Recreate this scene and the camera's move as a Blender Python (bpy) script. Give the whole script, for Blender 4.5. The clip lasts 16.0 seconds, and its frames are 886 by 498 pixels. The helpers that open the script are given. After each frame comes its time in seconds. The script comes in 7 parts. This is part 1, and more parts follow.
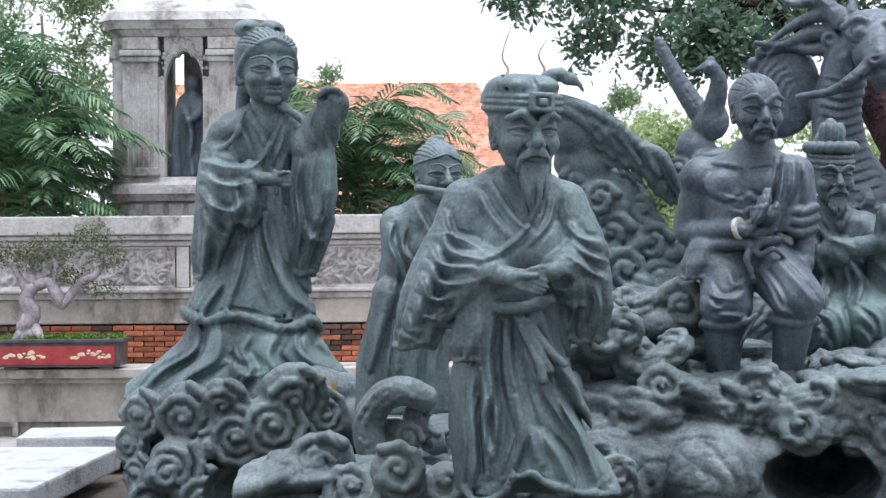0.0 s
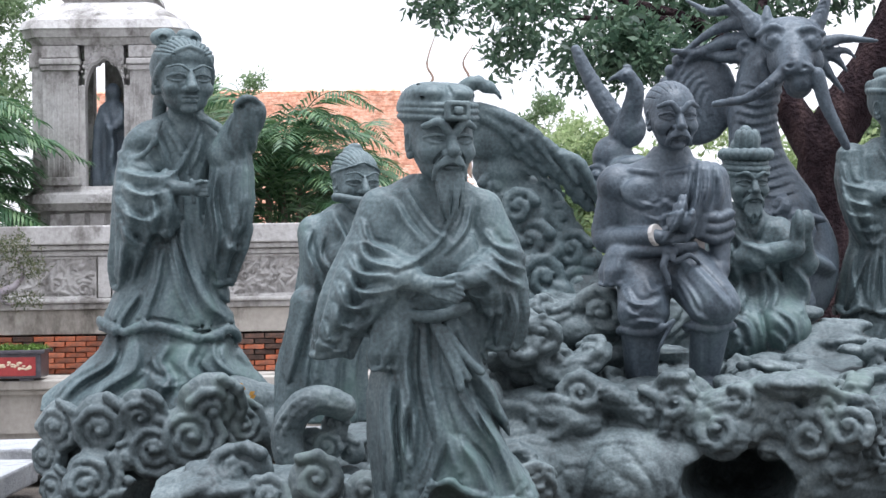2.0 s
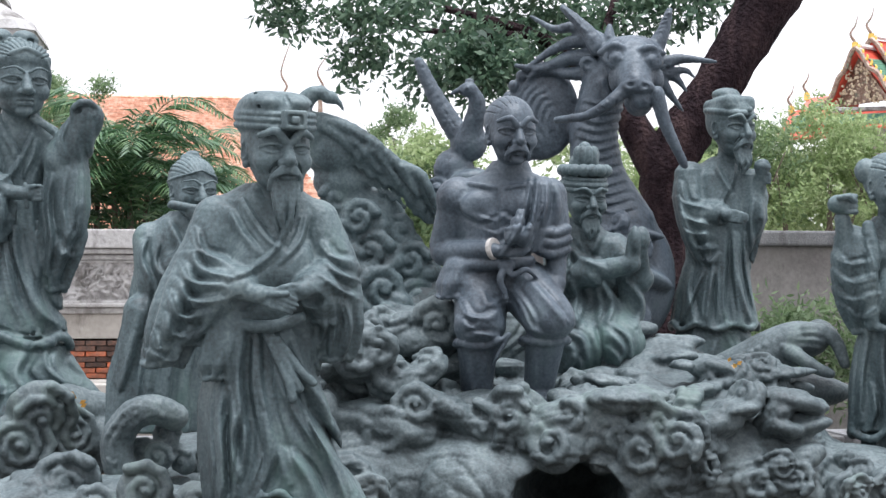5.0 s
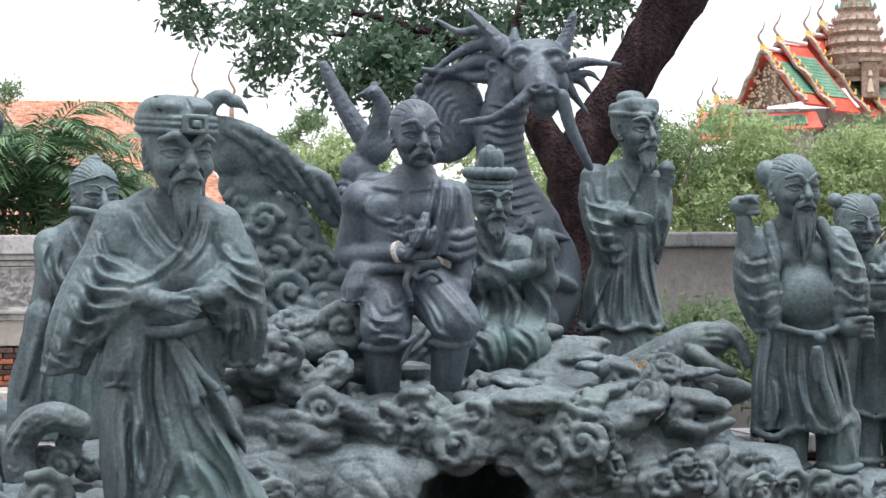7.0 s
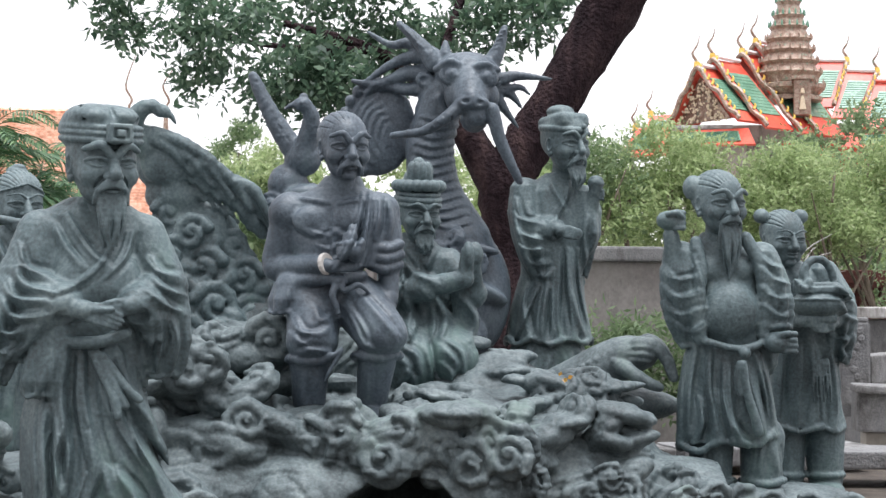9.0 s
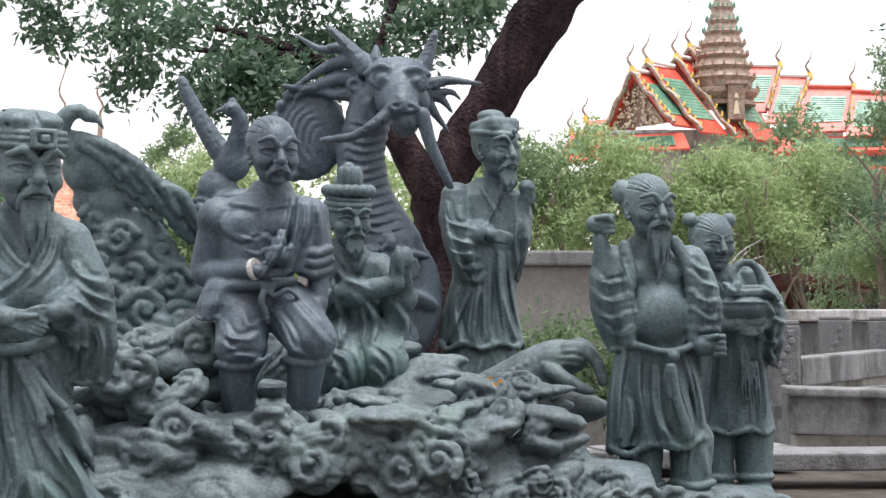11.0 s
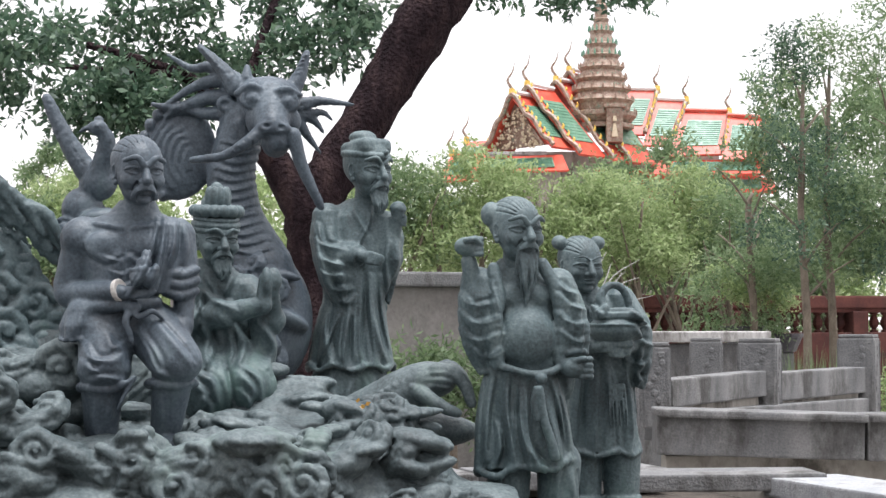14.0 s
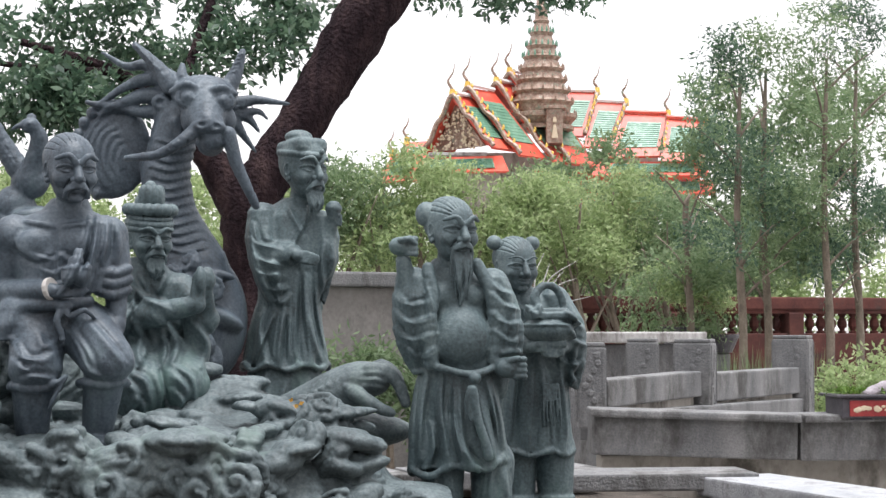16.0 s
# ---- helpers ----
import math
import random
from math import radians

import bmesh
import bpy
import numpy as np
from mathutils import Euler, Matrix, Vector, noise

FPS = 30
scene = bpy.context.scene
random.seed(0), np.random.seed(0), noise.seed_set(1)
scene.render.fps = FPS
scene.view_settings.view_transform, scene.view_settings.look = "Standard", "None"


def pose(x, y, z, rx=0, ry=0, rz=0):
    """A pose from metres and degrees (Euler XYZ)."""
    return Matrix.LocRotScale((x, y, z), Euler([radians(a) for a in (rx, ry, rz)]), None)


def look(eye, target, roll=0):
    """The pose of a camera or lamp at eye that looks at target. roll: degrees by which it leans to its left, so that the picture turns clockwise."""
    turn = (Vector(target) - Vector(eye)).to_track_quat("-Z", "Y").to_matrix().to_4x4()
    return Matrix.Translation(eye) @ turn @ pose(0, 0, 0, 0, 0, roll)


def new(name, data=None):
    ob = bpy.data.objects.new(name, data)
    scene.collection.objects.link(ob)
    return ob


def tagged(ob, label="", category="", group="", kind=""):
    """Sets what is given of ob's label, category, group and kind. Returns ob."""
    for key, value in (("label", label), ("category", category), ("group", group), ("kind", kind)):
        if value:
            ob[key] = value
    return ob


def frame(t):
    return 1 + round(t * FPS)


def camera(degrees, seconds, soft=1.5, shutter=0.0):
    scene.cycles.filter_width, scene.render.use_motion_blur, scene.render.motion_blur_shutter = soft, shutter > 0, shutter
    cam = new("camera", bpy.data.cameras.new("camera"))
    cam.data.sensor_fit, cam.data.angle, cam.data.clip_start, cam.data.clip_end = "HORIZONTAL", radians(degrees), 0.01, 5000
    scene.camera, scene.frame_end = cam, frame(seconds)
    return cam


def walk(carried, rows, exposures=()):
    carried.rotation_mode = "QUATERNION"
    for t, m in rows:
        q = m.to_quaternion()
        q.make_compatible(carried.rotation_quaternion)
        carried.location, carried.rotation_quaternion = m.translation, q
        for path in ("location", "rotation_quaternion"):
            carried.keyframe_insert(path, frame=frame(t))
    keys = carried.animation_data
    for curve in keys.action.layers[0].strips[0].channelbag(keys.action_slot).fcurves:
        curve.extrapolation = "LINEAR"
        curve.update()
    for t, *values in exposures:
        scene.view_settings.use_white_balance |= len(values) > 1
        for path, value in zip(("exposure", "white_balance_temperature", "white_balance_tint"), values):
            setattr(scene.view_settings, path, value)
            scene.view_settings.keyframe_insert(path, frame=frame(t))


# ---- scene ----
EYE = 1.6
cam = camera(28.97, 16.0)
ROWS = [
    (0.0, 0.0000, 0.0000, 0.0000, -0.000, 0.675, 0.439),
    (0.5, 0.0095, 0.0009, -0.0012, -0.666, 0.596, 0.734),
    (1.0, 0.0176, -0.0009, 0.0025, -1.129, 0.952, 0.720),
    (1.5, 0.0246, -0.0020, 0.0023, -1.802, 0.791, 0.779),
    (2.0, 0.0330, -0.0028, 0.0023, -2.438, 0.899, 0.865),
    (2.5, 0.0434, -0.0013, 0.0016, -3.117, 0.813, 0.745),
    (3.0, 0.0539, 0.0022, 0.0046, -3.764, 0.890, 0.665),
    (3.5, 0.0665, 0.0038, 0.0074, -5.066, 1.029, 0.309),
    (6.0, 0.1071, -0.0043, 0.0033, -8.514, 1.269, 0.176),
    (6.5, 0.1179, -0.0061, 0.0039, -9.406, 1.272, 0.345),
    (7.0, 0.1259, -0.0050, 0.0043, -10.222, 1.325, 0.404),
    (7.5, 0.1321, -0.0060, 0.0047, -10.728, 1.532, 0.132),
    (8.0, 0.1407, -0.0081, 0.0051, -11.312, 1.613, 0.039),
    (8.5, 0.1502, -0.0068, 0.0053, -12.026, 1.669, 0.086),
    (9.0, 0.1561, -0.0074, 0.0032, -12.399, 1.746, -0.006),
    (11.5, 0.1977, -0.0111, 0.0014, -15.198, 1.927, 0.061),
    (12.0, 0.2068, -0.0216, 0.0029, -15.894, 1.943, -0.342),
    (12.5, 0.2134, -0.0273, 0.0091, -16.406, 2.360, -0.277),
    (13.0, 0.2213, -0.0239, 0.0056, -17.229, 2.441, 0.006),
    (13.5, 0.2332, -0.0144, 0.0102, -17.861, 2.421, 0.105),
    (14.0, 0.2427, -0.0041, 0.0091, -18.458, 2.565, 0.137),
    (14.5, 0.2511, -0.0078, 0.0094, -19.024, 2.587, 0.094),
    (15.0, 0.2564, -0.0139, 0.0121, -19.389, 2.736, 0.065),
    (15.5, 0.2581, -0.0129, 0.0111, -19.672, 2.750, 0.043),
    (16.0, 0.2648, -0.0166, 0.0057, -20.453, 2.581, 0.022),
]
walk(cam, [(t, pose(0, 0, EYE) @ pose(x, y, z, 90 + pitch, roll, yaw)) for t, x, y, z, yaw, pitch, roll in ROWS], ((0, 0.7, 5800, 10), (8, 0.69, 6130, 10), (16, 0.62, 6240, 10)))

# ---- light: bright overcast sky, a weak wide sun ----
world = bpy.data.worlds.new("overcast_sky")
scene.world = world
world.use_nodes = True
wn, wl = world.node_tree.nodes, world.node_tree.links
wn.clear()
sky = wn.new("ShaderNodeTexSky")
sky.sky_type = "NISHITA"
sky.sun_disc = False
sky.sun_elevation, sky.sun_rotation = radians(80), radians(155)
sky.dust_density, sky.ozone_density, sky.air_density = 4.0, 1.0, 1.0
cloud = wn.new("ShaderNodeMixRGB")
cloud.inputs[0].default_value = 0.86
cloud.inputs[2].default_value = (9.9, 9.3, 9.1, 1)
wl.new(sky.outputs[0], cloud.inputs[1])
bg = wn.new("ShaderNodeBackground")
bg.inputs[1].default_value = 0.11
wl.new(cloud.outputs[0], bg.inputs[0])
wo = wn.new("ShaderNodeOutputWorld")
wl.new(bg.outputs[0], wo.inputs[0])
sun = new("sun", bpy.data.lights.new("sun", "SUN"))
sun.data.energy, sun.data.angle, sun.data.color = 3.1, radians(34), (1.0, 0.985, 0.97)
sun.matrix_world = look((0, 0, 20), (-1.5, 3.2, 0))

# ---- materials ----
def mat(name, stops, scale=6.0, rough=0.6, metal=0.0, bump=0.3, fine=60.0, spots=None, spot_scale=3.0, spot_amount=0.5, streak=1.0, vary=0.0, grain=0.35, spec=0.5, relief=0.01):
    """A surface: a ramp of base colours over two scales of noise, stain patches, fine relief, and a shift from piece to piece."""
    m = bpy.data.materials.new(name)
    m.use_nodes = True
    n, l = m.node_tree.nodes, m.node_tree.links
    b = n["Principled BSDF"]
    b.inputs["Roughness"].default_value, b.inputs["Metallic"].default_value = rough, metal
    b.inputs["Specular IOR Level"].default_value = spec
    co = n.new("ShaderNodeTexCoord")
    mp = n.new("ShaderNodeMapping")
    mp.inputs["Scale"].default_value = (1, 1, streak)
    l.new(co.outputs["Object"], mp.inputs[0])
    big = n.new("ShaderNodeTexNoise")
    big.inputs["Scale"].default_value, big.inputs["Detail"].default_value, big.inputs["Roughness"].default_value = scale, 6, 0.62
    l.new(mp.outputs[0], big.inputs["Vector"])
    small = n.new("ShaderNodeTexNoise")
    small.inputs["Scale"].default_value, small.inputs["Detail"].default_value = fine, 4
    l.new(co.outputs["Object"], small.inputs["Vector"])
    mixf = n.new("ShaderNodeMath")
    mixf.operation = "MULTIPLY_ADD"
    l.new(small.outputs[0], mixf.inputs[0])
    mixf.inputs[1].default_value = grain
    sub = n.new("ShaderNodeMath")
    sub.operation = "SUBTRACT"
    l.new(big.outputs[0], sub.inputs[0])
    sub.inputs[1].default_value = grain / 2
    l.new(sub.outputs[0], mixf.inputs[2])
    ramp = n.new("ShaderNodeValToRGB")
    e = ramp.color_ramp.elements
    while len(e) < len(stops):
        e.new(0.5)
    for k, c in enumerate(stops):
        e[k].position = 0.3 + 0.4 * k / max(1, len(stops) - 1)
        e[k].color = (*c, 1)
    l.new(mixf.outputs[0], ramp.inputs[0])
    colour = ramp.outputs[0]
    if spots:
        sp = n.new("ShaderNodeTexNoise")
        sp.inputs["Scale"].default_value, sp.inputs["Detail"].default_value, sp.inputs["Roughness"].default_value = spot_scale, 8, 0.7
        l.new(mp.outputs[0], sp.inputs["Vector"])
        r2 = n.new("ShaderNodeValToRGB")
        r2.color_ramp.elements[0].position, r2.color_ramp.elements[1].position = 0.62 - 0.2 * spot_amount, 0.74 - 0.16 * spot_amount
        l.new(sp.outputs[0], r2.inputs[0])
        mx = n.new("ShaderNodeMixRGB")
        l.new(r2.outputs[0], mx.inputs[0])
        l.new(colour, mx.inputs[1])
        mx.inputs[2].default_value = (*spots, 1)
        colour = mx.outputs[0]
    if vary:
        oi = n.new("ShaderNodeObjectInfo")
        mr = n.new("ShaderNodeMapRange")
        mr.inputs[3].default_value, mr.inputs[4].default_value = 1 - vary, 1 + vary
        l.new(oi.outputs["Random"], mr.inputs[0])
        hs = n.new("ShaderNodeHueSaturation")
        l.new(mr.outputs[0], hs.inputs["Value"])
        l.new(colour, hs.inputs["Color"])
        colour = hs.outputs[0]
    l.new(colour, b.inputs["Base Color"])
    if bump:
        bp = n.new("ShaderNodeBump")
        bp.inputs["Strength"].default_value, bp.inputs["Distance"].default_value = bump, relief
        hm = n.new("ShaderNodeMath")
        hm.operation = "MULTIPLY_ADD"
        l.new(small.outputs[0], hm.inputs[0])
        hm.inputs[1].default_value = 0.6
        l.new(mixf.outputs[0], hm.inputs[2])
        l.new(hm.outputs[0], bp.inputs["Height"])
        l.new(bp.outputs[0], b.inputs["Normal"])
    return m


def leaf_mat(name, stops, rough=0.5, trans=0.25):
    """Foliage: colour that shifts from leaf to leaf, a little light through the blade."""
    m = bpy.data.materials.new(name)
    m.use_nodes = True
    n, l = m.node_tree.nodes, m.node_tree.links
    b = n["Principled BSDF"]
    b.inputs["Roughness"].default_value = rough
    g = n.new("ShaderNodeNewGeometry")
    ramp = n.new("ShaderNodeValToRGB")
    e = ramp.color_ramp.elements
    while len(e) < len(stops):
        e.new(0.5)
    for k, c in enumerate(stops):
        e[k].position, e[k].color = k / (len(stops) - 1), (*c, 1)
    l.new(g.outputs["Random Per Island"], ramp.inputs[0])
    l.new(ramp.outputs[0], b.inputs["Base Color"])
    t = n.new("ShaderNodeBsdfTranslucent")
    l.new(ramp.outputs[0], t.inputs[0])
    mx = n.new("ShaderNodeMixShader")
    mx.inputs[0].default_value = trans
    l.new(b.outputs[0], mx.inputs[1])
    l.new(t.outputs[0], mx.inputs[2])
    l.new(mx.outputs[0], n["Material Output"].inputs[0])
    return m


def bronze(name, stops, green, green_amount, rough):
    """Cast bronze: slow shifts of colour, green run-off streaks, pale worn flecks and pitted relief."""
    m = mat(name, stops, 5, rough, 0.0, 0.45, 75, green, 2.4, green_amount, 0.5, grain=0.5, relief=0.0045)
    n, l = m.node_tree.nodes, m.node_tree.links
    b = n["Principled BSDF"]
    co = n.new("ShaderNodeTexCoord")
    fl = n.new("ShaderNodeTexNoise")
    fl.inputs["Scale"].default_value, fl.inputs["Detail"].default_value, fl.inputs["Roughness"].default_value = 26, 8, 0.75
    l.new(co.outputs["Object"], fl.inputs["Vector"])
    ramp = n.new("ShaderNodeValToRGB")
    ramp.color_ramp.elements[0].position, ramp.color_ramp.elements[1].position = 0.6, 0.74
    ramp.color_ramp.elements[1].color = (0.32, 0.32, 0.32, 1)
    l.new(fl.outputs[0], ramp.inputs[0])
    mx = n.new("ShaderNodeMixRGB")
    old = b.inputs["Base Color"].links[0].from_socket
    l.new(ramp.outputs[0], mx.inputs[0])
    l.new(old, mx.inputs[1])
    mx.inputs[2].default_value = (0.22, 0.27, 0.27, 1)
    l.new(mx.outputs[0], b.inputs["Base Color"])
    rr = n.new("ShaderNodeMapRange")
    rr.inputs[3].default_value, rr.inputs[4].default_value = rough - 0.12, rough + 0.22
    l.new(fl.outputs[0], rr.inputs[0])
    l.new(rr.outputs[0], b.inputs["Roughness"])
    return m


BRONZE = bronze("patinated_bronze", [(0.032, 0.046, 0.05), (0.074, 0.107, 0.115), (0.142, 0.186, 0.19)], (0.072, 0.128, 0.115), 0.38, 0.54)
BRONZE_DARK = bronze("dark_bronze", [(0.028, 0.038, 0.05), (0.06, 0.08, 0.1), (0.11, 0.14, 0.165)], (0.07, 0.105, 0.11), 0.3, 0.48)
ROCK = bronze("weathered_bronze_rock", [(0.034, 0.047, 0.051), (0.082, 0.107, 0.113), (0.155, 0.188, 0.192)], (0.1, 0.142, 0.13), 0.25, 0.6)
STONE = mat("weathered_limestone", [(0.27, 0.26, 0.25), (0.4, 0.388, 0.375), (0.5, 0.49, 0.485)], 2.4, 0.85, 0.0, 0.6, 25, (0.12, 0.11, 0.1), 2.2, 0.6, 0.6, grain=0.5)
STONE_GREY = mat("grey_granite", [(0.1, 0.102, 0.105), (0.165, 0.166, 0.168), (0.24, 0.238, 0.235)], 3, 0.8, 0.0, 0.6, 70, (0.06, 0.058, 0.055), 2.6, 0.55, 0.5, grain=0.5)
PLASTER = mat("stained_plaster", [(0.26, 0.24, 0.21), (0.36, 0.335, 0.3), (0.45, 0.42, 0.38)], 1.6, 0.9, 0.0, 0.4, 20, (0.11, 0.1, 0.085), 1.7, 0.65, 0.5)
SLABTOP = mat("pale_rim_stone", [(0.22, 0.23, 0.245), (0.34, 0.35, 0.365), (0.46, 0.47, 0.48)], 5, 0.6, 0.0, 0.5, 90, (0.14, 0.14, 0.14), 5, 0.5)
BRICK = mat("old_red_brick", [(0.3, 0.075, 0.03), (0.42, 0.115, 0.05), (0.5, 0.17, 0.08)], 8, 0.9, 0.0, 0.5, 60, (0.05, 0.042, 0.038), 1.2, 0.65, 1, 0.35)
SOOTBRICK = mat("sooty_brick", [(0.035, 0.026, 0.022), (0.08, 0.048, 0.036), (0.16, 0.07, 0.045)], 8, 0.95, 0.0, 0.5, 60, (0.03, 0.026, 0.024), 6, 0.5, 1, 0.4)
MORTAR = mat("dirty_mortar", [(0.1, 0.09, 0.08), (0.2, 0.18, 0.16), (0.3, 0.27, 0.24)], 8, 0.95, 0.0, 0.5, 60)
REDBRICK = mat("red_laterite", [(0.045, 0.013, 0.011), (0.075, 0.022, 0.017), (0.105, 0.034, 0.025)], 3, 0.9, 0.0, 0.4, 30, (0.035, 0.025, 0.022), 1.2, 0.4, 1, 0.2)
GREYWALL = mat("rough_grey_render", [(0.15, 0.14, 0.135), (0.23, 0.215, 0.205), (0.3, 0.285, 0.27)], 2, 0.95, 0.0, 0.5, 30, (0.09, 0.085, 0.08), 1.5, 0.3, 0.5)
BARK = mat("dark_bark", [(0.01, 0.006, 0.008), (0.03, 0.019, 0.022), (0.065, 0.042, 0.042)], 9, 0.9, 0.0, 1.0, 40, None, 3, 0.5, 0.3, spec=0.1, relief=0.06)
PALEBARK = mat("grey_bark", [(0.08, 0.065, 0.05), (0.16, 0.13, 0.1), (0.24, 0.2, 0.16)], 9, 0.9, 0.0, 0.7, 50, None, 3, 0.5, 0.4)
BONSAI = mat("bonsai_bark", [(0.14, 0.12, 0.13), (0.26, 0.23, 0.25), (0.38, 0.35, 0.37)], 9, 0.85, 0.0, 0.8, 60)
EARTH = mat("damp_earth", [(0.02, 0.015, 0.012), (0.05, 0.04, 0.032), (0.09, 0.075, 0.06)], 6, 0.95, 0.0, 0.9, 60)
PAVING = mat("grey_paving", [(0.16, 0.155, 0.15), (0.24, 0.23, 0.22), (0.3, 0.29, 0.275)], 1.5, 0.85, 0.0, 0.3, 20)
REDTILE = mat("red_roof_tiles", [(0.46, 0.05, 0.03), (0.6, 0.085, 0.05), (0.68, 0.13, 0.08)], 1.2, 0.45, 0.0, 0.2, 8)
GREENTILE = mat("green_roof_tiles", [(0.07, 0.17, 0.11), (0.12, 0.25, 0.17), (0.2, 0.33, 0.24)], 0.6, 0.4, 0.0, 0.3, 6, (0.3, 0.42, 0.34), 3, 0.35)
ORANGETILE = mat("orange_roof_tiles", [(0.5, 0.24, 0.15), (0.7, 0.4, 0.28), (0.82, 0.56, 0.43)], 2.5, 0.7, 0.0, 0.3, 10, (0.36, 0.18, 0.12), 4, 0.45, 1, 0.12, grain=0.8)
GOLD = mat("gilded_ornament", [(0.55, 0.33, 0.06), (0.75, 0.5, 0.1), (0.85, 0.62, 0.2)], 4, 0.35, 0.35, 0.2, 30)
GILTBROWN = mat("tarnished_gilding", [(0.144, 0.081, 0.055), (0.272, 0.18, 0.132), (0.4, 0.324, 0.264)], 5, 0.5, 0.1, 0.4, 20, (0.15, 0.28, 0.2), 6, 0.3)
WHITEPAINT = mat("white_paint", [(0.7, 0.69, 0.68), (0.78, 0.77, 0.76)], 2, 0.6, 0.0, 0.1, 20)
GLAZE = mat("dark_glazed_rim", [(0.03, 0.028, 0.035), (0.055, 0.05, 0.06), (0.09, 0.085, 0.095)], 8, 0.35, 0.0, 0.15, 60)
REDGLAZE = mat("red_glazed_panel", [(0.2, 0.02, 0.022), (0.27, 0.03, 0.03), (0.33, 0.045, 0.04)], 8, 0.4, 0.0, 0.15, 60)
CREAMGLAZE = mat("cream_relief", [(0.5, 0.4, 0.27), (0.62, 0.52, 0.38)], 10, 0.5, 0.0, 0.2, 60)
MOSS = leaf_mat("moss", [(0.06, 0.12, 0.015), (0.11, 0.2, 0.03), (0.16, 0.25, 0.05)])
LEAF_DARK = leaf_mat("dark_foliage", [(0.039, 0.078, 0.051), (0.083, 0.147, 0.09), (0.152, 0.225, 0.141)], 0.45, 0.45)
LEAF_FAR = leaf_mat("fresh_foliage", [(0.205, 0.28, 0.115), (0.33, 0.42, 0.195), (0.45, 0.52, 0.29)], 0.6, 0.6)
LEAF_MID = leaf_mat("mid_foliage", [(0.115, 0.18, 0.086), (0.19, 0.27, 0.138), (0.27, 0.345, 0.195)], 0.55, 0.55)
LEAF_PALM = leaf_mat("palm_foliage", [(0.036, 0.091, 0.042), (0.081, 0.164, 0.074), (0.146, 0.237, 0.105)], 0.45, 0.25)
LEAF_BONSAI = leaf_mat("bonsai_foliage", [(0.04, 0.06, 0.025), (0.09, 0.11, 0.05), (0.16, 0.15, 0.09)], 0.6, 0.3)
PETAL = leaf_mat("yellow_petal", [(0.55, 0.27, 0.05), (0.65, 0.38, 0.08)], 0.6, 0.2)
BAND = mat("pale_wristband", [(0.38, 0.36, 0.34), (0.5, 0.48, 0.45)], 30, 0.8, 0.0, 0.1, 90)

# ---- modelling helpers ----
def part(name, bm, material, parent=None, label="", smooth=False):
    """A bmesh as one mesh object, under a thing or a part where one is given."""
    me = bpy.data.meshes.new(name)
    bm.to_mesh(me)
    bm.free()
    if smooth:
        me.shade_smooth()
    me.materials.append(material)
    ob = new(name, me)
    ob.parent = parent
    return tagged(ob, label)


def raw(name, verts, faces, material, parent=None, smooth=False):
    """A mesh object from generated vertices and faces."""
    me = bpy.data.meshes.new(name)
    me.from_pydata([tuple(v) for v in verts], [], [tuple(f) for f in faces])
    if smooth:
        me.shade_smooth()
    me.materials.append(material)
    ob = new(name, me)
    ob.parent = parent
    return ob


def thing(name, m, label, category, group="", kind=""):
    e = new(name)
    e.matrix_world = m
    e.empty_display_size = 0.05
    return tagged(e, label, category, group, kind)


def box(bm, c, size, bevel=0.0, rz=0.0, taper=1.0):
    """A bevelled box with its centre at c, the top tapered."""
    r = bmesh.ops.create_cube(bm, size=1.0)
    vs = r["verts"]
    for v in vs:
        k = taper if v.co.z > 0 else 1.0
        v.co = Vector((v.co.x * size[0] * k, v.co.y * size[1] * k, v.co.z * size[2]))
    if rz:
        bmesh.ops.rotate(bm, verts=vs, matrix=Matrix.Rotation(radians(rz), 3, "Z"))
    bmesh.ops.translate(bm, verts=vs, vec=c)
    if bevel:
        es = list({e for v in vs for e in v.link_edges})
        bmesh.ops.bevel(bm, geom=es, offset=bevel, segments=2, affect="EDGES", profile=0.6)
    return bm


def boxes(*items):
    bm = bmesh.new()
    for it in items:
        box(bm, *it)
    return bm


def lathe(bm, profile, n=16, c=(0, 0, 0), square=False, turn=0.0):
    """A turned body from (radius, height) rings."""
    rings = []
    for r, z in profile:
        ring = []
        for k in range(n):
            a = 2 * math.pi * k / n + turn
            ring.append(bm.verts.new((c[0] + r * math.cos(a), c[1] + r * math.sin(a), c[2] + z)))
        rings.append(ring)
    for a, b in zip(rings, rings[1:]):
        for k in range(n):
            bm.faces.new((a[k], a[(k + 1) % n], b[(k + 1) % n], b[k]))
    bm.faces.new(rings[0][::-1])
    bm.faces.new(rings[-1])
    return bm


def spline(pts, steps=6):
    """A smooth line through the points; any number of values to a point."""
    p = np.array(pts, float)
    if len(p) < 3:
        return p
    q = np.vstack([2 * p[0] - p[1], p, 2 * p[-1] - p[-2]])
    out = []
    for i in range(1, len(q) - 2):
        for s in range(steps):
            t = s / steps
            out.append(0.5 * (2 * q[i] + (q[i + 1] - q[i - 1]) * t + (2 * q[i - 1] - 5 * q[i] + 4 * q[i + 1] - q[i + 2]) * t ** 2 + (3 * q[i] - q[i - 1] - 3 * q[i + 1] + q[i + 2]) * t ** 3))
    out.append(p[-1])
    return np.array(out)


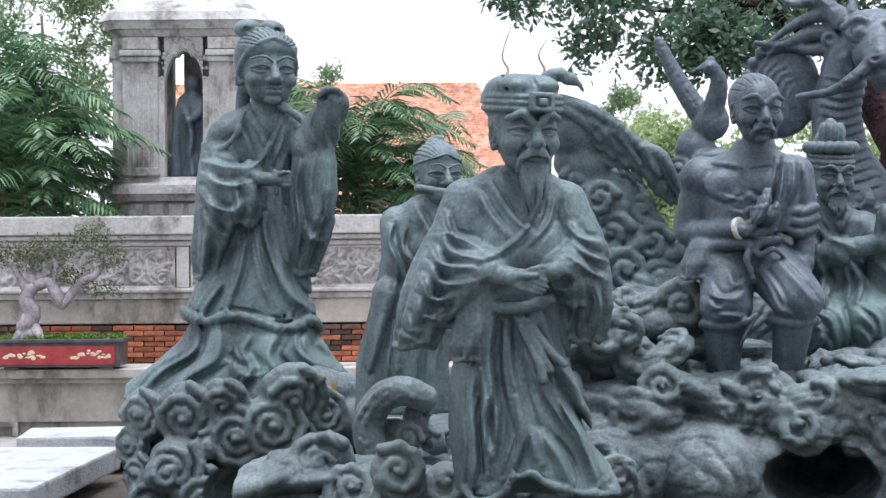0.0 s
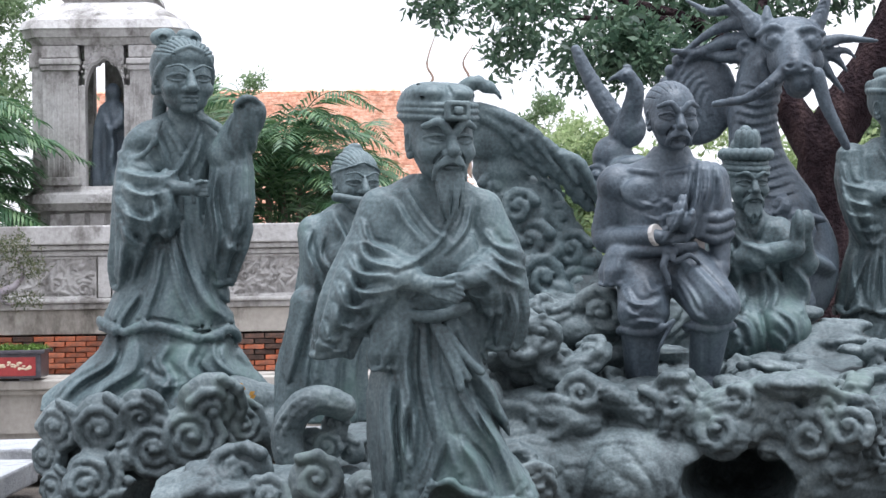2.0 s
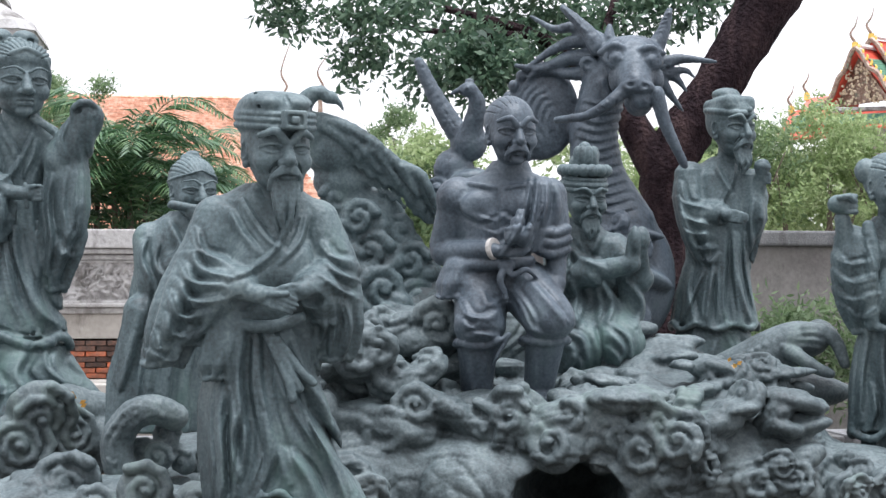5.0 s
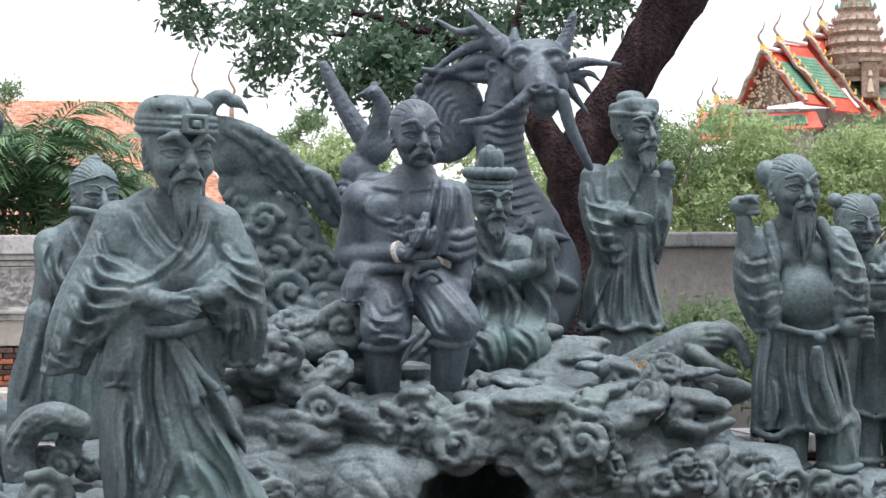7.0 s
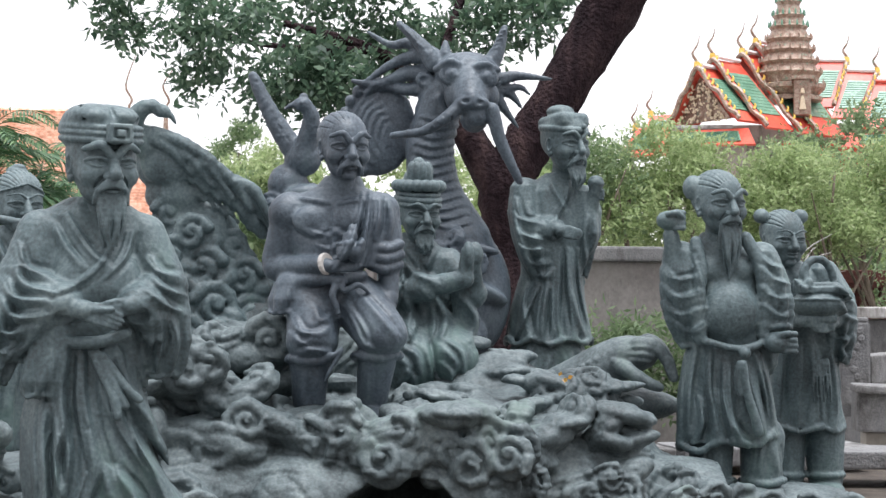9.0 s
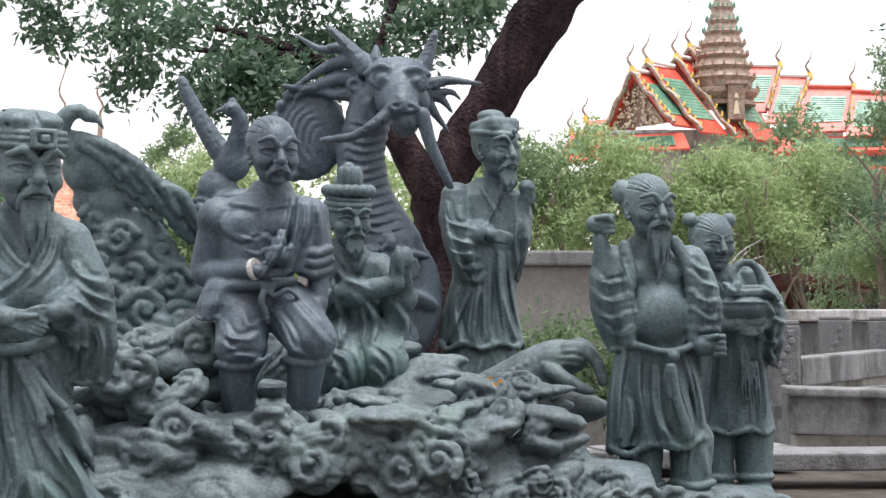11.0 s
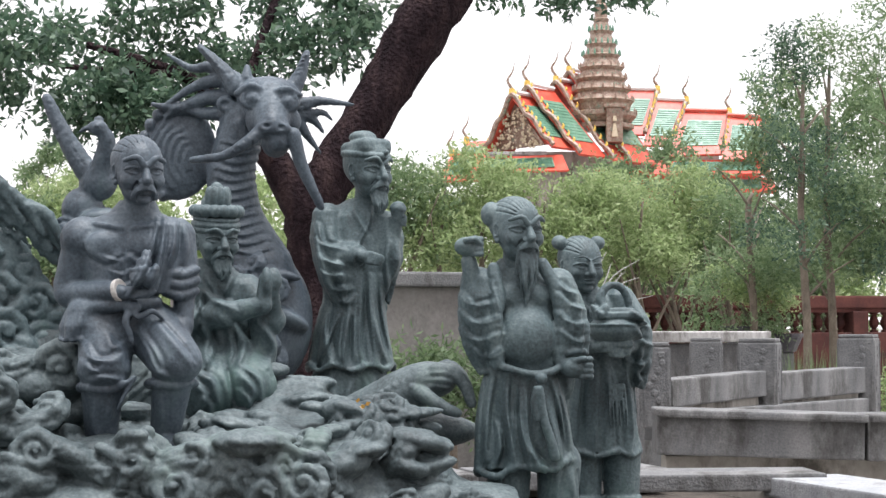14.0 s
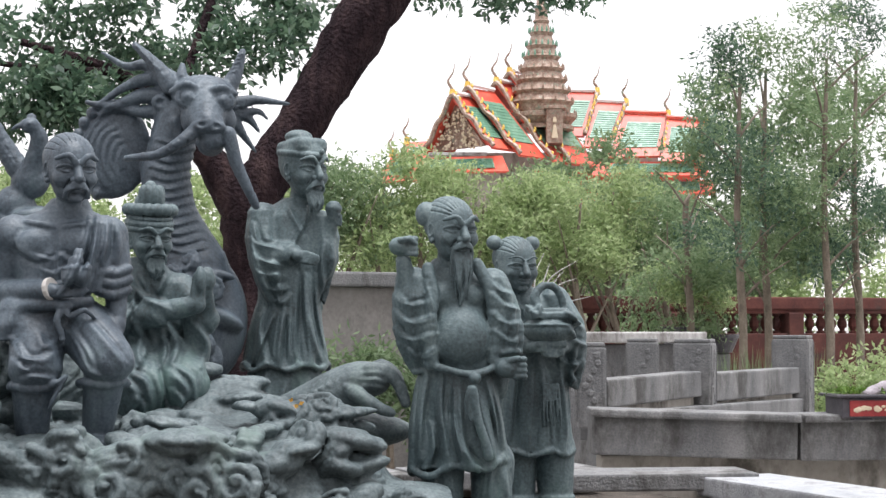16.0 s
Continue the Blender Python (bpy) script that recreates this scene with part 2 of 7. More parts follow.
def tube(bm, pts, n=8, steps=5, lump=0.0, seed=0):
    """A limb with a varying radius through (x, y, z, r) points."""
    rnd = random.Random(seed)
    line = spline(pts, steps)
    rings, up = [], Vector((0.31, 0.2, 0.93))
    for i, q in enumerate(line):
        d = Vector(line[min(i + 1, len(line) - 1)][:3] - line[max(i - 1, 0)][:3]).normalized()
        a = d.cross(up).normalized()
        b = d.cross(a)
        ring = []
        for k in range(n):
            w = 2 * math.pi * k / n
            rr = float(q[3]) * (1 + lump * (rnd.random() - 0.5))
            ring.append(bm.verts.new(Vector(q[:3]) + rr * (math.cos(w) * a + math.sin(w) * b)))
        rings.append(ring)
    for a, b in zip(rings, rings[1:]):
        for k in range(n):
            bm.faces.new((a[k], a[(k + 1) % n], b[(k + 1) % n], b[k]))
    bm.faces.new(rings[0][::-1])
    bm.faces.new(rings[-1])
    return bm


def rot3(rx, ry, rz):
    return np.array(Euler((radians(rx), radians(ry), radians(rz))).to_matrix())


def waves(x, y, z, scale, seed, n=15):
    """Smooth irregular relief between about -1 and 1."""
    r = np.random.RandomState(seed)
    out = 0
    for _ in range(n):
        k = r.normal(size=3)
        k = k / np.linalg.norm(k) * (0.7 + 0.9 * r.rand()) * 6.283 / scale
        ph = r.rand() * 6.283
        out = out + np.sin(k[0] * x + k[1] * y + k[2] * z + ph)
    return out / n ** 0.5 / 1.4


class Clay:
    """A body modelled by adding and cutting soft forms in a field, then skinned as one mesh. Sheet units: u to the right and v down
    from the sheet's origin, w towards the back; unit: metres to one sheet unit."""

    def __init__(self, origin, lo, hi, cell):
        self.o = np.array([origin[0], 0.0, origin[1]])
        a, b = self.loc(lo), self.loc(hi)
        self.lo, top = np.minimum(a, b), np.maximum(a, b)
        self.cell = cell
        self.n = np.maximum(4, np.ceil((top - self.lo) / cell).astype(int) + 1)
        self.ax = [(self.lo[k] + cell * np.arange(self.n[k])).astype(np.float32) for k in range(3)]
        self.d = np.full(self.n, 30.0, np.float32)

    def loc(self, p):
        return np.array([p[0] - self.o[0], p[1], self.o[2] - p[2]], float)

    def part_of(self, lo, hi):
        sl = []
        for k in range(3):
            i = int(np.floor((lo[k] - self.lo[k]) / self.cell)) - 1
            j = int(np.ceil((hi[k] - self.lo[k]) / self.cell)) + 2
            sl.append(slice(min(max(i, 0), self.n[k]), max(min(j, self.n[k]), 0)))
        g = np.meshgrid(*[a[s] for a, s in zip(self.ax, sl)], indexing="ij", sparse=True)
        return tuple(sl), g

    def put(self, sl, f, k, cut):
        d = self.d[sl]
        k = 0.7 * k
        if d.size == 0:
            return
        if cut:
            h = np.maximum(k - np.abs(d + f), 0) / k
            self.d[sl] = np.maximum(d, -f) + h * h * k / 4
        else:
            h = np.maximum(k - np.abs(d - f), 0) / k
            self.d[sl] = np.minimum(d, f) - h * h * k / 4

    def blob(self, c, r, k=6.0, turn=(0, 0, 0), cut=False):
        c, r = self.loc(c), np.array(r if hasattr(r, "__len__") else (r, r, r), float)
        m = max(r) + k
        sl, (x, y, z) = self.part_of(c - m, c + m)
        q = rot3(*turn).T
        x, y, z = x - c[0], y - c[1], z - c[2]
        if any(turn):
            x, y, z = (q[i][0] * x + q[i][1] * y + q[i][2] * z for i in range(3))
        a = np.sqrt((x / r[0]) ** 2 + (y / r[1]) ** 2 + (z / r[2]) ** 2) + 1e-6
        b = np.sqrt((x / r[0] ** 2) ** 2 + (y / r[1] ** 2) ** 2 + (z / r[2] ** 2) ** 2) + 1e-6
        self.put(sl, a * (a - 1) / b, k, cut)
        return self

    def block(self, c, half, k=3.0, turn=(0, 0, 0), rnd=3.0, cut=False):
        c, h = self.loc(c), np.array(half, float) - rnd
        m = np.linalg.norm(half) + k
        sl, (x, y, z) = self.part_of(c - m, c + m)
        q = rot3(*turn).T
        x, y, z = x - c[0], y - c[1], z - c[2]
        x, y, z = (np.abs(q[i][0] * x + q[i][1] * y + q[i][2] * z) - h[i] for i in range(3))
        out = np.sqrt(np.maximum(x, 0) ** 2 + np.maximum(y, 0) ** 2 + np.maximum(z, 0) ** 2)
        self.put(sl, out + np.minimum(np.maximum(np.maximum(x, y), z), 0) - rnd, k, cut)
        return self

    def limb(self, a, b, ra, rb, k=6.0, cut=False):
        a, b = self.loc(a), self.loc(b)
        m = max(ra, rb) + k
        sl, (x, y, z) = self.part_of(np.minimum(a, b) - m, np.maximum(a, b) + m)
        v = b - a
        t = np.clip(((x - a[0]) * v[0] + (y - a[1]) * v[1] + (z - a[2]) * v[2]) / (v @ v + 1e-9), 0, 1)
        f = np.sqrt((x - a[0] - t * v[0]) ** 2 + (y - a[1] - t * v[1]) ** 2 + (z - a[2] - t * v[2]) ** 2) - (ra + (rb - ra) * t)
        self.put(sl, f, k, cut)
        return self

    def cord(self, pts, r0, r1=None, k=3.0, cut=False, steps=4):
        """A bent tube through the points; the radius runs from r0 to r1."""
        line = spline(pts, steps)
        r1 = r0 if r1 is None else r1
        n = len(line) - 1
        for i in range(n):
            self.limb(line[i], line[i + 1], r0 + (r1 - r0) * i / n, r0 + (r1 - r0) * (i + 1) / n, k, cut)
        return self

    def robe(self, rows, folds=9, deep=0.0, k=8.0, phase=0.0, sway=0.0, seed=1):
        """Cloth hung round a line: rows of v, u, w, half width, half depth; folds deepen downwards."""
        p = np.array(sorted([(self.o[2] - v, u - self.o[0], w, a, b) for v, u, w, a, b in rows]))
        z0, z1 = p[0][0], p[-1][0]
        mx = (p[:, 3].max() + p[:, 4].max()) / 2 + abs(deep) + k + max(p[:, 3].max(), p[:, 4].max()) / 2
        lo = np.array([p[:, 1].min() - mx, p[:, 2].min() - mx, z0 - 2])
        hi = np.array([p[:, 1].max() + mx, p[:, 2].max() + mx, z1 + 2])
        sl, (x, y, z) = self.part_of(lo, hi)
        f = [np.interp(z, p[:, 0], p[:, i]) for i in range(1, 5)]
        x, y = x - f[0], y - f[1]
        a = np.sqrt((x / f[2]) ** 2 + (y / f[3]) ** 2)
        th = np.arctan2(y / f[3], x / f[2])
        low = np.clip((z1 - z) / (z1 - z0), 0, 1)
        rip = np.sin(folds * th + phase + sway * low * 4 + 1.3 * np.sin(2.0 * th + seed)) + 0.5 * np.sin((folds * 1.7) * th - 2.1 * low + seed)
        g = (a - 1) * np.minimum(f[2], f[3]) * 0.9 - deep * (0.25 + 0.75 * low) * rip
        g = np.maximum(g, np.maximum(z - z1, z0 - z))
        self.put(sl, g, k, False)
        return self

    def scroll(self, c, r, turn=(0, 0, 0), k=4.0, turns=1.6, thick=0.2, flip=1):
        """A cloud scroll: a knob in the middle and a ridge that winds out round it."""
        q = rot3(*turn)
        self.blob(c, (r * 0.95, r * 0.45, r * 0.95), k * 1.5, turn)
        pts = []
        for i in range(int(9 * turns) + 1):
            a = i / 9 * 6.283
            rr = r * (0.16 + 0.8 * i / (9 * turns))
            d = q @ np.array([flip * rr * math.cos(a), -r * (0.5 - 0.22 * rr / r), rr * math.sin(a)])
            pts.append((c[0] + d[0], c[1] + d[1], c[2] - d[2]))
        self.cord(pts, r * thick * 0.8, r * thick * 1.15, k * 0.5, steps=1)
        d = q @ np.array([0, -r * 0.5, 0])
        self.blob((c[0] + d[0], c[1] + d[1], c[2] - d[2]), r * 0.15, k * 0.5)
        return self

    def rough(self, amount, scale, seed=3, stretch=1.0):
        amount = amount * 0.8
        near = np.argwhere(np.abs(self.d) < amount * 4 + 2 * self.cell)
        x, y, z = (self.ax[k][near[:, k]] for k in range(3))
        self.d[tuple(near.T)] += (amount * waves(x, y, z / stretch, scale, seed)).astype(np.float32)
        return self

    def front(self, u, v, w=0.0):
        """Where a line from the front at (u, v) first meets the body; w where it meets nothing."""
        i = int(round((u - self.o[0] - self.lo[0]) / self.cell))
        j = int(round((self.o[2] - v - self.lo[2]) / self.cell))
        if not (0 <= i < self.n[0] and 0 <= j < self.n[2]):
            return w
        inside = np.flatnonzero(self.d[i, :, j] < 0)
        return float(self.ax[1][inside[0]]) if len(inside) else w

    def top(self, u, w, v=None):
        """The sheet height v of the body's top at (u, w)."""
        i = int(round((u - self.o[0] - self.lo[0]) / self.cell))
        j = int(round((w - self.lo[1]) / self.cell))
        if not (0 <= i < self.n[0] and 0 <= j < self.n[1]):
            return v
        inside = np.flatnonzero(self.d[i, j, :] < 0)
        return self.o[2] - float(self.ax[2][inside[-1]]) if len(inside) else v

    def fold(self, pts, width, height, back=25.0):
        """A cloth fold along a line of (u, v): a rounded ridge, steep on one side, with a crease beside it."""
        line = np.array([(q[0] - self.o[0], self.o[2] - q[1]) for q in spline(pts, 6)])
        m = width * 4
        lo = np.array([line[:, 0].min() - m, -1e4, line[:, 1].min() - m])
        hi = np.array([line[:, 0].max() + m, back, line[:, 1].max() + m])
        sl, _ = self.part_of(lo, hi)
        x, z = self.ax[0][sl[0]][:, None], self.ax[2][sl[2]][None, :]
        best = np.full((x.shape[0], z.shape[1]), 1e9)
        side, along = np.zeros_like(best), np.zeros_like(best)
        n = len(line) - 1
        for i in range(n):
            a, v = line[i], line[i + 1] - line[i]
            t = np.clip(((x - a[0]) * v[0] + (z - a[1]) * v[1]) / (v @ v + 1e-9), 0, 1)
            px, pz = x - a[0] - t * v[0], z - a[1] - t * v[1]
            d = px * px + pz * pz
            hit = d < best
            best = np.where(hit, d, best)
            side = np.where(hit, np.sign(v[0] * pz - v[1] * px), side)
            along = np.where(hit, (i + t) / n, along)
        s = np.sqrt(best) / width * side
        ends = np.sin(np.clip(along, 0.02, 0.98) * math.pi) ** 0.4
        h = np.where(s < 0, np.exp(-(s / 1.5) ** 2), np.exp(-(s / 0.75) ** 2)) - 0.55 * np.exp(-((s - 1.7) / 0.8) ** 2)
        self.d[sl] -= (height * h * ends)[:, None, :].astype(np.float32)
        return self

    def carve(self, amount, scale, bands, seed, stretch=1.0):
        """Flowing rounded ridges with sharp valleys, as in modelled cloud and cloth."""
        near = np.argwhere(np.abs(self.d) < amount * 2 + 2 * self.cell)
        x, y, z = (self.ax[k][near[:, k]] for k in range(3))
        f = waves(x, y, z / stretch, scale, seed) + 0.25 * waves(x, y, z, scale * 0.45, seed + 7)
        self.d[tuple(near.T)] -= (amount * (np.abs(np.sin(math.pi * bands * f)) - 0.62)).astype(np.float32)
        return self

    def skin(self):
        """Vertices and quads of the zero surface (naive surface nets)."""
        d = np.pad(self.d, 1, constant_values=30.0)
        s = d < 0
        base = self.lo - self.cell
        n = np.array(d.shape) - 1
        cnt = np.zeros(n, np.int8)
        for i in (0, 1):
            for j in (0, 1):
                for k in (0, 1):
                    cnt += s[i:i + n[0], j:j + n[1], k:k + n[2]]
        act = (cnt > 0) & (cnt < 8)
        ci = np.argwhere(act)
        idx = np.full(n, -1, np.int64)
        idx[act] = np.arange(len(ci))
        acc, num = np.zeros((len(ci), 3)), np.zeros(len(ci))
        for axis in range(3):
            o1, o2 = [a for a in range(3) if a != axis]
            for p in (0, 1):
                for q in (0, 1):
                    off = np.zeros(3, int)
                    off[o1], off[o2] = p, q
                    a = ci + off
                    b = a.copy()
                    b[:, axis] += 1
                    da, db = d[tuple(a.T)], d[tuple(b.T)]
                    m = (da < 0) != (db < 0)
                    t = np.where(m, da / np.where(m, da - db, 1), 0)
                    pt = a.astype(float)
                    pt[:, axis] += t
                    acc[m] += pt[m]
                    num[m] += 1
        verts = base + self.cell * acc / num[:, None]
        quads = []
        for axis in range(3):
            o1, o2 = [(1, 2), (2, 0), (0, 1)][axis]
            sa = [slice(None)] * 3
            sb = [slice(None)] * 3
            sa[axis], sb[axis] = slice(0, -1), slice(1, None)
            ch = s[tuple(sa)] != s[tuple(sb)]
            e = np.argwhere(ch)
            e = e[(e[:, o1] > 0) & (e[:, o2] > 0) & (e[:, o1] < n[o1]) & (e[:, o2] < n[o2])]
            ins = s[tuple(e.T)]
            c = []
            for p, q in ((1, 1), (0, 1), (0, 0), (1, 0)):
                f = e.copy()
                f[:, o1] -= p
                f[:, o2] -= q
                c.append(idx[tuple(f.T)])
            c = np.array(c).T
            c[~ins] = c[~ins][:, ::-1]
            quads.append(c)
        quads = np.vstack(quads)
        for step in (0.22,):
            tot, num = np.zeros_like(verts), np.zeros(len(verts))
            for i in range(4):
                a, b = quads[:, i], quads[:, (i + 1) % 4]
                for k in range(3):
                    tot[:, k] += np.bincount(a, verts[b, k], len(verts))
                num += np.bincount(a, minlength=len(verts))
            verts = verts + step * (tot / np.maximum(num, 1)[:, None] - verts)
        return verts, quads


def join(pieces):
    """Several (vertices, quads) skins as one."""
    vs, qs, n = [], [], 0
    for v, q in pieces:
        vs.append(v)
        qs.append(q + n)
        n += len(v)
    return np.vstack(vs), np.vstack(qs)


def cast(name, skin, unit, m, material, label="", category="", group="", parent=None, kind=""):
    """A skin as one smooth mesh object; unit: metres to one sheet unit."""
    v, q = skin
    me = bpy.data.meshes.new(name)
    me.vertices.add(len(v))
    me.vertices.foreach_set("co", (v * unit).astype(np.float32).ravel())
    me.loops.add(len(q) * 4)
    me.loops.foreach_set("vertex_index", q.astype(np.int32).ravel())
    me.polygons.add(len(q))
    me.polygons.foreach_set("loop_start", np.arange(0, len(q) * 4, 4, dtype=np.int32))
    me.update(calc_edges=True)
    me.validate()
    me.shade_smooth()
    me.materials.append(material)
    ob = new(name, me)
    ob.parent = parent
    ob.matrix_world = m
    return tagged(ob, label, category, group, kind)


def moved(skin, at, turn=(0, 0, 0), size=1.0):
    v, q = skin
    return (v * np.array(size)) @ rot3(*turn).T + np.array(at, float), q

# ---- setting ----
def structure(ob, label=""):
    return tagged(ob, label, "", "", "structure")


bm = bmesh.new()
bmesh.ops.create_grid(bm, x_segments=40, y_segments=40, size=400)
bmesh.ops.translate(bm, verts=bm.verts, vec=(0, 200, 0))
structure(part("ground", bm, PAVING), "grey paved temple courtyard ground")

# basin that holds the sculpture: low walls with pale coping slabs, earth inside
basin = structure(new("basin"), "low masonry basin round the sculpture with pale stone coping")
RIM = 0.82
part("earth_floor", boxes(((1.6, 6.75, 0.36), (6.6, 4.3, 0.6))), EARTH, basin)
for name, c, s in (("basin_wall", (1.6, 4.42, 0.36), (6.9, 0.3, 0.72)), ("basin_wall", (1.6, 9.05, 0.36), (6.9, 0.3, 0.72)), ("basin_wall", (-1.75, 6.73, 0.36), (0.3, 4.3, 0.72)), ("basin_wall", (4.95, 6.73, 0.36), (0.3, 4.3, 0.72))):
    part(name, boxes((c, s, 0.01)), PLASTER, basin)


def coping(c, s, rz=0.0, tilt=0.0, top=SLABTOP):
    bm = boxes(((0, 0, 0), s, 0.012))
    ob = part("coping_slab", bm, top, basin)
    ob.matrix_world = pose(c[0], c[1], c[2], 0, tilt, rz)
    return ob


rs = random.Random(5)
for k in range(6):
    coping((-1.1 + k * 1.12, 4.42, RIM - 0.04), (1.1, 0.44, 0.09), 0.3 * rs.uniform(-1, 1))
coping((-1.93, 5.3, RIM - 0.055), (0.5, 1.4, 0.09), 1.5)
coping((-1.75, 6.95, RIM - 0.05), (0.56, 1.45, 0.1), -2.0)
coping((-1.55, 8.2, RIM - 0.03), (0.9, 0.5, 0.1), 6)
for k in range(5):
    coping((-0.6 + k * 1.14, 8.98, RIM - 0.06), (1.1, 0.46, 0.1), 0.5 * rs.uniform(-1, 1), 0, STONE_GREY)
coping((4.35, 8.15, RIM - 0.02), (1.3, 0.42, 0.09), -14, 0, STONE_GREY)
coping((4.92, 7.2, RIM - 0.045), (0.46, 1.5, 0.1), 4, 0, SLABTOP)
coping((4.9, 5.7, RIM - 0.045), (0.46, 1.5, 0.1), 1, 0, SLABTOP)

# carved back wall with brick band and ledge
back_wall = structure(new("wall_back"), "weathered carved limestone wall with a red brick band")
WY = 17.5
part("masonry", boxes(((-3.0, WY + 0.35, 1.0), (9.0, 0.5, 2.0))), PLASTER, back_wall)
part("wall_cap", boxes(((-3.0, WY + 0.28, 2.07), (9.1, 0.66, 0.19), 0.015), ((-3.0, WY + 0.24, 1.945), (9.06, 0.5, 0.05), 0.015), ((-3.0, WY + 0.27, 1.885), (9.03, 0.46, 0.06), 0.02)), STONE, back_wall)
part("wall_sill", boxes(((-3.0, WY + 0.22, 1.405), (9.06, 0.52, 0.045), 0.015), ((-3.0, WY + 0.24, 1.35), (9.04, 0.48, 0.065), 0.02)), STONE, back_wall)
part("wall_band", boxes(((-3.0, WY + 0.29, 1.19), (9.02, 0.5, 0.25), 0.01)), PLASTER, back_wall)
for x in (-5.45, -2.66, -0.02):
    part("pilaster", boxes(((x, WY + 0.19, 1.64), (0.13, 0.34, 0.42), 0.012)), STONE, back_wall)
part("mortar_bed", boxes(((-3.0, WY + 0.33, 0.87), (9.0, 0.46, 0.4))), MORTAR, back_wall)


def relief(x0, x1, z0, z1, y, seed):
    """A carved panel: leaves, scrolls and figures raised from a flat bed."""
    r = np.random.RandomState(seed)
    nx, nz = int((x1 - x0) / 0.012), int((z1 - z0) / 0.012)
    X, Z = np.meshgrid(np.linspace(x0, x1, nx), np.linspace(z0, z1, nz), indexing="ij")
    h = np.zeros_like(X)
    for _ in range(int(120 * (x1 - x0))):
        cx, cz, a = r.uniform(x0, x1), r.uniform(z0 + 0.04, z1 - 0.03), r.uniform(0, 3.14)
        w, l = r.uniform(0.012, 0.03), r.uniform(0.04, 0.11)
        p, q = (X - cx) * np.cos(a) + (Z - cz) * np.sin(a), -(X - cx) * np.sin(a) + (Z - cz) * np.cos(a)
        q = q + 6 * r.uniform(-1, 1) * p * p
        g = 1 - (p / l) ** 2 - (q / w) ** 2
        h = np.maximum(h, np.sqrt(np.maximum(g, 0)) * r.uniform(0.012, 0.032))
    for _ in range(int(5 * (x1 - x0))):
        cx, cz, R = r.uniform(x0, x1), r.uniform(z0 + 0.07, z1 - 0.06), r.uniform(0.035, 0.07)
        d = np.hypot(X - cx, Z - cz)
        w = np.sin(d / R * 7 + np.arctan2(Z - cz, X - cx))
        h = np.where(d < R, 0.016 + 0.012 * w, h)
    edge = np.minimum(np.minimum(X - x0, x1 - X), np.minimum(Z - z0, z1 - Z))
    h = np.where(edge < 0.016, 0.03, h)
    v = np.stack([X, y - 1.7 * h, Z], -1).reshape(-1, 3)
    i = np.arange(nx * nz).reshape(nx, nz)
    f = np.stack([i[:-1, :-1], i[1:, :-1], i[1:, 1:], i[:-1, 1:]], -1).reshape(-1, 4)
    return raw("carved_panel", v, f, STONE, back_wall, True)


relief(-7.4, -5.55, 1.43, 1.85, WY + 0.09, 1)
relief(-5.35, -2.74, 1.43, 1.85, WY + 0.09, 2)
relief(-2.58, -0.1, 1.43, 1.85, WY + 0.09, 3)
relief(0.06, 1.45, 1.43, 1.85, WY + 0.09, 4)
# ledge below the bricks, and the lower wall with sunk panels
part("ledge", boxes(((-3.0, WY - 0.35, 0.615), (9.4, 1.1, 0.09), 0.015), ((-3.0, WY - 0.33, 0.545), (9.36, 1.0, 0.05), 0.015)), PLASTER, back_wall)
part("lower_wall", boxes(((-3.0, WY - 0.28, 0.33), (9.3, 0.9, 0.38)), ((-3.0, WY - 0.22, 0.08), (9.3, 0.9, 0.16))), PLASTER, back_wall)
for x in (-4.78, -2.2, -0.1):
    part("sunk_panel_frame", boxes(((x, WY - 0.75, 0.115), (1.25, 0.06, 0.05), 0.01), ((x - 0.6, WY - 0.75, 0.05), (0.06, 0.06, 0.1), 0.01), ((x + 0.6, WY - 0.75, 0.05), (0.06, 0.06, 0.1), 0.01)), STONE, back_wall)

# rendered garden wall behind the group
garden_wall = structure(new("wall_garden"), "rough grey rendered garden wall with a sloped coping")
part("rendered_face", boxes(((4.1, 13.2, 0.96), (3.3, 0.3, 1.92), 0.01, 3)), GREYWALL, garden_wall)
part("wall_coping", boxes(((4.1, 13.18, 1.98), (3.4, 0.42, 0.12), 0.02, 3)), STONE_GREY, garden_wall)

# red pierced balustrade far back
red_wall = structure(new("wall_red_balustrade"), "dark red brick garden balustrade with pierced openings")
part("coping", boxes(((15.2, 26.0, 2.0), (9.0, 0.5, 0.22), 0.03), ((15.2, 26.0, 1.86), (9.0, 0.4, 0.08), 0.02)), REDBRICK, red_wall)
part("footing", boxes(((15.2, 26.0, 0.74), (9.0, 0.5, 1.48), 0.02)), REDBRICK, red_wall)
for k in range(40):
    bm = bmesh.new()
    lathe(bm, [(0.075, 0.0), (0.075, 0.03), (0.04, 0.05), (0.085, 0.13), (0.085, 0.2), (0.045, 0.29), (0.075, 0.31), (0.075, 0.345)], 8, (10.82 + 0.223 * k, 26.0, 1.48))
    part("baluster", bm, REDBRICK, red_wall)
for k in range(4):
    part("pier", boxes(((11.6 + 2.4 * k, 25.9, 0.92), (0.3, 0.4, 1.84), 0.02)), REDBRICK, red_wall)

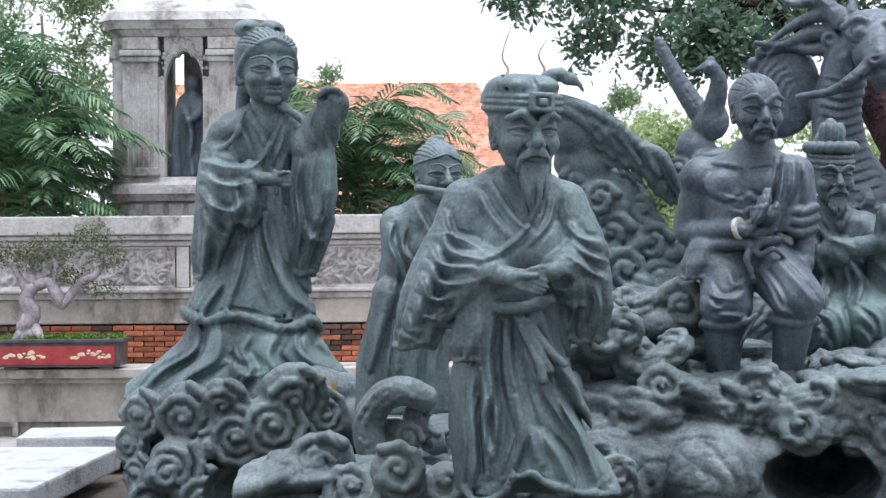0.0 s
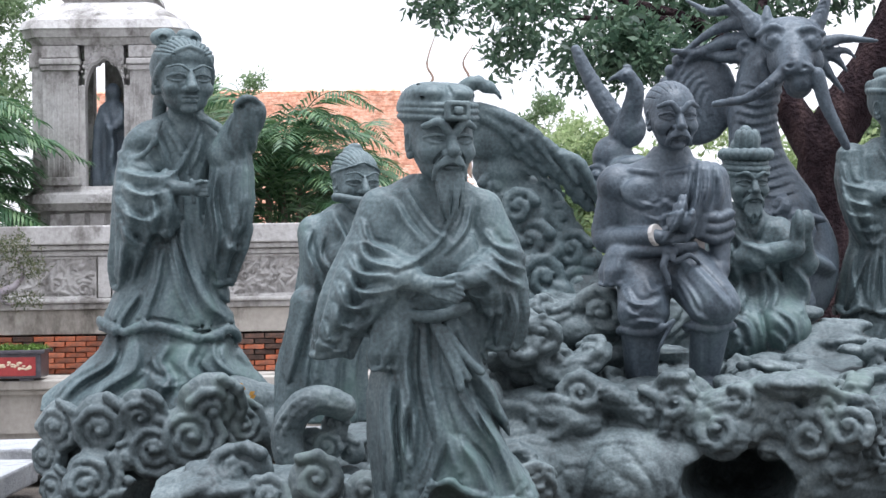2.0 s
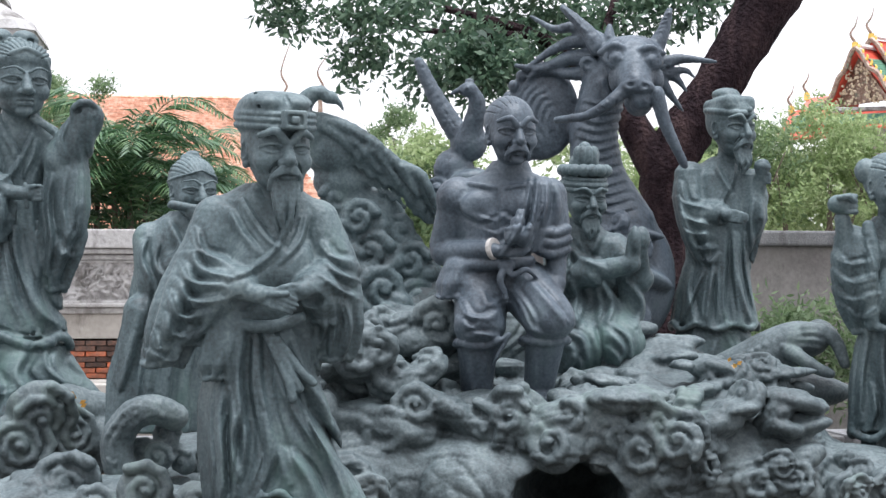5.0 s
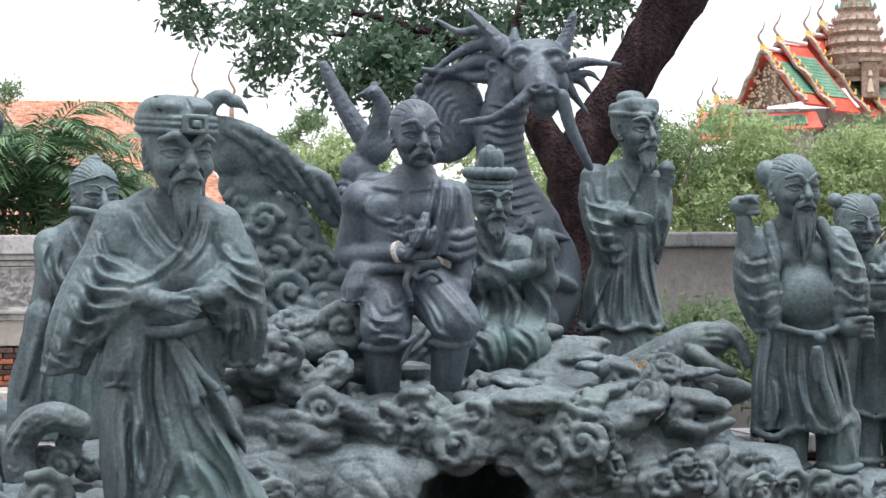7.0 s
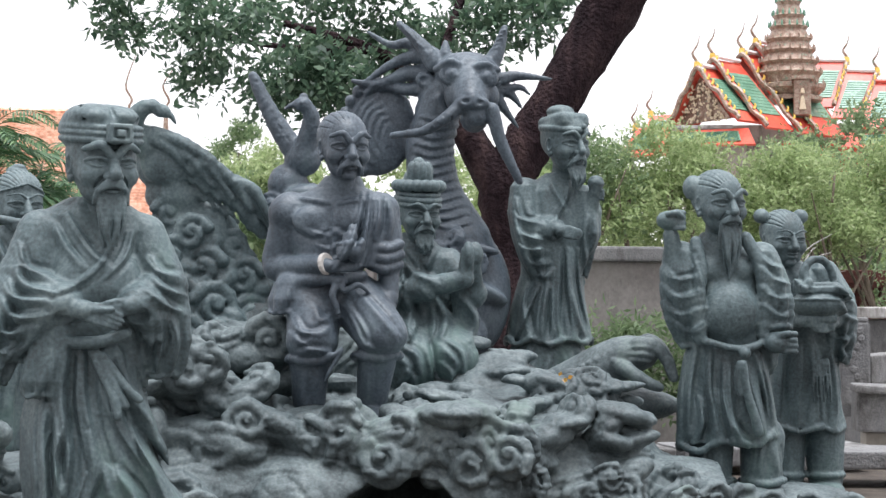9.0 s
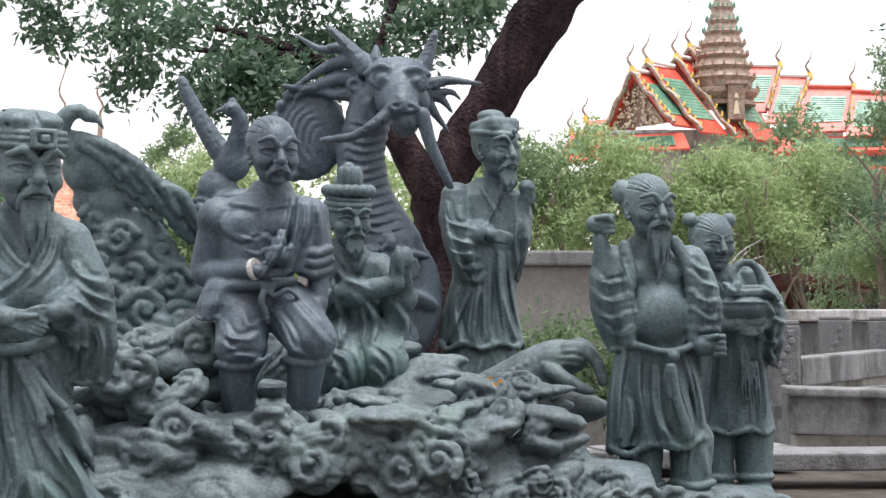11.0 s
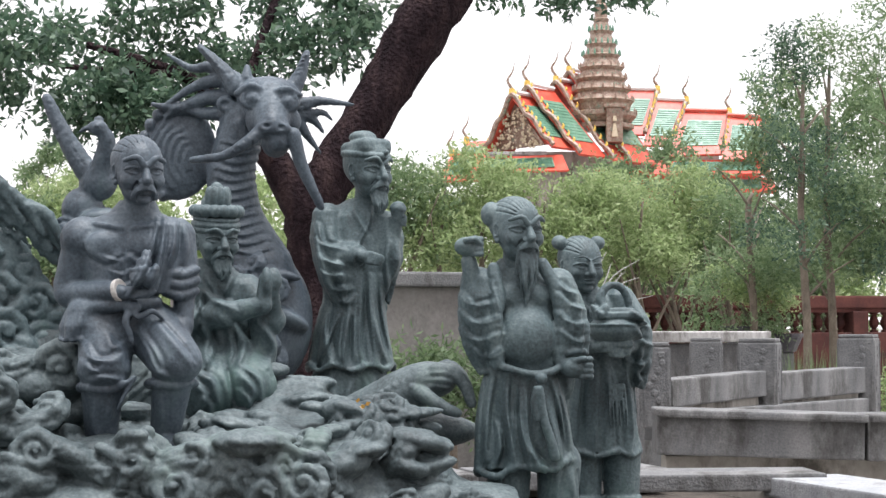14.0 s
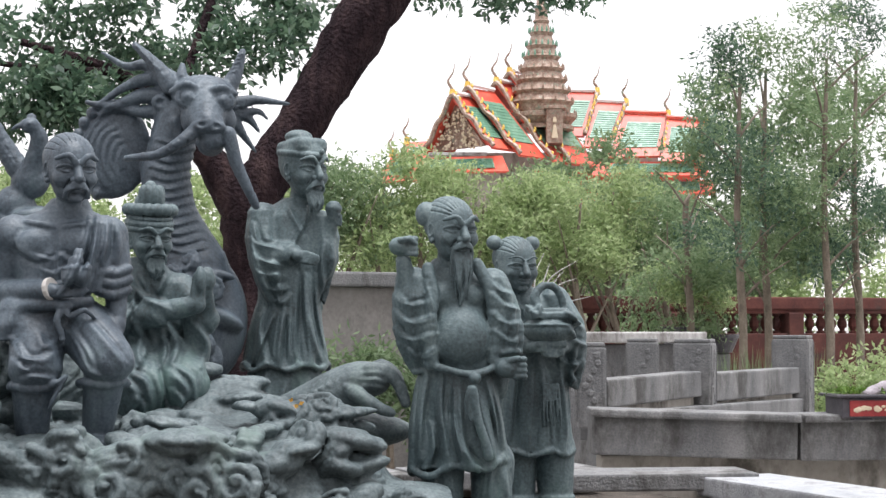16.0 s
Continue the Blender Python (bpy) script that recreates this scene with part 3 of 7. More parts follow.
# stone bridge rail beside the basin
def carved_post(x, y, w, z0, z1, rz, label):
    e = thing("stone_post", pose(x, y, z0, 0, 0, rz), label, "stone post", "bridge rail posts", "structure")
    h = z1 - z0
    part("shaft", boxes(((0, 0, h / 2 - 0.015), (w, w, h - 0.03), 0.012), ((0, 0, h - 0.012), (w * 0.96, w * 0.96, 0.03), 0.01)), STONE_GREY, e)
    r = np.random.RandomState(int(x * 10))
    for sx, sy in ((0, -1), (1, 0), (-1, 0)):
        bm = bmesh.new()
        for k in range(9):
            t = (k + 0.5) / 9
            q = w * 0.2 * math.sin(t * 9) + r.uniform(-0.01, 0.01)
            p = (q, -w / 2 - 0.004, 0.1 * h + 0.8 * h * t)
            if sx:
                p = (sx * (w / 2 + 0.004), q, p[2])
            bmesh.ops.create_icosphere(bm, subdivisions=1, radius=1.0, matrix=Matrix.Translation(p) @ Matrix.Diagonal((0.006 if sx else 0.028, 0.028 if sx else 0.006, 0.03, 1)))
        for s in (-1, 1):
            o = s * (w / 2 - 0.018)
            c = (o, -w / 2 - 0.003, h / 2) if not sx else (sx * (w / 2 + 0.003), o, h / 2)
            box(bm, c, (0.01 if not sx else 0.008, 0.008 if not sx else 0.01, h * 0.86))
        part("carving", bm, STONE_GREY, e)
    return e


carved_post(5.42, 10.85, 0.19, 0.9, 1.49, -22, "grey granite bridge post carved with scrolls")
carved_post(6.98, 12.2, 0.3, 0.82, 1.5, -38, "square grey granite bridge post with carved faces")
carved_post(8.7, 13.5, 0.32, 0.7, 1.52, -42, "worn plain grey granite bridge post")
carved_post(7.43, 14.0, 0.28, 0.75, 1.49, -30, "carved granite post behind the bridge")
carved_post(5.08, 10.55, 0.12, 0.85, 1.46, -22, "slim pale granite post beside the bridge")


def beam(name, a, b, size, material, label):
    d = Vector(b) - Vector(a)
    ob = part(name, boxes(((d.length / 2, 0, 0), (d.length, size[0], size[1]), 0.015)), material)
    ob.matrix_world = Matrix.Translation(a) @ d.to_track_quat("X", "Z").to_matrix().to_4x4()
    return structure(ob, label)


beam("bridge_rail", (5.5, 10.95, 1.13), (6.88, 12.1, 1.15), (0.2, 0.2), STONE_GREY, "stained grey stone bridge rail")
beam("bridge_rail", (7.1, 12.3, 1.11), (8.6, 13.4, 1.12), (0.2, 0.23), STONE_GREY, "stained grey stone bridge rail")
beam("bridge_curb", (5.5, 10.95, 0.9), (8.6, 13.4, 0.86), (0.26, 0.2), STONE_GREY, "grey stone bridge kerb under the rail")
beam("parapet_beam", (5.1, 10.2, 0.91), (6.35, 9.75, 0.87), (0.34, 0.26), STONE_GREY, "long stained stone parapet beam")
beam("parapet_beam", (6.352, 9.752, 0.87), (8.6, 9.2, 0.88), (0.34, 0.27), STONE_GREY, "long stained stone parapet beam")
beam("parapet_cap", (5.08, 10.17, 1.05), (6.35, 9.71, 1.01), (0.4, 0.05), STONE_GREY, "worn stone cap along the parapet beam")
beam("parapet_cap", (6.354, 9.709, 1.01), (8.6, 9.16, 1.025), (0.4, 0.05), STONE_GREY, "worn stone cap along the parapet beam")
beam("rail_panel", (5.56, 11.0, 0.985), (6.84, 12.06, 1.0), (0.1, 0.12), PLASTER, "stained plaster panel under the bridge rail")
beam("rail_panel", (7.14, 12.33, 0.97), (8.56, 13.37, 0.97), (0.1, 0.12), PLASTER, "stained plaster panel under the bridge rail")
beam("parapet_wall", (5.2, 10.28, 0.36), (8.6, 9.3, 0.36), (0.2, 0.8), PLASTER, "grey plaster wall under the parapet")
beam("bridge_slab", (7.2, 14.7, 1.5), (8.4, 15.17, 1.5), (0.8, 0.1), STONE, "pale stone bench slab behind the bridge")
beam("bridge_block", (7.3, 14.9, 0.72), (8.45, 15.33, 0.72), (0.5, 1.42), STONE_GREY, "grey stone block under the pale slab")

# ---- plants ----
def leaves(name, groups, n, size, material, parent, seed, sprig=7, spread=0.16, droop=0.3, slim=0.42):
    """Foliage: sprigs of small folded blades scattered in soft clumps (x, y, z, rx, ry, rz), thinning to their edge."""
    r = np.random.RandomState(seed)
    g = np.array(groups, float)
    vol = np.prod(g[:, 3:], axis=1) ** (2 / 3)
    pick = r.choice(len(g), n, p=vol / vol.sum())
    d = r.normal(size=(n, 3))
    d /= np.linalg.norm(d, axis=1)[:, None]
    rad = r.rand(n) ** 0.45 * (0.85 + 0.35 * r.rand(n))
    c = g[pick, :3] + d * rad[:, None] * g[pick, 3:]
    axis = r.normal(size=(n, 3)) + [0, 0, -droop]
    axis /= np.linalg.norm(axis, axis=1)[:, None]
    c = np.repeat(c, sprig, 0) + np.repeat(axis, sprig, 0) * np.tile(np.linspace(0, spread, sprig), n)[:, None]
    m = len(c)
    a = r.normal(size=(m, 3)) + np.repeat(axis, sprig, 0) * 0.5
    a /= np.linalg.norm(a, axis=1)[:, None]
    b = np.cross(a, r.normal(size=(m, 3)))
    b /= np.linalg.norm(b, axis=1)[:, None] + 1e-9
    s = (size * (0.6 + 0.8 * r.rand(m)))[:, None]
    nrm = np.cross(a, b)
    v = np.stack([c, c + a * s * 0.5 + b * s * slim * 0.5 + nrm * s * 0.06, c + a * s, c + a * s * 0.5 - b * s * slim * 0.5 + nrm * s * 0.06], 1).reshape(-1, 3)
    f = np.arange(4 * m).reshape(m, 4)
    me = bpy.data.meshes.new(name)
    me.vertices.add(len(v))
    me.vertices.foreach_set("co", v.astype(np.float32).ravel())
    me.loops.add(4 * m)
    me.loops.foreach_set("vertex_index", f.astype(np.int32).ravel())
    me.polygons.add(m)
    me.polygons.foreach_set("loop_start", np.arange(0, 4 * m, 4, dtype=np.int32))
    me.update(calc_edges=True)
    me.materials.append(material)
    ob = new(name, me)
    ob.parent = parent
    return ob


def tree(name, at, limbs, groups, n, size, bark, leaf, label, seed, category="tree", lump=0.15, **kw):
    """A tree: trunk, limbs and a crown; everything given in world metres."""
    e = thing(name, pose(*at), label, category)
    inv = Matrix.Translation(-Vector(at))
    for k, pts in enumerate(limbs):
        bm = tube(bmesh.new(), pts, 12 if k == 0 else 7, 5, lump, seed + k)
        bmesh.ops.transform(bm, matrix=inv, verts=bm.verts)
        part("trunk" if k == 0 else "limb", bm, bark, e, "", True)
    ob = leaves("crown", groups, n, size, leaf, e, seed, **kw)
    ob.matrix_parent_inverse = inv
    return e


def blobs(lines, r, seed, jitter=0.15, flat=0.8):
    """Clumps along the given points."""
    q = random.Random(seed)
    return [(x + q.uniform(-jitter, jitter), y + q.uniform(-jitter, jitter) * 3, z + q.uniform(-jitter, jitter) * 0.6, r * q.uniform(0.7, 1.2), r * q.uniform(0.8, 1.3), r * flat * q.uniform(0.6, 1.1)) for x, y, z in lines]


# leaning old tree behind the group
crown_pts = [(0.5, 11.5, 3.75), (0.62, 11.5, 3.52), (0.86, 11.4, 3.42), (1.05, 11.6, 3.2), (1.22, 11.5, 3.42), (1.45, 11.4, 3.15), (1.68, 11.6, 3.28), (1.86, 11.5, 3.12), (1.9, 11.6, 3.42), (2.0, 11.5, 3.05), (2.25, 11.6, 3.25), (2.3, 11.5, 3.55), (2.6, 11.5, 3.42), (2.62, 11.5, 3.2), (2.92, 11.6, 3.52), (3.05, 11.6, 3.6), (3.35, 11.6, 3.7), (3.5, 11.7, 3.85), (1.0, 11.8, 3.75), (1.5, 11.9, 3.7), (1.95, 11.9, 3.8), (2.4, 11.8, 3.85), (2.9, 11.9, 3.9), (3.4, 11.9, 4.05), (4.5, 11.7, 4.08), (4.9, 11.5, 4.06), (5.25, 11.4, 4.1), (3.9, 11.9, 4.3), (1.75, 11.5, 3.02), (0.2, 11.8, 3.8)]
tree("leaning_tree", (2.95, 10.9, 0), [
    [(3.10, 11.24, 0, 0.25), (3.07, 11.23, 1.77, 0.141), (3.04, 11.23, 2.08, 0.141), (3.05, 11.22, 2.36, 0.168), (3.19, 11.18, 2.64, 0.176), (3.34, 11.14, 2.88, 0.168), (3.56, 11.08, 3.26, 0.176), (3.77, 11.02, 3.64, 0.203), (4.00, 10.95, 4.02, 0.199), (4.33, 10.87, 4.52, 0.153)],
    [(3.03, 11.22, 2.34, 0.138), (2.84, 11.25, 2.67, 0.111), (2.74, 11.27, 2.82, 0.096), (2.67, 11.28, 3.07, 0.076), (2.52, 11.1, 3.0, 0.055), (2.2, 11.4, 3.3, 0.04), (1.6, 11.6, 3.5, 0.025)],
    [(2.52, 11.1, 3.0, 0.04), (2.7, 11.4, 3.4, 0.035), (2.9, 11.6, 3.9, 0.03)],
    [(2.2, 11.4, 3.3, 0.03), (1.6, 11.5, 3.32, 0.022), (1.0, 11.5, 3.4, 0.012)], [(1.95, 11.5, 3.4, 0.028), (1.85, 11.5, 3.15, 0.018), (1.8, 11.5, 2.95, 0.01)],
    [(4.2, 10.9, 4.2, 0.06), (4.7, 11.3, 4.2, 0.04), (5.3, 11.4, 4.1, 0.02)]],
    blobs(crown_pts, 0.26, 3, 0.1), 2250, 0.07, BARK, LEAF_DARK, "large dark leaning tree with a forked trunk and drooping foliage", 11, spread=0.17, droop=0.7)

# trees and shrubs of the garden behind
mid = [(7.5, 24, 3.75), (6.9, 24, 3.5), (8.3, 24, 3.75), (9.1, 24.4, 3.95), (9.9, 24, 3.6), (10.7, 24.3, 3.8), (11.5, 24, 3.55), (12.3, 24.5, 3.75), (13.0, 24, 3.5), (8.8, 25.5, 3.3), (10.3, 25.5, 3.3), (11.9, 25.5, 3.3)]
for k, (x, y, z) in enumerate(mid):
    q = random.Random(k + 50)
    g = [(x + q.uniform(-0.6, 0.6), y + q.uniform(-0.5, 0.5), max(2.7, z + q.uniform(-1.3, 0.15)), 0.42, 0.5, 0.3) for _ in range(13)]
    limbs = [[(x, y, 0, 0.07), (x + 0.1, y, 1.2, 0.055), (x - 0.1, y, 2.3, 0.04), (x, y, z, 0.015)]]
    for j in range(5):
        a = q.uniform(0, 6.28)
        limbs.append([(x, y, 1.0 + 0.2 * j, 0.03), (x + 0.4 * math.cos(a), y + 0.4 * math.sin(a), 1.7 + 0.25 * j, 0.02), (x + 0.8 * math.cos(a), y + 0.8 * math.sin(a), 2.3 + 0.3 * j, 0.008)])
    tree("garden_tree", (x, y, 0), limbs, g, 800, 0.09, PALEBARK, LEAF_MID if k in (0, 1, 8) else LEAF_FAR, "slender garden tree with light green feathery foliage", 60 + k, slim=0.34, spread=0.24, droop=0.1)
for k, (x, y, z, h) in enumerate(((10.9, 18.2, 3.5, 5.0), (11.5, 18.6, 3.3, 5.1), (12.0, 18, 3.7, 5.2), (12.7, 18.4, 3.3, 5.4), (10.9, 19.5, 2.6, 3.6))):
    q = random.Random(k + 80)
    g = [(x + q.uniform(-0.5, 0.5), y + q.uniform(-0.4, 0.4), z + q.uniform(-1.0, 0.5), 0.34, 0.4, 0.26) for _ in range(9)]
    g += [(x + q.uniform(-0.5, 0.5), y, h + q.uniform(-0.5, 0.3), 0.26, 0.3, 0.2) for _ in range(7)] if k < 4 else []
    limbs = [[(x, y, 0, 0.06), (x + 0.04, y, 1.5, 0.05), (x - 0.03, y, 3.0, 0.04), (x + 0.03, y, h - 0.3, 0.018)]]
    for j in range(7):
        a, zz = q.uniform(0, 6.28), 1.9 + j * (h - 2.2) / 7
        limbs.append([(x, y, zz, 0.02), (x + 0.3 * math.cos(a), y + 0.3 * math.sin(a), zz + 0.3, 0.013), (x + 0.6 * math.cos(a), y + 0.6 * math.sin(a), zz + 0.5, 0.006)])
    tree("young_tree", (x, y, 0), limbs, g, 760, 0.065, PALEBARK, LEAF_DARK if k % 3 == 0 else LEAF_MID, "tall thin young tree with sparse dark green foliage", 90 + k, slim=0.34, spread=0.2, droop=0.5)
for k, (x, y, z, r, mt) in enumerate(((3.1, 30, 4.2, 0.5, LEAF_MID), (3.6, 29, 3.5, 0.7, LEAF_FAR), (2.2, 20.5, 2.9, 0.5, LEAF_MID), (2.9, 21, 2.9, 0.6, LEAF_FAR), (4.6, 20, 2.7, 0.6, LEAF_FAR), (5.4, 21, 2.9, 0.6, LEAF_FAR), (6.3, 22, 3.1, 0.7, LEAF_FAR), (-2.4, 30, 4.6, 0.5, LEAF_MID), (3.8, 20.5, 2.6, 0.5, LEAF_FAR), (-5.6, 24, 5.2, 0.9, LEAF_MID), (-4.7, 24.5, 4.9, 0.7, LEAF_MID), (-6.2, 23, 4.2, 0.9, LEAF_PALM), (13.8, 28, 3.5, 0.8, LEAF_MID), (13.4, 29, 3.7, 1.0, LEAF_MID), (14.7, 27.6, 3.1, 0.9, LEAF_MID), (16.3, 27.4, 4.0, 1.2, LEAF_MID), (15.3, 28.4, 4.0, 1.2, LEAF_MID), (17.0, 28, 4.9, 1.2, LEAF_MID), (18.7, 28.4, 5.1, 1.3, LEAF_MID), (20.4, 28, 5.3, 1.3, LEAF_MID))):
    q = random.Random(k + 120)
    g = [(x + q.uniform(-r, r), y + q.uniform(-r, r), z + q.uniform(-2.0 * r, r * 0.9), r * 0.5, r * 0.5, r * 0.36) for _ in range(9)]
    tree("background_tree", (x, y, 0), [[(x, y, 0, 0.09), (x + 0.1, y, z * 0.5, 0.06), (x, y, z, 0.02)]], g, int(420 * max(1.0, 2.6 * r)), 0.09 + 0.02 * (r > 0.95), PALEBARK, mt, "small leafy tree behind the garden wall", 130 + k, slim=0.36, spread=0.2)
for k, (x, y, z, r) in enumerate(((10.8, 16, 0.95, 0.4), (11.3, 16, 1.05, 0.45), (11.7, 16.3, 0.85, 0.4), (10.3, 16.6, 0.7, 0.35))):
    e = thing("bush", pose(x, y, 0), "bright green clipped bush in the garden", "bush", "garden bushes")
    part("stems", tube(bmesh.new(), [(0, 0, 0, 0.03), (0.05, 0, z * 0.6, 0.02), (0, 0, z, 0.01)], 6, 3), PALEBARK, e)
    leaves("foliage", [(0, 0, z, r, r, r * 0.7), (0.2, 0.1, z - 0.3, r, r, r * 0.7), (-0.2, 0, z - 0.45, r, r, r * 0.8)], 420, 0.07, LEAF_FAR, e, 150 + k)

# far belt of trees
e = thing("far_woods", pose(14, 44, 0), "distant pale green belt of trees behind the garden", "trees", "", "stuff")
part("undergrowth", boxes(((0, 2, 0.6), (40, 2, 1.2))), LEAF_MID, e)
leaves("woods_foliage", [(-10 + 2.0 * k + 0.5 * math.sin(k * 3), 0.5 * math.sin(k), 2.0 + 0.6 * math.sin(k * 1.7) + 0.04 * k, 1.5, 1.0, 1.7) for k in range(14)], 5000, 0.2, LEAF_FAR, e, 170, spread=0.5)


def palm(at, fronds, length, label, seed, height=1.2):
    """A feather palm: stems, arching ribs and rows of narrow leaflets."""
    q = random.Random(seed)
    e = thing("palm", pose(*at), label, "palm tree", "palms")
    for k in range(3):
        part("stem", tube(bmesh.new(), [(0.15 * (k - 1), 0, 0, 0.07), (0.18 * (k - 1), 0, height * 0.6, 0.05), (0.22 * (k - 1), 0, height, 0.03)], 7, 3), PALEBARK, e, "", True)
    for k in range(fronds):
        a = q.uniform(0, 6.283)
        up = q.uniform(0.35, 1.2)
        L = length * q.uniform(0.75, 1.1)
        d = np.array([math.cos(a), math.sin(a), 0])
        base = np.array([0.25 * q.uniform(-1, 1), 0, height * q.uniform(0.6, 1.0)])
        line = spline([base, base + d * L * 0.3 * math.cos(up) + [0, 0, L * 0.42 * math.sin(up) + 0.1], base + d * L * 0.62 * math.cos(up * 0.8) + [0, 0, L * 0.62 * math.sin(up)], base + d * L * (0.9 * math.cos(up * 0.6)) + [0, 0, L * (0.6 * math.sin(up) - 0.12)]], 10)
        side = np.array([-d[1], d[0], 0])
        v, f = [], []
        for i, p in enumerate(line):
            t = i / (len(line) - 1)
            if t < 0.12:
                continue
            w = L * 0.3 * math.sin(min(1, t * 1.15) * 2.9) + 0.05
            fw = (line[min(i + 1, len(line) - 1)] - line[max(i - 1, 0)])
            fw = fw / np.linalg.norm(fw)
            for s in (-1, 1):
                tip = p + side * s * w * 0.8 + fw * w * 0.6 - np.array([0, 0, w * q.uniform(0.15, 0.5)])
                mid_ = (p + tip) / 2 + np.array([0, 0, w * 0.1])
                wd = fw * 0.021
                n = len(v)
                v += [p, mid_ + wd, tip, mid_ - wd]
                f.append((n, n + 1, n + 2, n + 3))
        fr = raw("frond", v, f, LEAF_PALM, e)
        part("rib", tube(bmesh.new(), [(*line[j], 0.012 * (1 - 0.8 * j / len(line))) for j in range(0, len(line), 4)], 4, 2), LEAF_PALM, fr)
    return e


palm((-4.75, 19.4, 0), 60, 1.7, "bushy dark green feather palm beside the shrine", 1, 2.9)
palm((-5.2, 20.2, 0), 44, 1.7, "bushy dark green feather palm beside the shrine", 4, 3.7)
palm((-4.05, 21.5, 0), 20, 1.3, "dark green feather palm behind the shrine", 5, 2.6)
palm((-1.05, 22.0, 0), 60, 1.7, "dense dark green feather palm behind the carved wall", 2, 3.2)
palm((-0.4, 22.6, 0), 26, 1.4, "dense dark green feather palm behind the carved wall", 3, 2.9)
palm((-1.7, 22.4, 0), 16, 1.2, "dense dark green feather palm behind the carved wall", 8, 2.9)

# dry shrub with bare pale twigs among the garden trees
dry = thing("dry_shrub", pose(9.9, 22.2, 0), "bare pale dry shrub among the garden trees", "shrub")
part("stem", tube(bmesh.new(), [(0, 0, 0, 0.05), (0.05, 0, 1.2, 0.035), (0, 0, 2.0, 0.025)], 6, 3), PALEBARK, dry)
q = random.Random(41)
for k in range(18):
    a, u = q.uniform(-1.5, 1.5), q.uniform(0.5, 1.1)
    p = Vector((0.02, 0, q.uniform(1.4, 2.0)))
    e = p + Vector((math.sin(a) * u, q.uniform(-0.2, 0.2), math.cos(a) * u * 0.9 + 0.1))
    m_ = p.lerp(e, 0.5) + Vector((q.uniform(-0.1, 0.1), 0, 0.08))
    part("twig", tube(bmesh.new(), [(*p, 0.014), (*m_, 0.01), (*e, 0.004)], 4, 3), STONE, dry)

# ferns in front of the garden wall
for k, (x, y, z) in enumerate(((4.15, 12.4, 1.1), (4.5, 12.5, 1.2), (4.9, 12.6, 1.0), (3.75, 12.3, 1.1), (5.4, 12.7, 0.9))):
    e = thing("fern", pose(x, y, 0), "green fern growing against the grey wall", "fern", "ferns")
    part("rootstock", tube(bmesh.new(), [(0, 0, 0, 0.05), (0, 0, z * 0.6, 0.03), (0, 0, z, 0.01)], 6, 3), PALEBARK, e)
    leaves("foliage", [(0, 0, z, 0.35, 0.15, 0.25), (0.2, 0, z + 0.25, 0.25, 0.12, 0.12), (-0.2, 0, z + 0.1, 0.25, 0.12, 0.15)], 130, 0.075, LEAF_MID, e, 200 + k, 9, 0.26, 0.2, 0.3)
grass = thing("reeds", pose(10.3, 17.2, 0), "tall green reeds beside the stone bridge", "reeds", "", "stuff")
q = np.random.RandomState(9)
v, f = [], []
for k in range(420):
    x, y, h, l = q.uniform(-1.3, 1.0), q.uniform(-0.5, 0.5), q.uniform(0.8, 1.45), q.normal() * 0.12
    n = len(v)
    v += [(x - 0.008, y, 0), (x + 0.008, y, 0), (x + l * 0.4 + 0.007, y, h * 0.6), (x + l * 0.4 - 0.007, y, h * 0.6), (x + l, y, h)]
    f += [(n, n + 1, n + 2, n + 3), (n + 3, n + 2, n + 4)]
raw("reed_blades", v, f, LEAF_MID, grass)

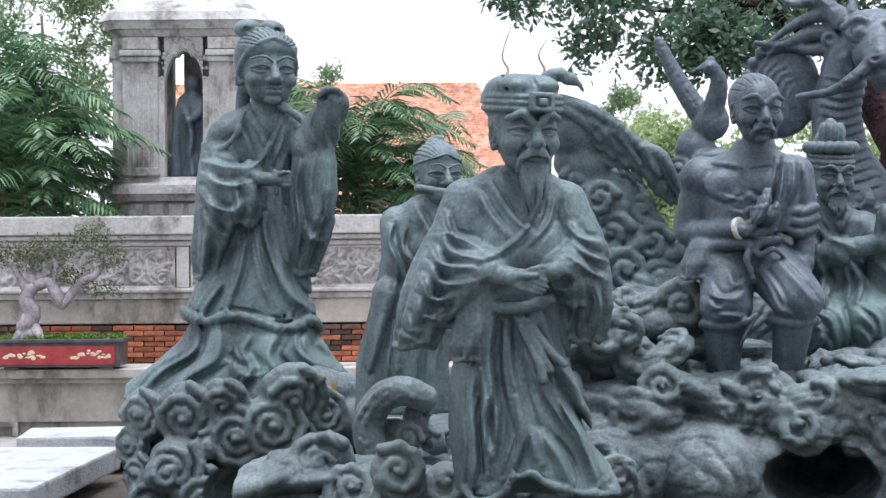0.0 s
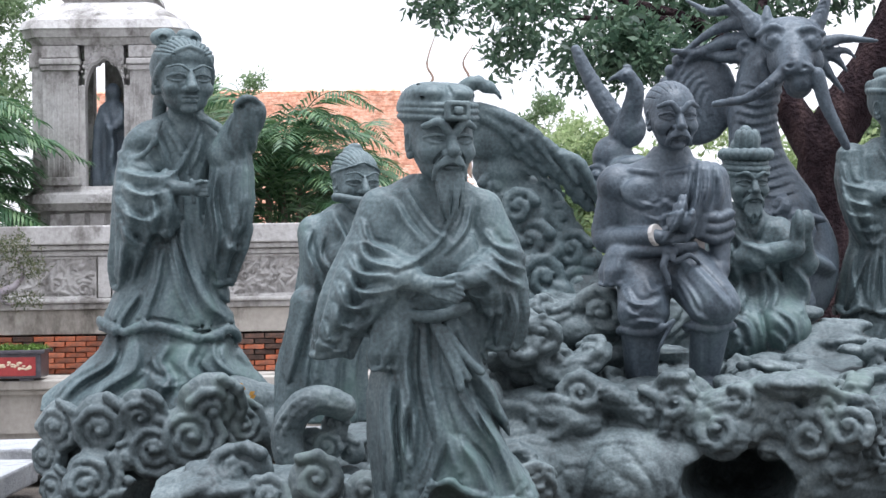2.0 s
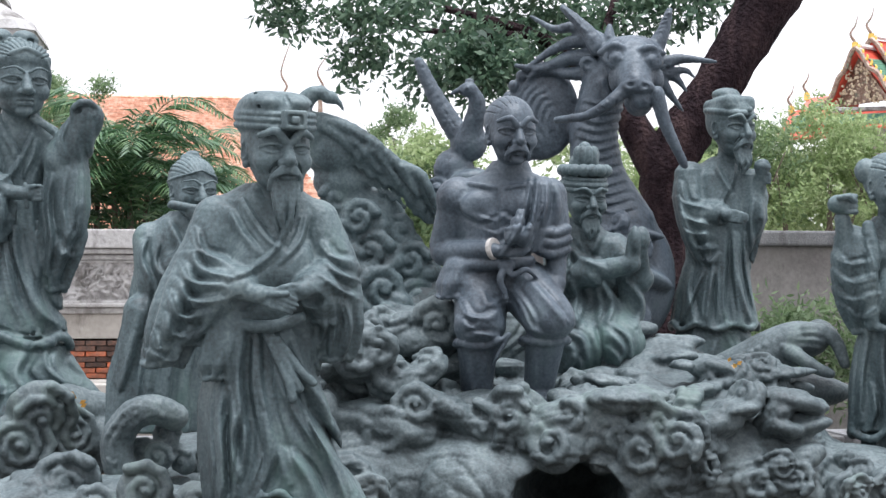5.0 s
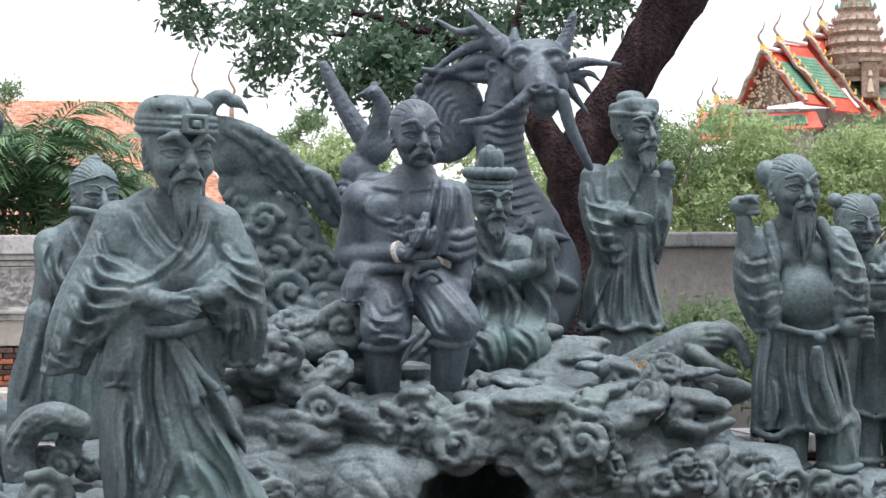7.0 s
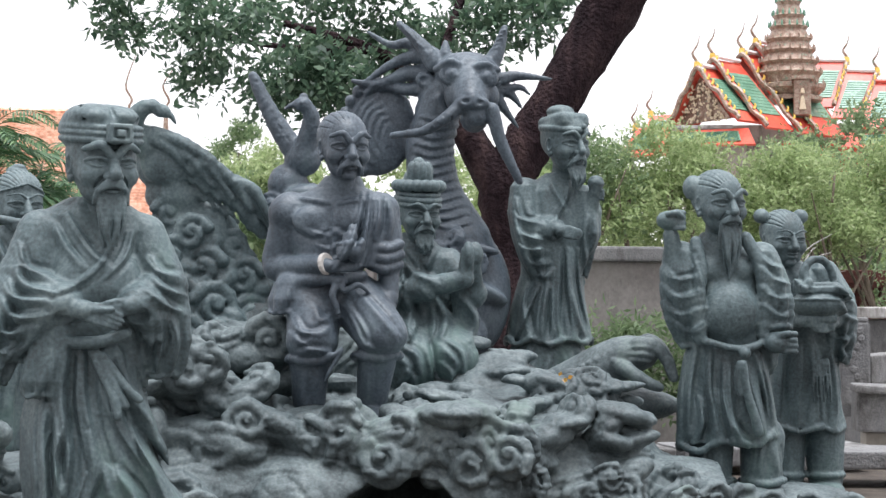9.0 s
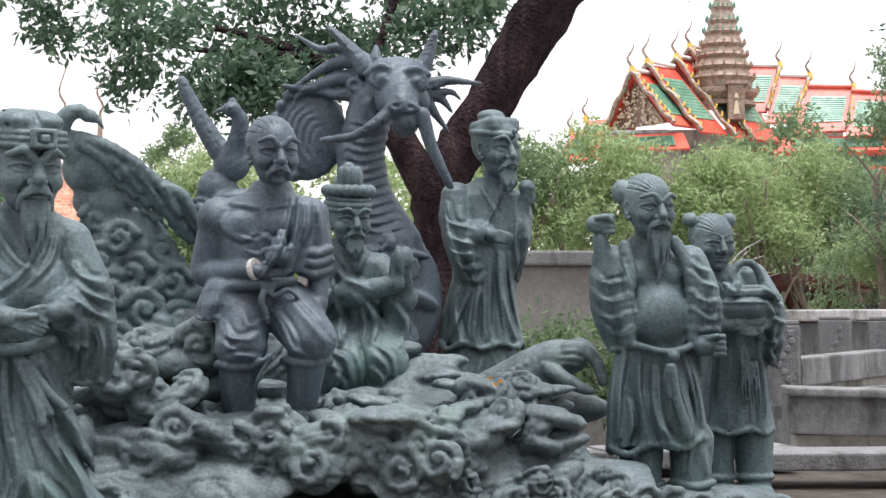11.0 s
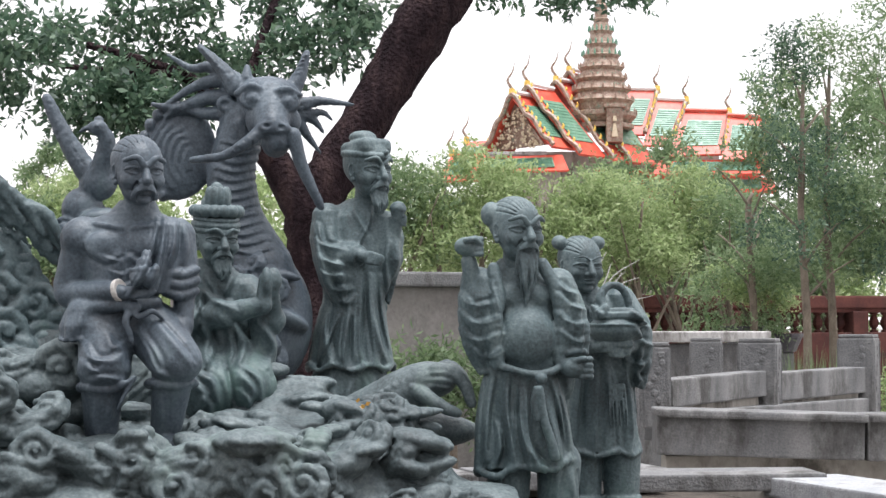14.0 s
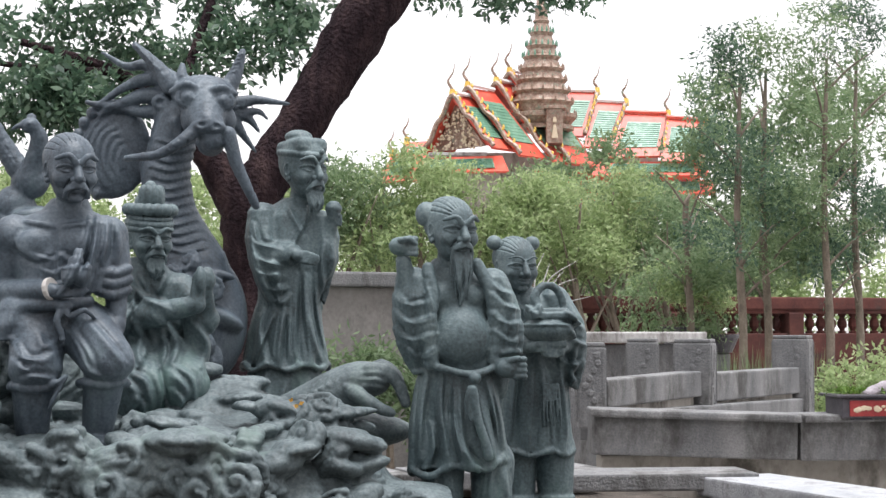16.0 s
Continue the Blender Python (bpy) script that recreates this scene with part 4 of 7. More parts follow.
# ---- bronze figures ----
def head(style=None, moustache=0, beard=0, old=0.0, smile=0.0, cell=1.15, ears=1.0, narrow=1.0):
    """A plain cast head, chin at the origin and 100 units high, facing forwards; style adds hair or a hat to it."""
    c = Clay((0, 0), (-64, -72, -160), (64, 66, 75 if beard else 42), cell)
    c.blob((0, 7, -60), (38 * narrow, 44, 40), 6).blob((0, -8, -40), (35 * narrow, 34, 34), 10).blob((0, -14, -17), (27, 24, 19), 10)
    c.limb((0, 4, -12), (0, 10, 40), 19, 21, 8)
    for s in (-1, 1):
        c.blob((s * 20, -25, -33), (13, 12, 12), 8)
        c.blob((s * 16, -43.5, -48.5), (14, 8.5, 7.5), 4, cut=True)
        c.blob((s * 15.5, -28, -48), (13, 9, 7.5), 2)
        # lids with an almond slit between them
        c.cord([(s * 3.5, -36, -46.5), (s * 11, -40, -52), (s * 20, -37.5, -52.5), (s * 29, -28, -49)], 2.0, 1.6, 1.6)
        c.cord([(s * 4.5, -36, -45), (s * 13, -38.5, -43), (s * 21, -36, -43.6), (s * 28, -28, -47)], 1.5, 1.2, 1.6)
        c.cord([(s * 5, -38.5, -47), (s * 13, -41, -48), (s * 21, -38.5, -48.6), (s * 27, -31, -48)], 1.3, 1.0, 0.8, cut=True)
        c.cord([(s * 5, -39, -54), (s * 13, -41, -57), (s * 25, -34, -55)], 0.8 + 0.7 * old, 0.8, 1.6, cut=True)
        c.cord([(s * 4, -42, -59 + 3 * old), (s * 15, -43, -65 - 2 * old), (s * 30, -31, -62)], 1.9 + 3.0 * old, 1.3 + 2.0 * old, 2.5)
        c.blob((s * 6.5, -41, -31), (5.2, 5.5, 4.6), 2.5).blob((s * 4.5, -45, -27.5), (2.2, 3, 1.8), 1, cut=True)
        c.blob((s * 36 * narrow, 2, -44), (5 * ears, 9, 15 * ears), 3, (0, 0, s * 14)).blob((s * 39 * narrow, -2, -46), (3, 5, 9), 2, cut=True).blob((s * 36 * narrow, -2, -30), (4, 5, 5), 2)
        if old:
            c.cord([(s * 9, -38, -33), (s * 16, -34, -25), (s * 18, -28, -15)], 1.0 + 1.0 * old, 1.0, 2, cut=True)
            c.cord([(s * 26, -26, -42), (s * 22, -31, -39), (s * 12, -37, -40)], 1.3, 1.0, 1, cut=True)
    c.limb((0, -38, -55), (0, -48, -34), 4.4, 7.2, 4)
    c.blob((0, -37.5, -21.5 + smile), (10 + 4 * smile, 5.5, 3.4), 2).blob((0, -36.5, -15), (9.5, 5.5, 3.8), 2)
    c.cord([(-10 - 4 * smile, -37, -18.6 - 3 * smile), (0, -43, -18.2), (10 + 4 * smile, -37, -18.6 - 3 * smile)], 1.4, 1.4, 0.8, cut=True)
    c.cord([(-8, -36, -10.5), (0, -38, -10), (8, -36, -10.5)], 1.6, 1.6, 2, cut=True)
    c.blob((0, -31, -4), (10, 8, 7), 5)
    if old:
        for z in (-70, -76):
            c.cord([(-22, -33, z + 2), (0, -40, z), (22, -33, z + 2)], 1.1, 1.1, 1.5, cut=True)
        c.cord([(-2, -42, -58), (-3, -42, -66)], 1.2, 1.0, 1, cut=True).cord([(2, -42, -58), (3, -42, -66)], 1.2, 1.0, 1, cut=True)
    if moustache:
        for s in (-1, 1):
            for q in range(4):
                c.cord([(s * 2, -45, -27 + q * 2), (s * (9 + q), -43.5, -25 + q * 2.5), (s * (18 - q), -37, -14 + q), (s * (20 - 2 * q), -33, -12 + 15 * moustache)], 2.6, 1.4, 0.7, steps=3)
    if beard:
        for k in range(15):
            s = (k % 8 - 3.5) / 3.5
            w = 5 * (k > 7)
            c.cord([(s * 12, -34 + w, -9), (s * 12 + math.sin(k * 3), -39 + w, 5), (s * 10 + 2.5 * math.sin(k * 2), -40 + w - 2 * math.cos(k * 3), 8 + beard * 0.4), (s * 5 + 3 * math.sin(k * 1.3), -37 + w, 12 + beard * (1 - 0.35 * abs(s)))], 4.4, 1.6, 0.7, steps=3)
    if style:
        style(c)
    return c.skin()


def strands(c, centre, r, n, depth=1.3, lo=-1.2, hi=1.2):
    """Combed hair: shallow grooves over a crown."""
    for k in range(n):
        a = lo + (hi - lo) * k / (n - 1)
        c.cord([(centre[0] + r[0] * math.sin(a) * math.sin(t), centre[1] - r[1] * math.cos(t), centre[2] - r[2] * math.cos(a) * math.sin(t)) for t in (0.55, 1.0, 1.6, 2.2, 2.7)], depth, depth, 1.2, cut=True, steps=2)


def hair_lady(c):
    c.blob((0, 12, -66), (41, 44, 42), 4).blob((0, 22, -42), (36, 32, 34), 6)
    for s in (-1, 1):
        c.cord([(s * 2, -35, -92), (s * 20, -29, -82), (s * 34, -10, -60), (s * 35, 12, -30)], 3, 5, 4)
        c.cord([(s * 24, 30, -20), (s * 26, 30, 10), (s * 30, 22, 40)], 9, 7, 4)
    strands(c, (0, 10, -64), (41, 44, 42), 15)
    for s in (-1, 1):
        c.blob((s * 17 - 8, 10, -109), (17, 16, 13), 4, (0, s * 18, 0)).blob((s * 20 - 8, -4, -106), (5, 5, 4), 3, cut=True)
    c.blob((0, 4, -78), (40, 42, 30), 4)
    strands(c, (0, 4, -74), (41, 43, 34), 13, 1.1)
    for k in range(11):
        c.blob((-34 + k * 5.2, 6 - 10 * math.sin(k / 10 * 3.1), -100 - 7 * math.sin(k / 10 * 3.1)), 3.4, 1.2)


def cap_band(c):
    c.blob((-3, 10, -86), (43, 47, 31), 3)
    for z, r in ((-76, 4.2), (-83, 4.2), (-90, 3.6)):
        c.cord([(42 * math.sin(a), 7 - 47 * math.cos(a), z + 4 * math.cos(a)) for a in np.linspace(-3.14, 3.14, 21)], r, r, 1.2, steps=2)
    c.cord([(46 * math.sin(a), 7 - 51 * math.cos(a), -79.5 + 4 * math.cos(a)) for a in np.linspace(-3.14, 3.14, 21)], 1.6, 1.6, 1, cut=True, steps=2)
    c.block((3, -50, -80), (14, 6, 11), 1, (0, 0, 0), 2).block((3, -56, -80), (9, 4, 6), 1, (0, 0, 0), 2, cut=True).block((3, -54, -80), (5, 4, 4), 1, (0, 0, 0), 2)
    for k in (-1, 1):
        c.blob((k * 16 - 2, 0, -100), (24, 38, 15), 8)
        c.cord([(k * 30, -30, -94), (k * 28, -8, -112), (k * 22, 30, -106)], 2.2, 2, 2, cut=True)
    c.cord([(1, -38, -98), (0, -8, -119), (0, 30, -110)], 2.6, 2.4, 2, cut=True)


def cap_flat(c):
    c.block((0, 6, -84), (33, 38, 14), 4, (-6, 0, 0), 11).blob((0, 6, -70), (38, 44, 36), 4)
    c.cord([(37 * math.sin(a), 6 - 44 * math.cos(a), -74 + 4 * math.cos(a)) for a in np.linspace(-3.14, 3.14, 17)], 5, 5, 2, steps=2)
    c.blob((0, 16, -104), (24, 26, 12), 6).blob((6, -44, -76), 5, 1.5)


def topknot(c):
    c.blob((0, 10, -66), (39, 45, 40), 3)
    c.cord([(39 * math.sin(a), 8 - 44 * math.cos(a), -82 + 26 * math.sin(abs(a) / 2)) for a in np.linspace(-2.4, 2.4, 13)], 2, 2, 2, steps=2)
    strands(c, (0, 8, -64), (39, 45, 42), 13)
    c.blob((0, 18, -103), (17, 17, 9), 4).blob((2, 16, -110), (11, 12, 6), 3)


def bald_lock(c):
    c.blob((0, 14, -64), (38, 42, 39), 4)
    strands(c, (0, 12, -62), (38, 44, 41), 9, 0.9)


def old_bun(c):
    c.blob((0, 12, -62), (39, 43, 40), 4)
    strands(c, (0, 10, -62), (39, 45, 41), 11)
    c.blob((-34, 22, -72), (17, 17, 20), 4).blob((24, 32, -66), (14, 14, 17), 4)


def twin_buns(c):
    c.blob((0, 10, -64), (40, 45, 40), 4)
    strands(c, (0, 9, -63), (40, 46, 41), 11)
    for s in (-1, 1):
        c.blob((s * 40, 14, -90), (15, 14, 14), 3)
        c.cord([(s * 40 + 12 * math.sin(a), 0, -90 + 11 * math.cos(a)) for a in np.linspace(0, 5, 8)], 2, 2, 1, cut=True)


def crown(c):
    c.blob((0, 8, -66), (38, 42, 38), 3)
    for z, r, q in ((-66, 38, 5), (-76, 38, 5.5), (-86, 37, 4)):
        c.cord([(r * math.sin(a), 6 - (r + 4) * math.cos(a), z + 4 * math.cos(a)) for a in np.linspace(-3.14, 3.14, 17)], q, q, 2, steps=2)
    for k in range(9):
        a = -1.6 + k * 0.4
        c.blob((38 * math.sin(a), 6 - 40 * math.cos(a), -100), (13, 11, 12), 3)
    c.blob((0, 8, -112), (27, 27, 24), 4)
    for k in range(5):
        a = -1.2 + k * 0.6
        c.blob((17 * math.sin(a), 4 - 18 * math.cos(a), -126), (9, 9, 20), 3)
    c.blob((0, 6, -140), (12, 12, 14), 4)


def fist(c, at, r, side=1, k=3.0):
    """A loosely closed hand with four curled fingers."""
    u, w, v = at
    c.blob((u, w, v), (r, r * 0.8, r * 0.8), k)
    for i in range(4):
        q = (i - 1.5) * r * 0.42
        c.cord([(u + side * r * 0.5, w - r * 0.3, v + q), (u + side * r * 1.2, w - r * 0.6, v + q), (u + side * r * 1.25, w - r * 0.1, v + q + 1)], r * 0.24, r * 0.2, 1.0, steps=2)
    c.cord([(u, w - r * 0.5, v - r * 0.5), (u + side * r * 0.7, w - r * 0.9, v - r * 0.7)], r * 0.26, r * 0.22, 1.5, steps=2)


def folds(c, lines, r=3.2, k=5.0, cut=False, deep=1.0):
    """Cloth folds: soft ridges (or creases) along the lines."""
    for p in lines:
        c.fold([(q[0], q[2]) for q in p], r * 1.2, -1.0 * r if cut else 1.75 * r * deep)


def hem(c, v, u, w, a, b, n=11, r=5.0, seed=0.0, wave=4.0):
    c.cord([(u + a * math.cos(t), w + b * math.sin(t), v + wave * math.sin(n * t + seed)) for t in np.linspace(0, 6.283, 41)], r, r, 4, steps=1)


def figure(name, body, face, chin, turn, size, unit, m, material, label, wide=1.04):
    """One cast figure: the body's skin with the head set on it."""
    at = body.loc(chin)
    return cast(name, join([body.skin(), moved(face, at, turn, (size / 100 * wide, size / 100 * 1.06, size / 100))]), unit, m, material, label, "statue", "bronze figures")


def drape(c, rows, folds=6, deep=3.0, k=6.0, phase=0.0, seed=2, lip=5.0):
    """Hanging cloth lofted over rows of v, u, w, half width, half depth, with a rolled lower lip."""
    c.robe(rows, folds, deep, k, phase, 0.5, seed)
    v, u, w, a, b = rows[0]
    c.blob((u, w, v + 3), (a * 0.97, b * 0.97, min(a, b) * 0.75), k)
    v, u, w, a, b = rows[-1]
    if lip:
        c.cord([(u + a * math.cos(t), w + b * math.sin(t), v + 2.5 * math.sin(3 * t + seed)) for t in np.linspace(0, 6.283, 17)], lip, lip, 4, steps=1)


def pleats(c, lines, width, height, back=25.0):
    """Cloth folds, each with a finer ridge beside it."""
    for i, p in enumerate(lines):
        c.fold(p, width * 0.9, height * 1.2, back)
        if height > 0:
            o = width * (1.7 if i % 2 else -1.7)
            c.fold([(q[0] + o, q[1] + 0.3 * o) for q in p], width * 0.45, height * 0.45, back)


def hand(c, wrist, knuckles, tips, r, spread=1.0, k=2.0, thumb=None):
    """An open hand: palm from the wrist to the knuckles, four fingers to the tips."""
    a, b, t = (np.array(p, float) for p in (wrist, knuckles, tips))
    ax = (b - a) / np.linalg.norm(b - a)
    n = np.cross(ax, [0, 1, 0])
    n = n / (np.linalg.norm(n) + 1e-9)
    c.limb(a, a + 0.45 * (b - a), r * 0.62, r * 0.8, 4)
    for i in range(4):
        q = n * (i - 1.5) * r * 0.46 * spread
        f = 1 - 0.1 * abs(i - 1.3)
        p1, p2 = b + q, b + (t - b) * f + q * 0.85
        c.limb(a + 0.3 * (b - a) + q * 0.6, p1, r * 0.4, r * 0.3, 3)
        c.cord([p1, (p1 + p2) / 2 + [0, -r * 0.22, 0], p2], r * 0.3, r * 0.2, k * 0.5, steps=2)
    if thumb is not None:
        c.cord([a + 0.35 * (b - a), (a + 0.5 * (b - a) + np.array(thumb)) / 2 + [0, -r * 0.3, 0], thumb], r * 0.34, r * 0.22, k, steps=2)


# woman with a bird on her raised sleeve
c = Clay((450, 640), (225, -150, 150), (625, 130, 720), 2.4)
c.robe([(176, 474, 4, 23, 23), (190, 470, 6, 44, 32), (204, 464, 6, 72, 40), (226, 460, 5, 84, 48), (250, 460, 5, 82, 48), (275, 462, 4, 66, 46), (310, 470, 2, 46, 42), (345, 472, 0, 44, 42), (400, 470, 0, 56, 48), (450, 462, 0, 78, 58), (500, 452, 0, 98, 68), (540, 446, 0, 110, 76), (566, 445, 0, 118, 80)], 7, 3.2, 8, 0.5, 0.4, 2)
c.cord([(445 + 119 * math.cos(t), 79 * math.sin(t), 566 + 8 * math.sin(5 * t + 0.6) + 10 * math.cos(t)) for t in np.linspace(0, 6.283, 57)], 8, 8, 5, steps=1)
c.cord([(445 + 117 * math.cos(t), 77 * math.sin(t), 552 + 5 * math.sin(5 * t + 0.6) + 8 * math.cos(t)) for t in np.linspace(0, 6.283, 57)], 3.5, 3.5, 2, cut=True, steps=1)
c.robe([(556, 446, 0, 98, 68), (600, 446, 0, 122, 84), (640, 440, 0, 152, 98), (665, 432, 0, 176, 106), (705, 425, 0, 205, 118)], 6, 8, 6, 1.0, 0.3, 4)
# cape over the shoulder with an upturned edge
c.blob((404, 0, 232), (44, 42, 28), 8, (0, -34, 0)).cord([(362, -8, 256), (384, -38, 268), (410, -46, 258), (428, -46, 232), (436, -42, 204)], 5.5, 4, 2)
c.cord([(500, -36, 190), (524, -34, 206), (548, -20, 226)], 6, 5, 4)
drape(c, [(255, 392, -2, 32, 34), (290, 396, -16, 40, 42), (325, 400, -28, 46, 48), (365, 404, -32, 50, 48), (400, 400, -30, 48, 42), (435, 390, -24, 42, 34), (465, 380, -18, 33, 26), (490, 376, -14, 24, 16)], 6, 4.5, 8, 0.4, 3)
c.limb((402, -30, 318), (446, -62, 318), 34, 27, 8)
drape(c, [(300, 448, -60, 20, 22), (335, 452, -62, 28, 26), (370, 448, -60, 28, 24), (396, 440, -54, 20, 16)], 4, 2.5, 6, 1.0, 5, 4)
drape(c, [(240, 556, -16, 34, 32), (290, 562, -26, 40, 34), (340, 564, -30, 42, 34), (390, 554, -30, 42, 32), (430, 546, -28, 36, 26), (462, 540, -26, 26, 18), (484, 540, -24, 17, 11)], 5, 4.5, 8, 2.0, 1)
pleats(c, [[(376, 290), (410, 300), (444, 302)], [(372, 312), (402, 330), (440, 326)], [(368, 340), (392, 368), (424, 378), (444, 360)], [(366, 372), (384, 405), (404, 420)], [(372, 420), (372, 450), (366, 480)], [(394, 410), (396, 445), (388, 478)], [(424, 330), (432, 365), (428, 395)], [(452, 330), (458, 360), (452, 390)], [(534, 290), (528, 340), (536, 400), (530, 455)], [(560, 280), (556, 340), (562, 400), (548, 460)], [(584, 250), (590, 310), (586, 370), (570, 410)], [(545, 400), (556, 425), (572, 415)]], 6.5, 6.5)
pleats(c, [[(452, 380), (462, 430), (480, 500), (502, 548)], [(470, 385), (486, 450), (514, 515), (548, 550)], [(440, 420), (432, 480), (412, 545)], [(500, 470), (520, 510), (556, 545)], [(400, 500), (380, 530), (362, 560)]], 7, 7)
pleats(c, [[(455, 390), (470, 450), (496, 525)], [(462, 390), (478, 450), (506, 522)]], 2.5, -3)
pleats(c, [[(446, 196), (462, 228), (478, 262), (474, 300)], [(506, 200), (494, 240), (474, 280), (456, 300)], [(430, 230), (444, 262), (450, 290)], [(508, 230), (500, 262), (486, 290)]], 4.5, 5)
pleats(c, [[(452, 204), (466, 232), (482, 262)], [(498, 204), (486, 240), (468, 276)]], 2.2, -2.6)
pleats(c, [[(360, 590), (350, 620), (300, 650), (270, 680)], [(400, 590), (396, 630), (350, 660), (330, 690)], [(452, 590), (440, 620), (456, 650), (430, 690)], [(500, 588), (486, 625), (510, 660), (520, 690)], [(545, 585), (548, 620), (580, 650)], [(420, 640), (440, 655), (470, 648)]], 9, 9)
c.limb((552, -22, 262), (590, -44, 198), 36, 29, 8).blob((592, -50, 184), (30, 26, 24), 5, (0, 25, 0))
c.cord([(572, -70, 176), (586, -77, 166), (604, -70, 170), (612, -58, 186), (606, -60, 204)], 6, 5, 2).blob((580, -72, 180), (7, 6, 5), 1.5, cut=True)
pleats(c, [[(560, 196), (552, 230), (560, 262)], [(582, 206), (578, 240), (588, 268)], [(602, 200), (600, 235), (604, 262)]], 4.5, 4)
c.blob((474, -74, 330), (10, 16, 26), 4, cut=True)
c.limb((446, -70, 318), (486, -78, 322), 14, 12, 4)
fist(c, (500, -80, 322), 17, 1)
c.limb((494, -84, 308), (498, -84, 346), 4, 4, 1)
c.carve(0.7, 130, 1.2, 43, 2.4).rough(0.35, 16, 3)
figure("statue", c, head(hair_lady, narrow=0.93), (474, -18, 186), (2, 0, 20), 122, 0.002305, pose(-0.773, 7.0, 1.230, 0, 0.4, 0), BRONZE, "bronze woman in a layered robe with a bird on her sleeve", 1.12)

# bearded man in a banded cap, hands joined
c = Clay((920, 880), (670, -170, 270), (1120, 140, 925), 2.5)
c.robe([(294, 914, 5, 40, 38), (308, 913, 6, 64, 46), (326, 911, 6, 90, 54), (356, 908, 4, 100, 60), (410, 908, 0, 94, 66), (450, 912, -4, 88, 72), (500, 918, -5, 84, 70), (540, 920, 0, 82, 68), (600, 910, 0, 94, 74), (680, 905, 0, 106, 82), (760, 922, 0, 124, 90), (830, 944, 0, 140, 98), (868, 954, 0, 146, 102)], 6, 5, 10, 1.4, 0.5, 3)
c.blob((922, -44, 440), (70, 40, 66), 22)
c.blob((935, -110, 880), (46, 70, 52), 8, cut=True)
# rolled skirt edge, higher over the step between the feet
c.cord([(820, -20, 860), (842, -84, 876), (880, -100, 866), (906, -104, 836), (934, -106, 826), (966, -104, 846), (1020, -92, 862), (1080, -50, 868)], 7, 6, 5)
c.limb((824, 4, 358), (800, -10, 442), 42, 48, 14).limb((800, -10, 446), (862, -76, 478), 46, 36, 10)
drape(c, [(420, 798, -8, 44, 44), (462, 786, -20, 52, 48), (505, 772, -26, 54, 46), (548, 756, -24, 50, 40), (585, 742, -20, 42, 30), (612, 734, -16, 34, 20)], 6, 5, 10, 0.6, 2, 6)
drape(c, [(470, 838, -66, 40, 36), (510, 826, -60, 44, 34), (545, 806, -46, 36, 26), (575, 786, -34, 22, 16)], 5, 3.5, 10, 0.2, 4, 4)
c.limb((1000, 4, 360), (1032, -8, 448), 40, 46, 12).limb((1030, -10, 452), (988, -74, 480), 42, 34, 10)
drape(c, [(440, 1028, -6, 42, 40), (490, 1036, -14, 46, 42), (540, 1038, -16, 44, 36), (580, 1036, -14, 36, 26), (602, 1034, -12, 26, 16)], 5, 4.5, 10, 1.6, 1, 5)
drape(c, [(470, 1002, -66, 34, 34), (505, 1008, -60, 32, 30), (535, 1014, -46, 20, 18)], 4, 3, 8, 0.6, 6, 4)
# scalloped front panel under the hands
drape(c, [(520, 862, -52, 36, 26), (570, 846, -58, 38, 26), (610, 834, -60, 34, 22), (634, 826, -58, 22, 12)], 4, 4, 8, 0.3, 3, 4)
pleats(c, [[(790, 380), (802, 415), (840, 432)], [(782, 410), (798, 445), (840, 456)], [(772, 440), (790, 470), (834, 474)], [(762, 470), (782, 500), (832, 494)], [(752, 490), (772, 530), (812, 520)], [(742, 530), (752, 560), (790, 548)], [(724, 560), (736, 588), (768, 572)], [(712, 590), (740, 602), (760, 590)], [(764, 552), (776, 568), (790, 556)]], 6.5, 7.5)
pleats(c, [[(1012, 400), (1030, 424), (1060, 430)], [(1010, 430), (1036, 452), (1064, 460)], [(1006, 452), (1040, 480), (1066, 492)], [(1022, 500), (1030, 545), (1024, 590)], [(1046, 500), (1058, 545), (1050, 592)], [(1008, 510), (1012, 545), (1006, 580)]], 6.5, 7)
pleats(c, [[(866, 318), (886, 352), (914, 392), (938, 412)], [(962, 318), (950, 362), (926, 412), (888, 444), (846, 462)], [(982, 346), (968, 396), (936, 432)], [(846, 340), (866, 380), (898, 420)]], 5.5, 6)
pleats(c, [[(956, 322), (944, 362), (920, 408), (882, 438)], [(872, 318), (892, 352), (918, 388)]], 2.4, -3)
pleats(c, [[(870, 556), (862, 640), (876, 740), (862, 830)], [(896, 560), (902, 650), (926, 740), (950, 812)], [(930, 560), (946, 640), (990, 720), (1040, 790), (1066, 840)], [(960, 560), (986, 640), (1020, 690)], [(836, 650), (832, 720), (838, 800), (836, 850)], [(984, 700), (1020, 760), (1050, 850)], [(906, 700), (918, 770), (900, 830)], [(1004, 640), (1024, 700), (1046, 740)], [(868, 680), (852, 740), (862, 800)], [(950, 760), (985, 800), (1000, 846)]], 9, 10)
pleats(c, [[(884, 570), (884, 660), (906, 760)], [(944, 590), (976, 690), (1030, 800)], [(850, 660), (848, 740), (852, 830)]], 4, -6)
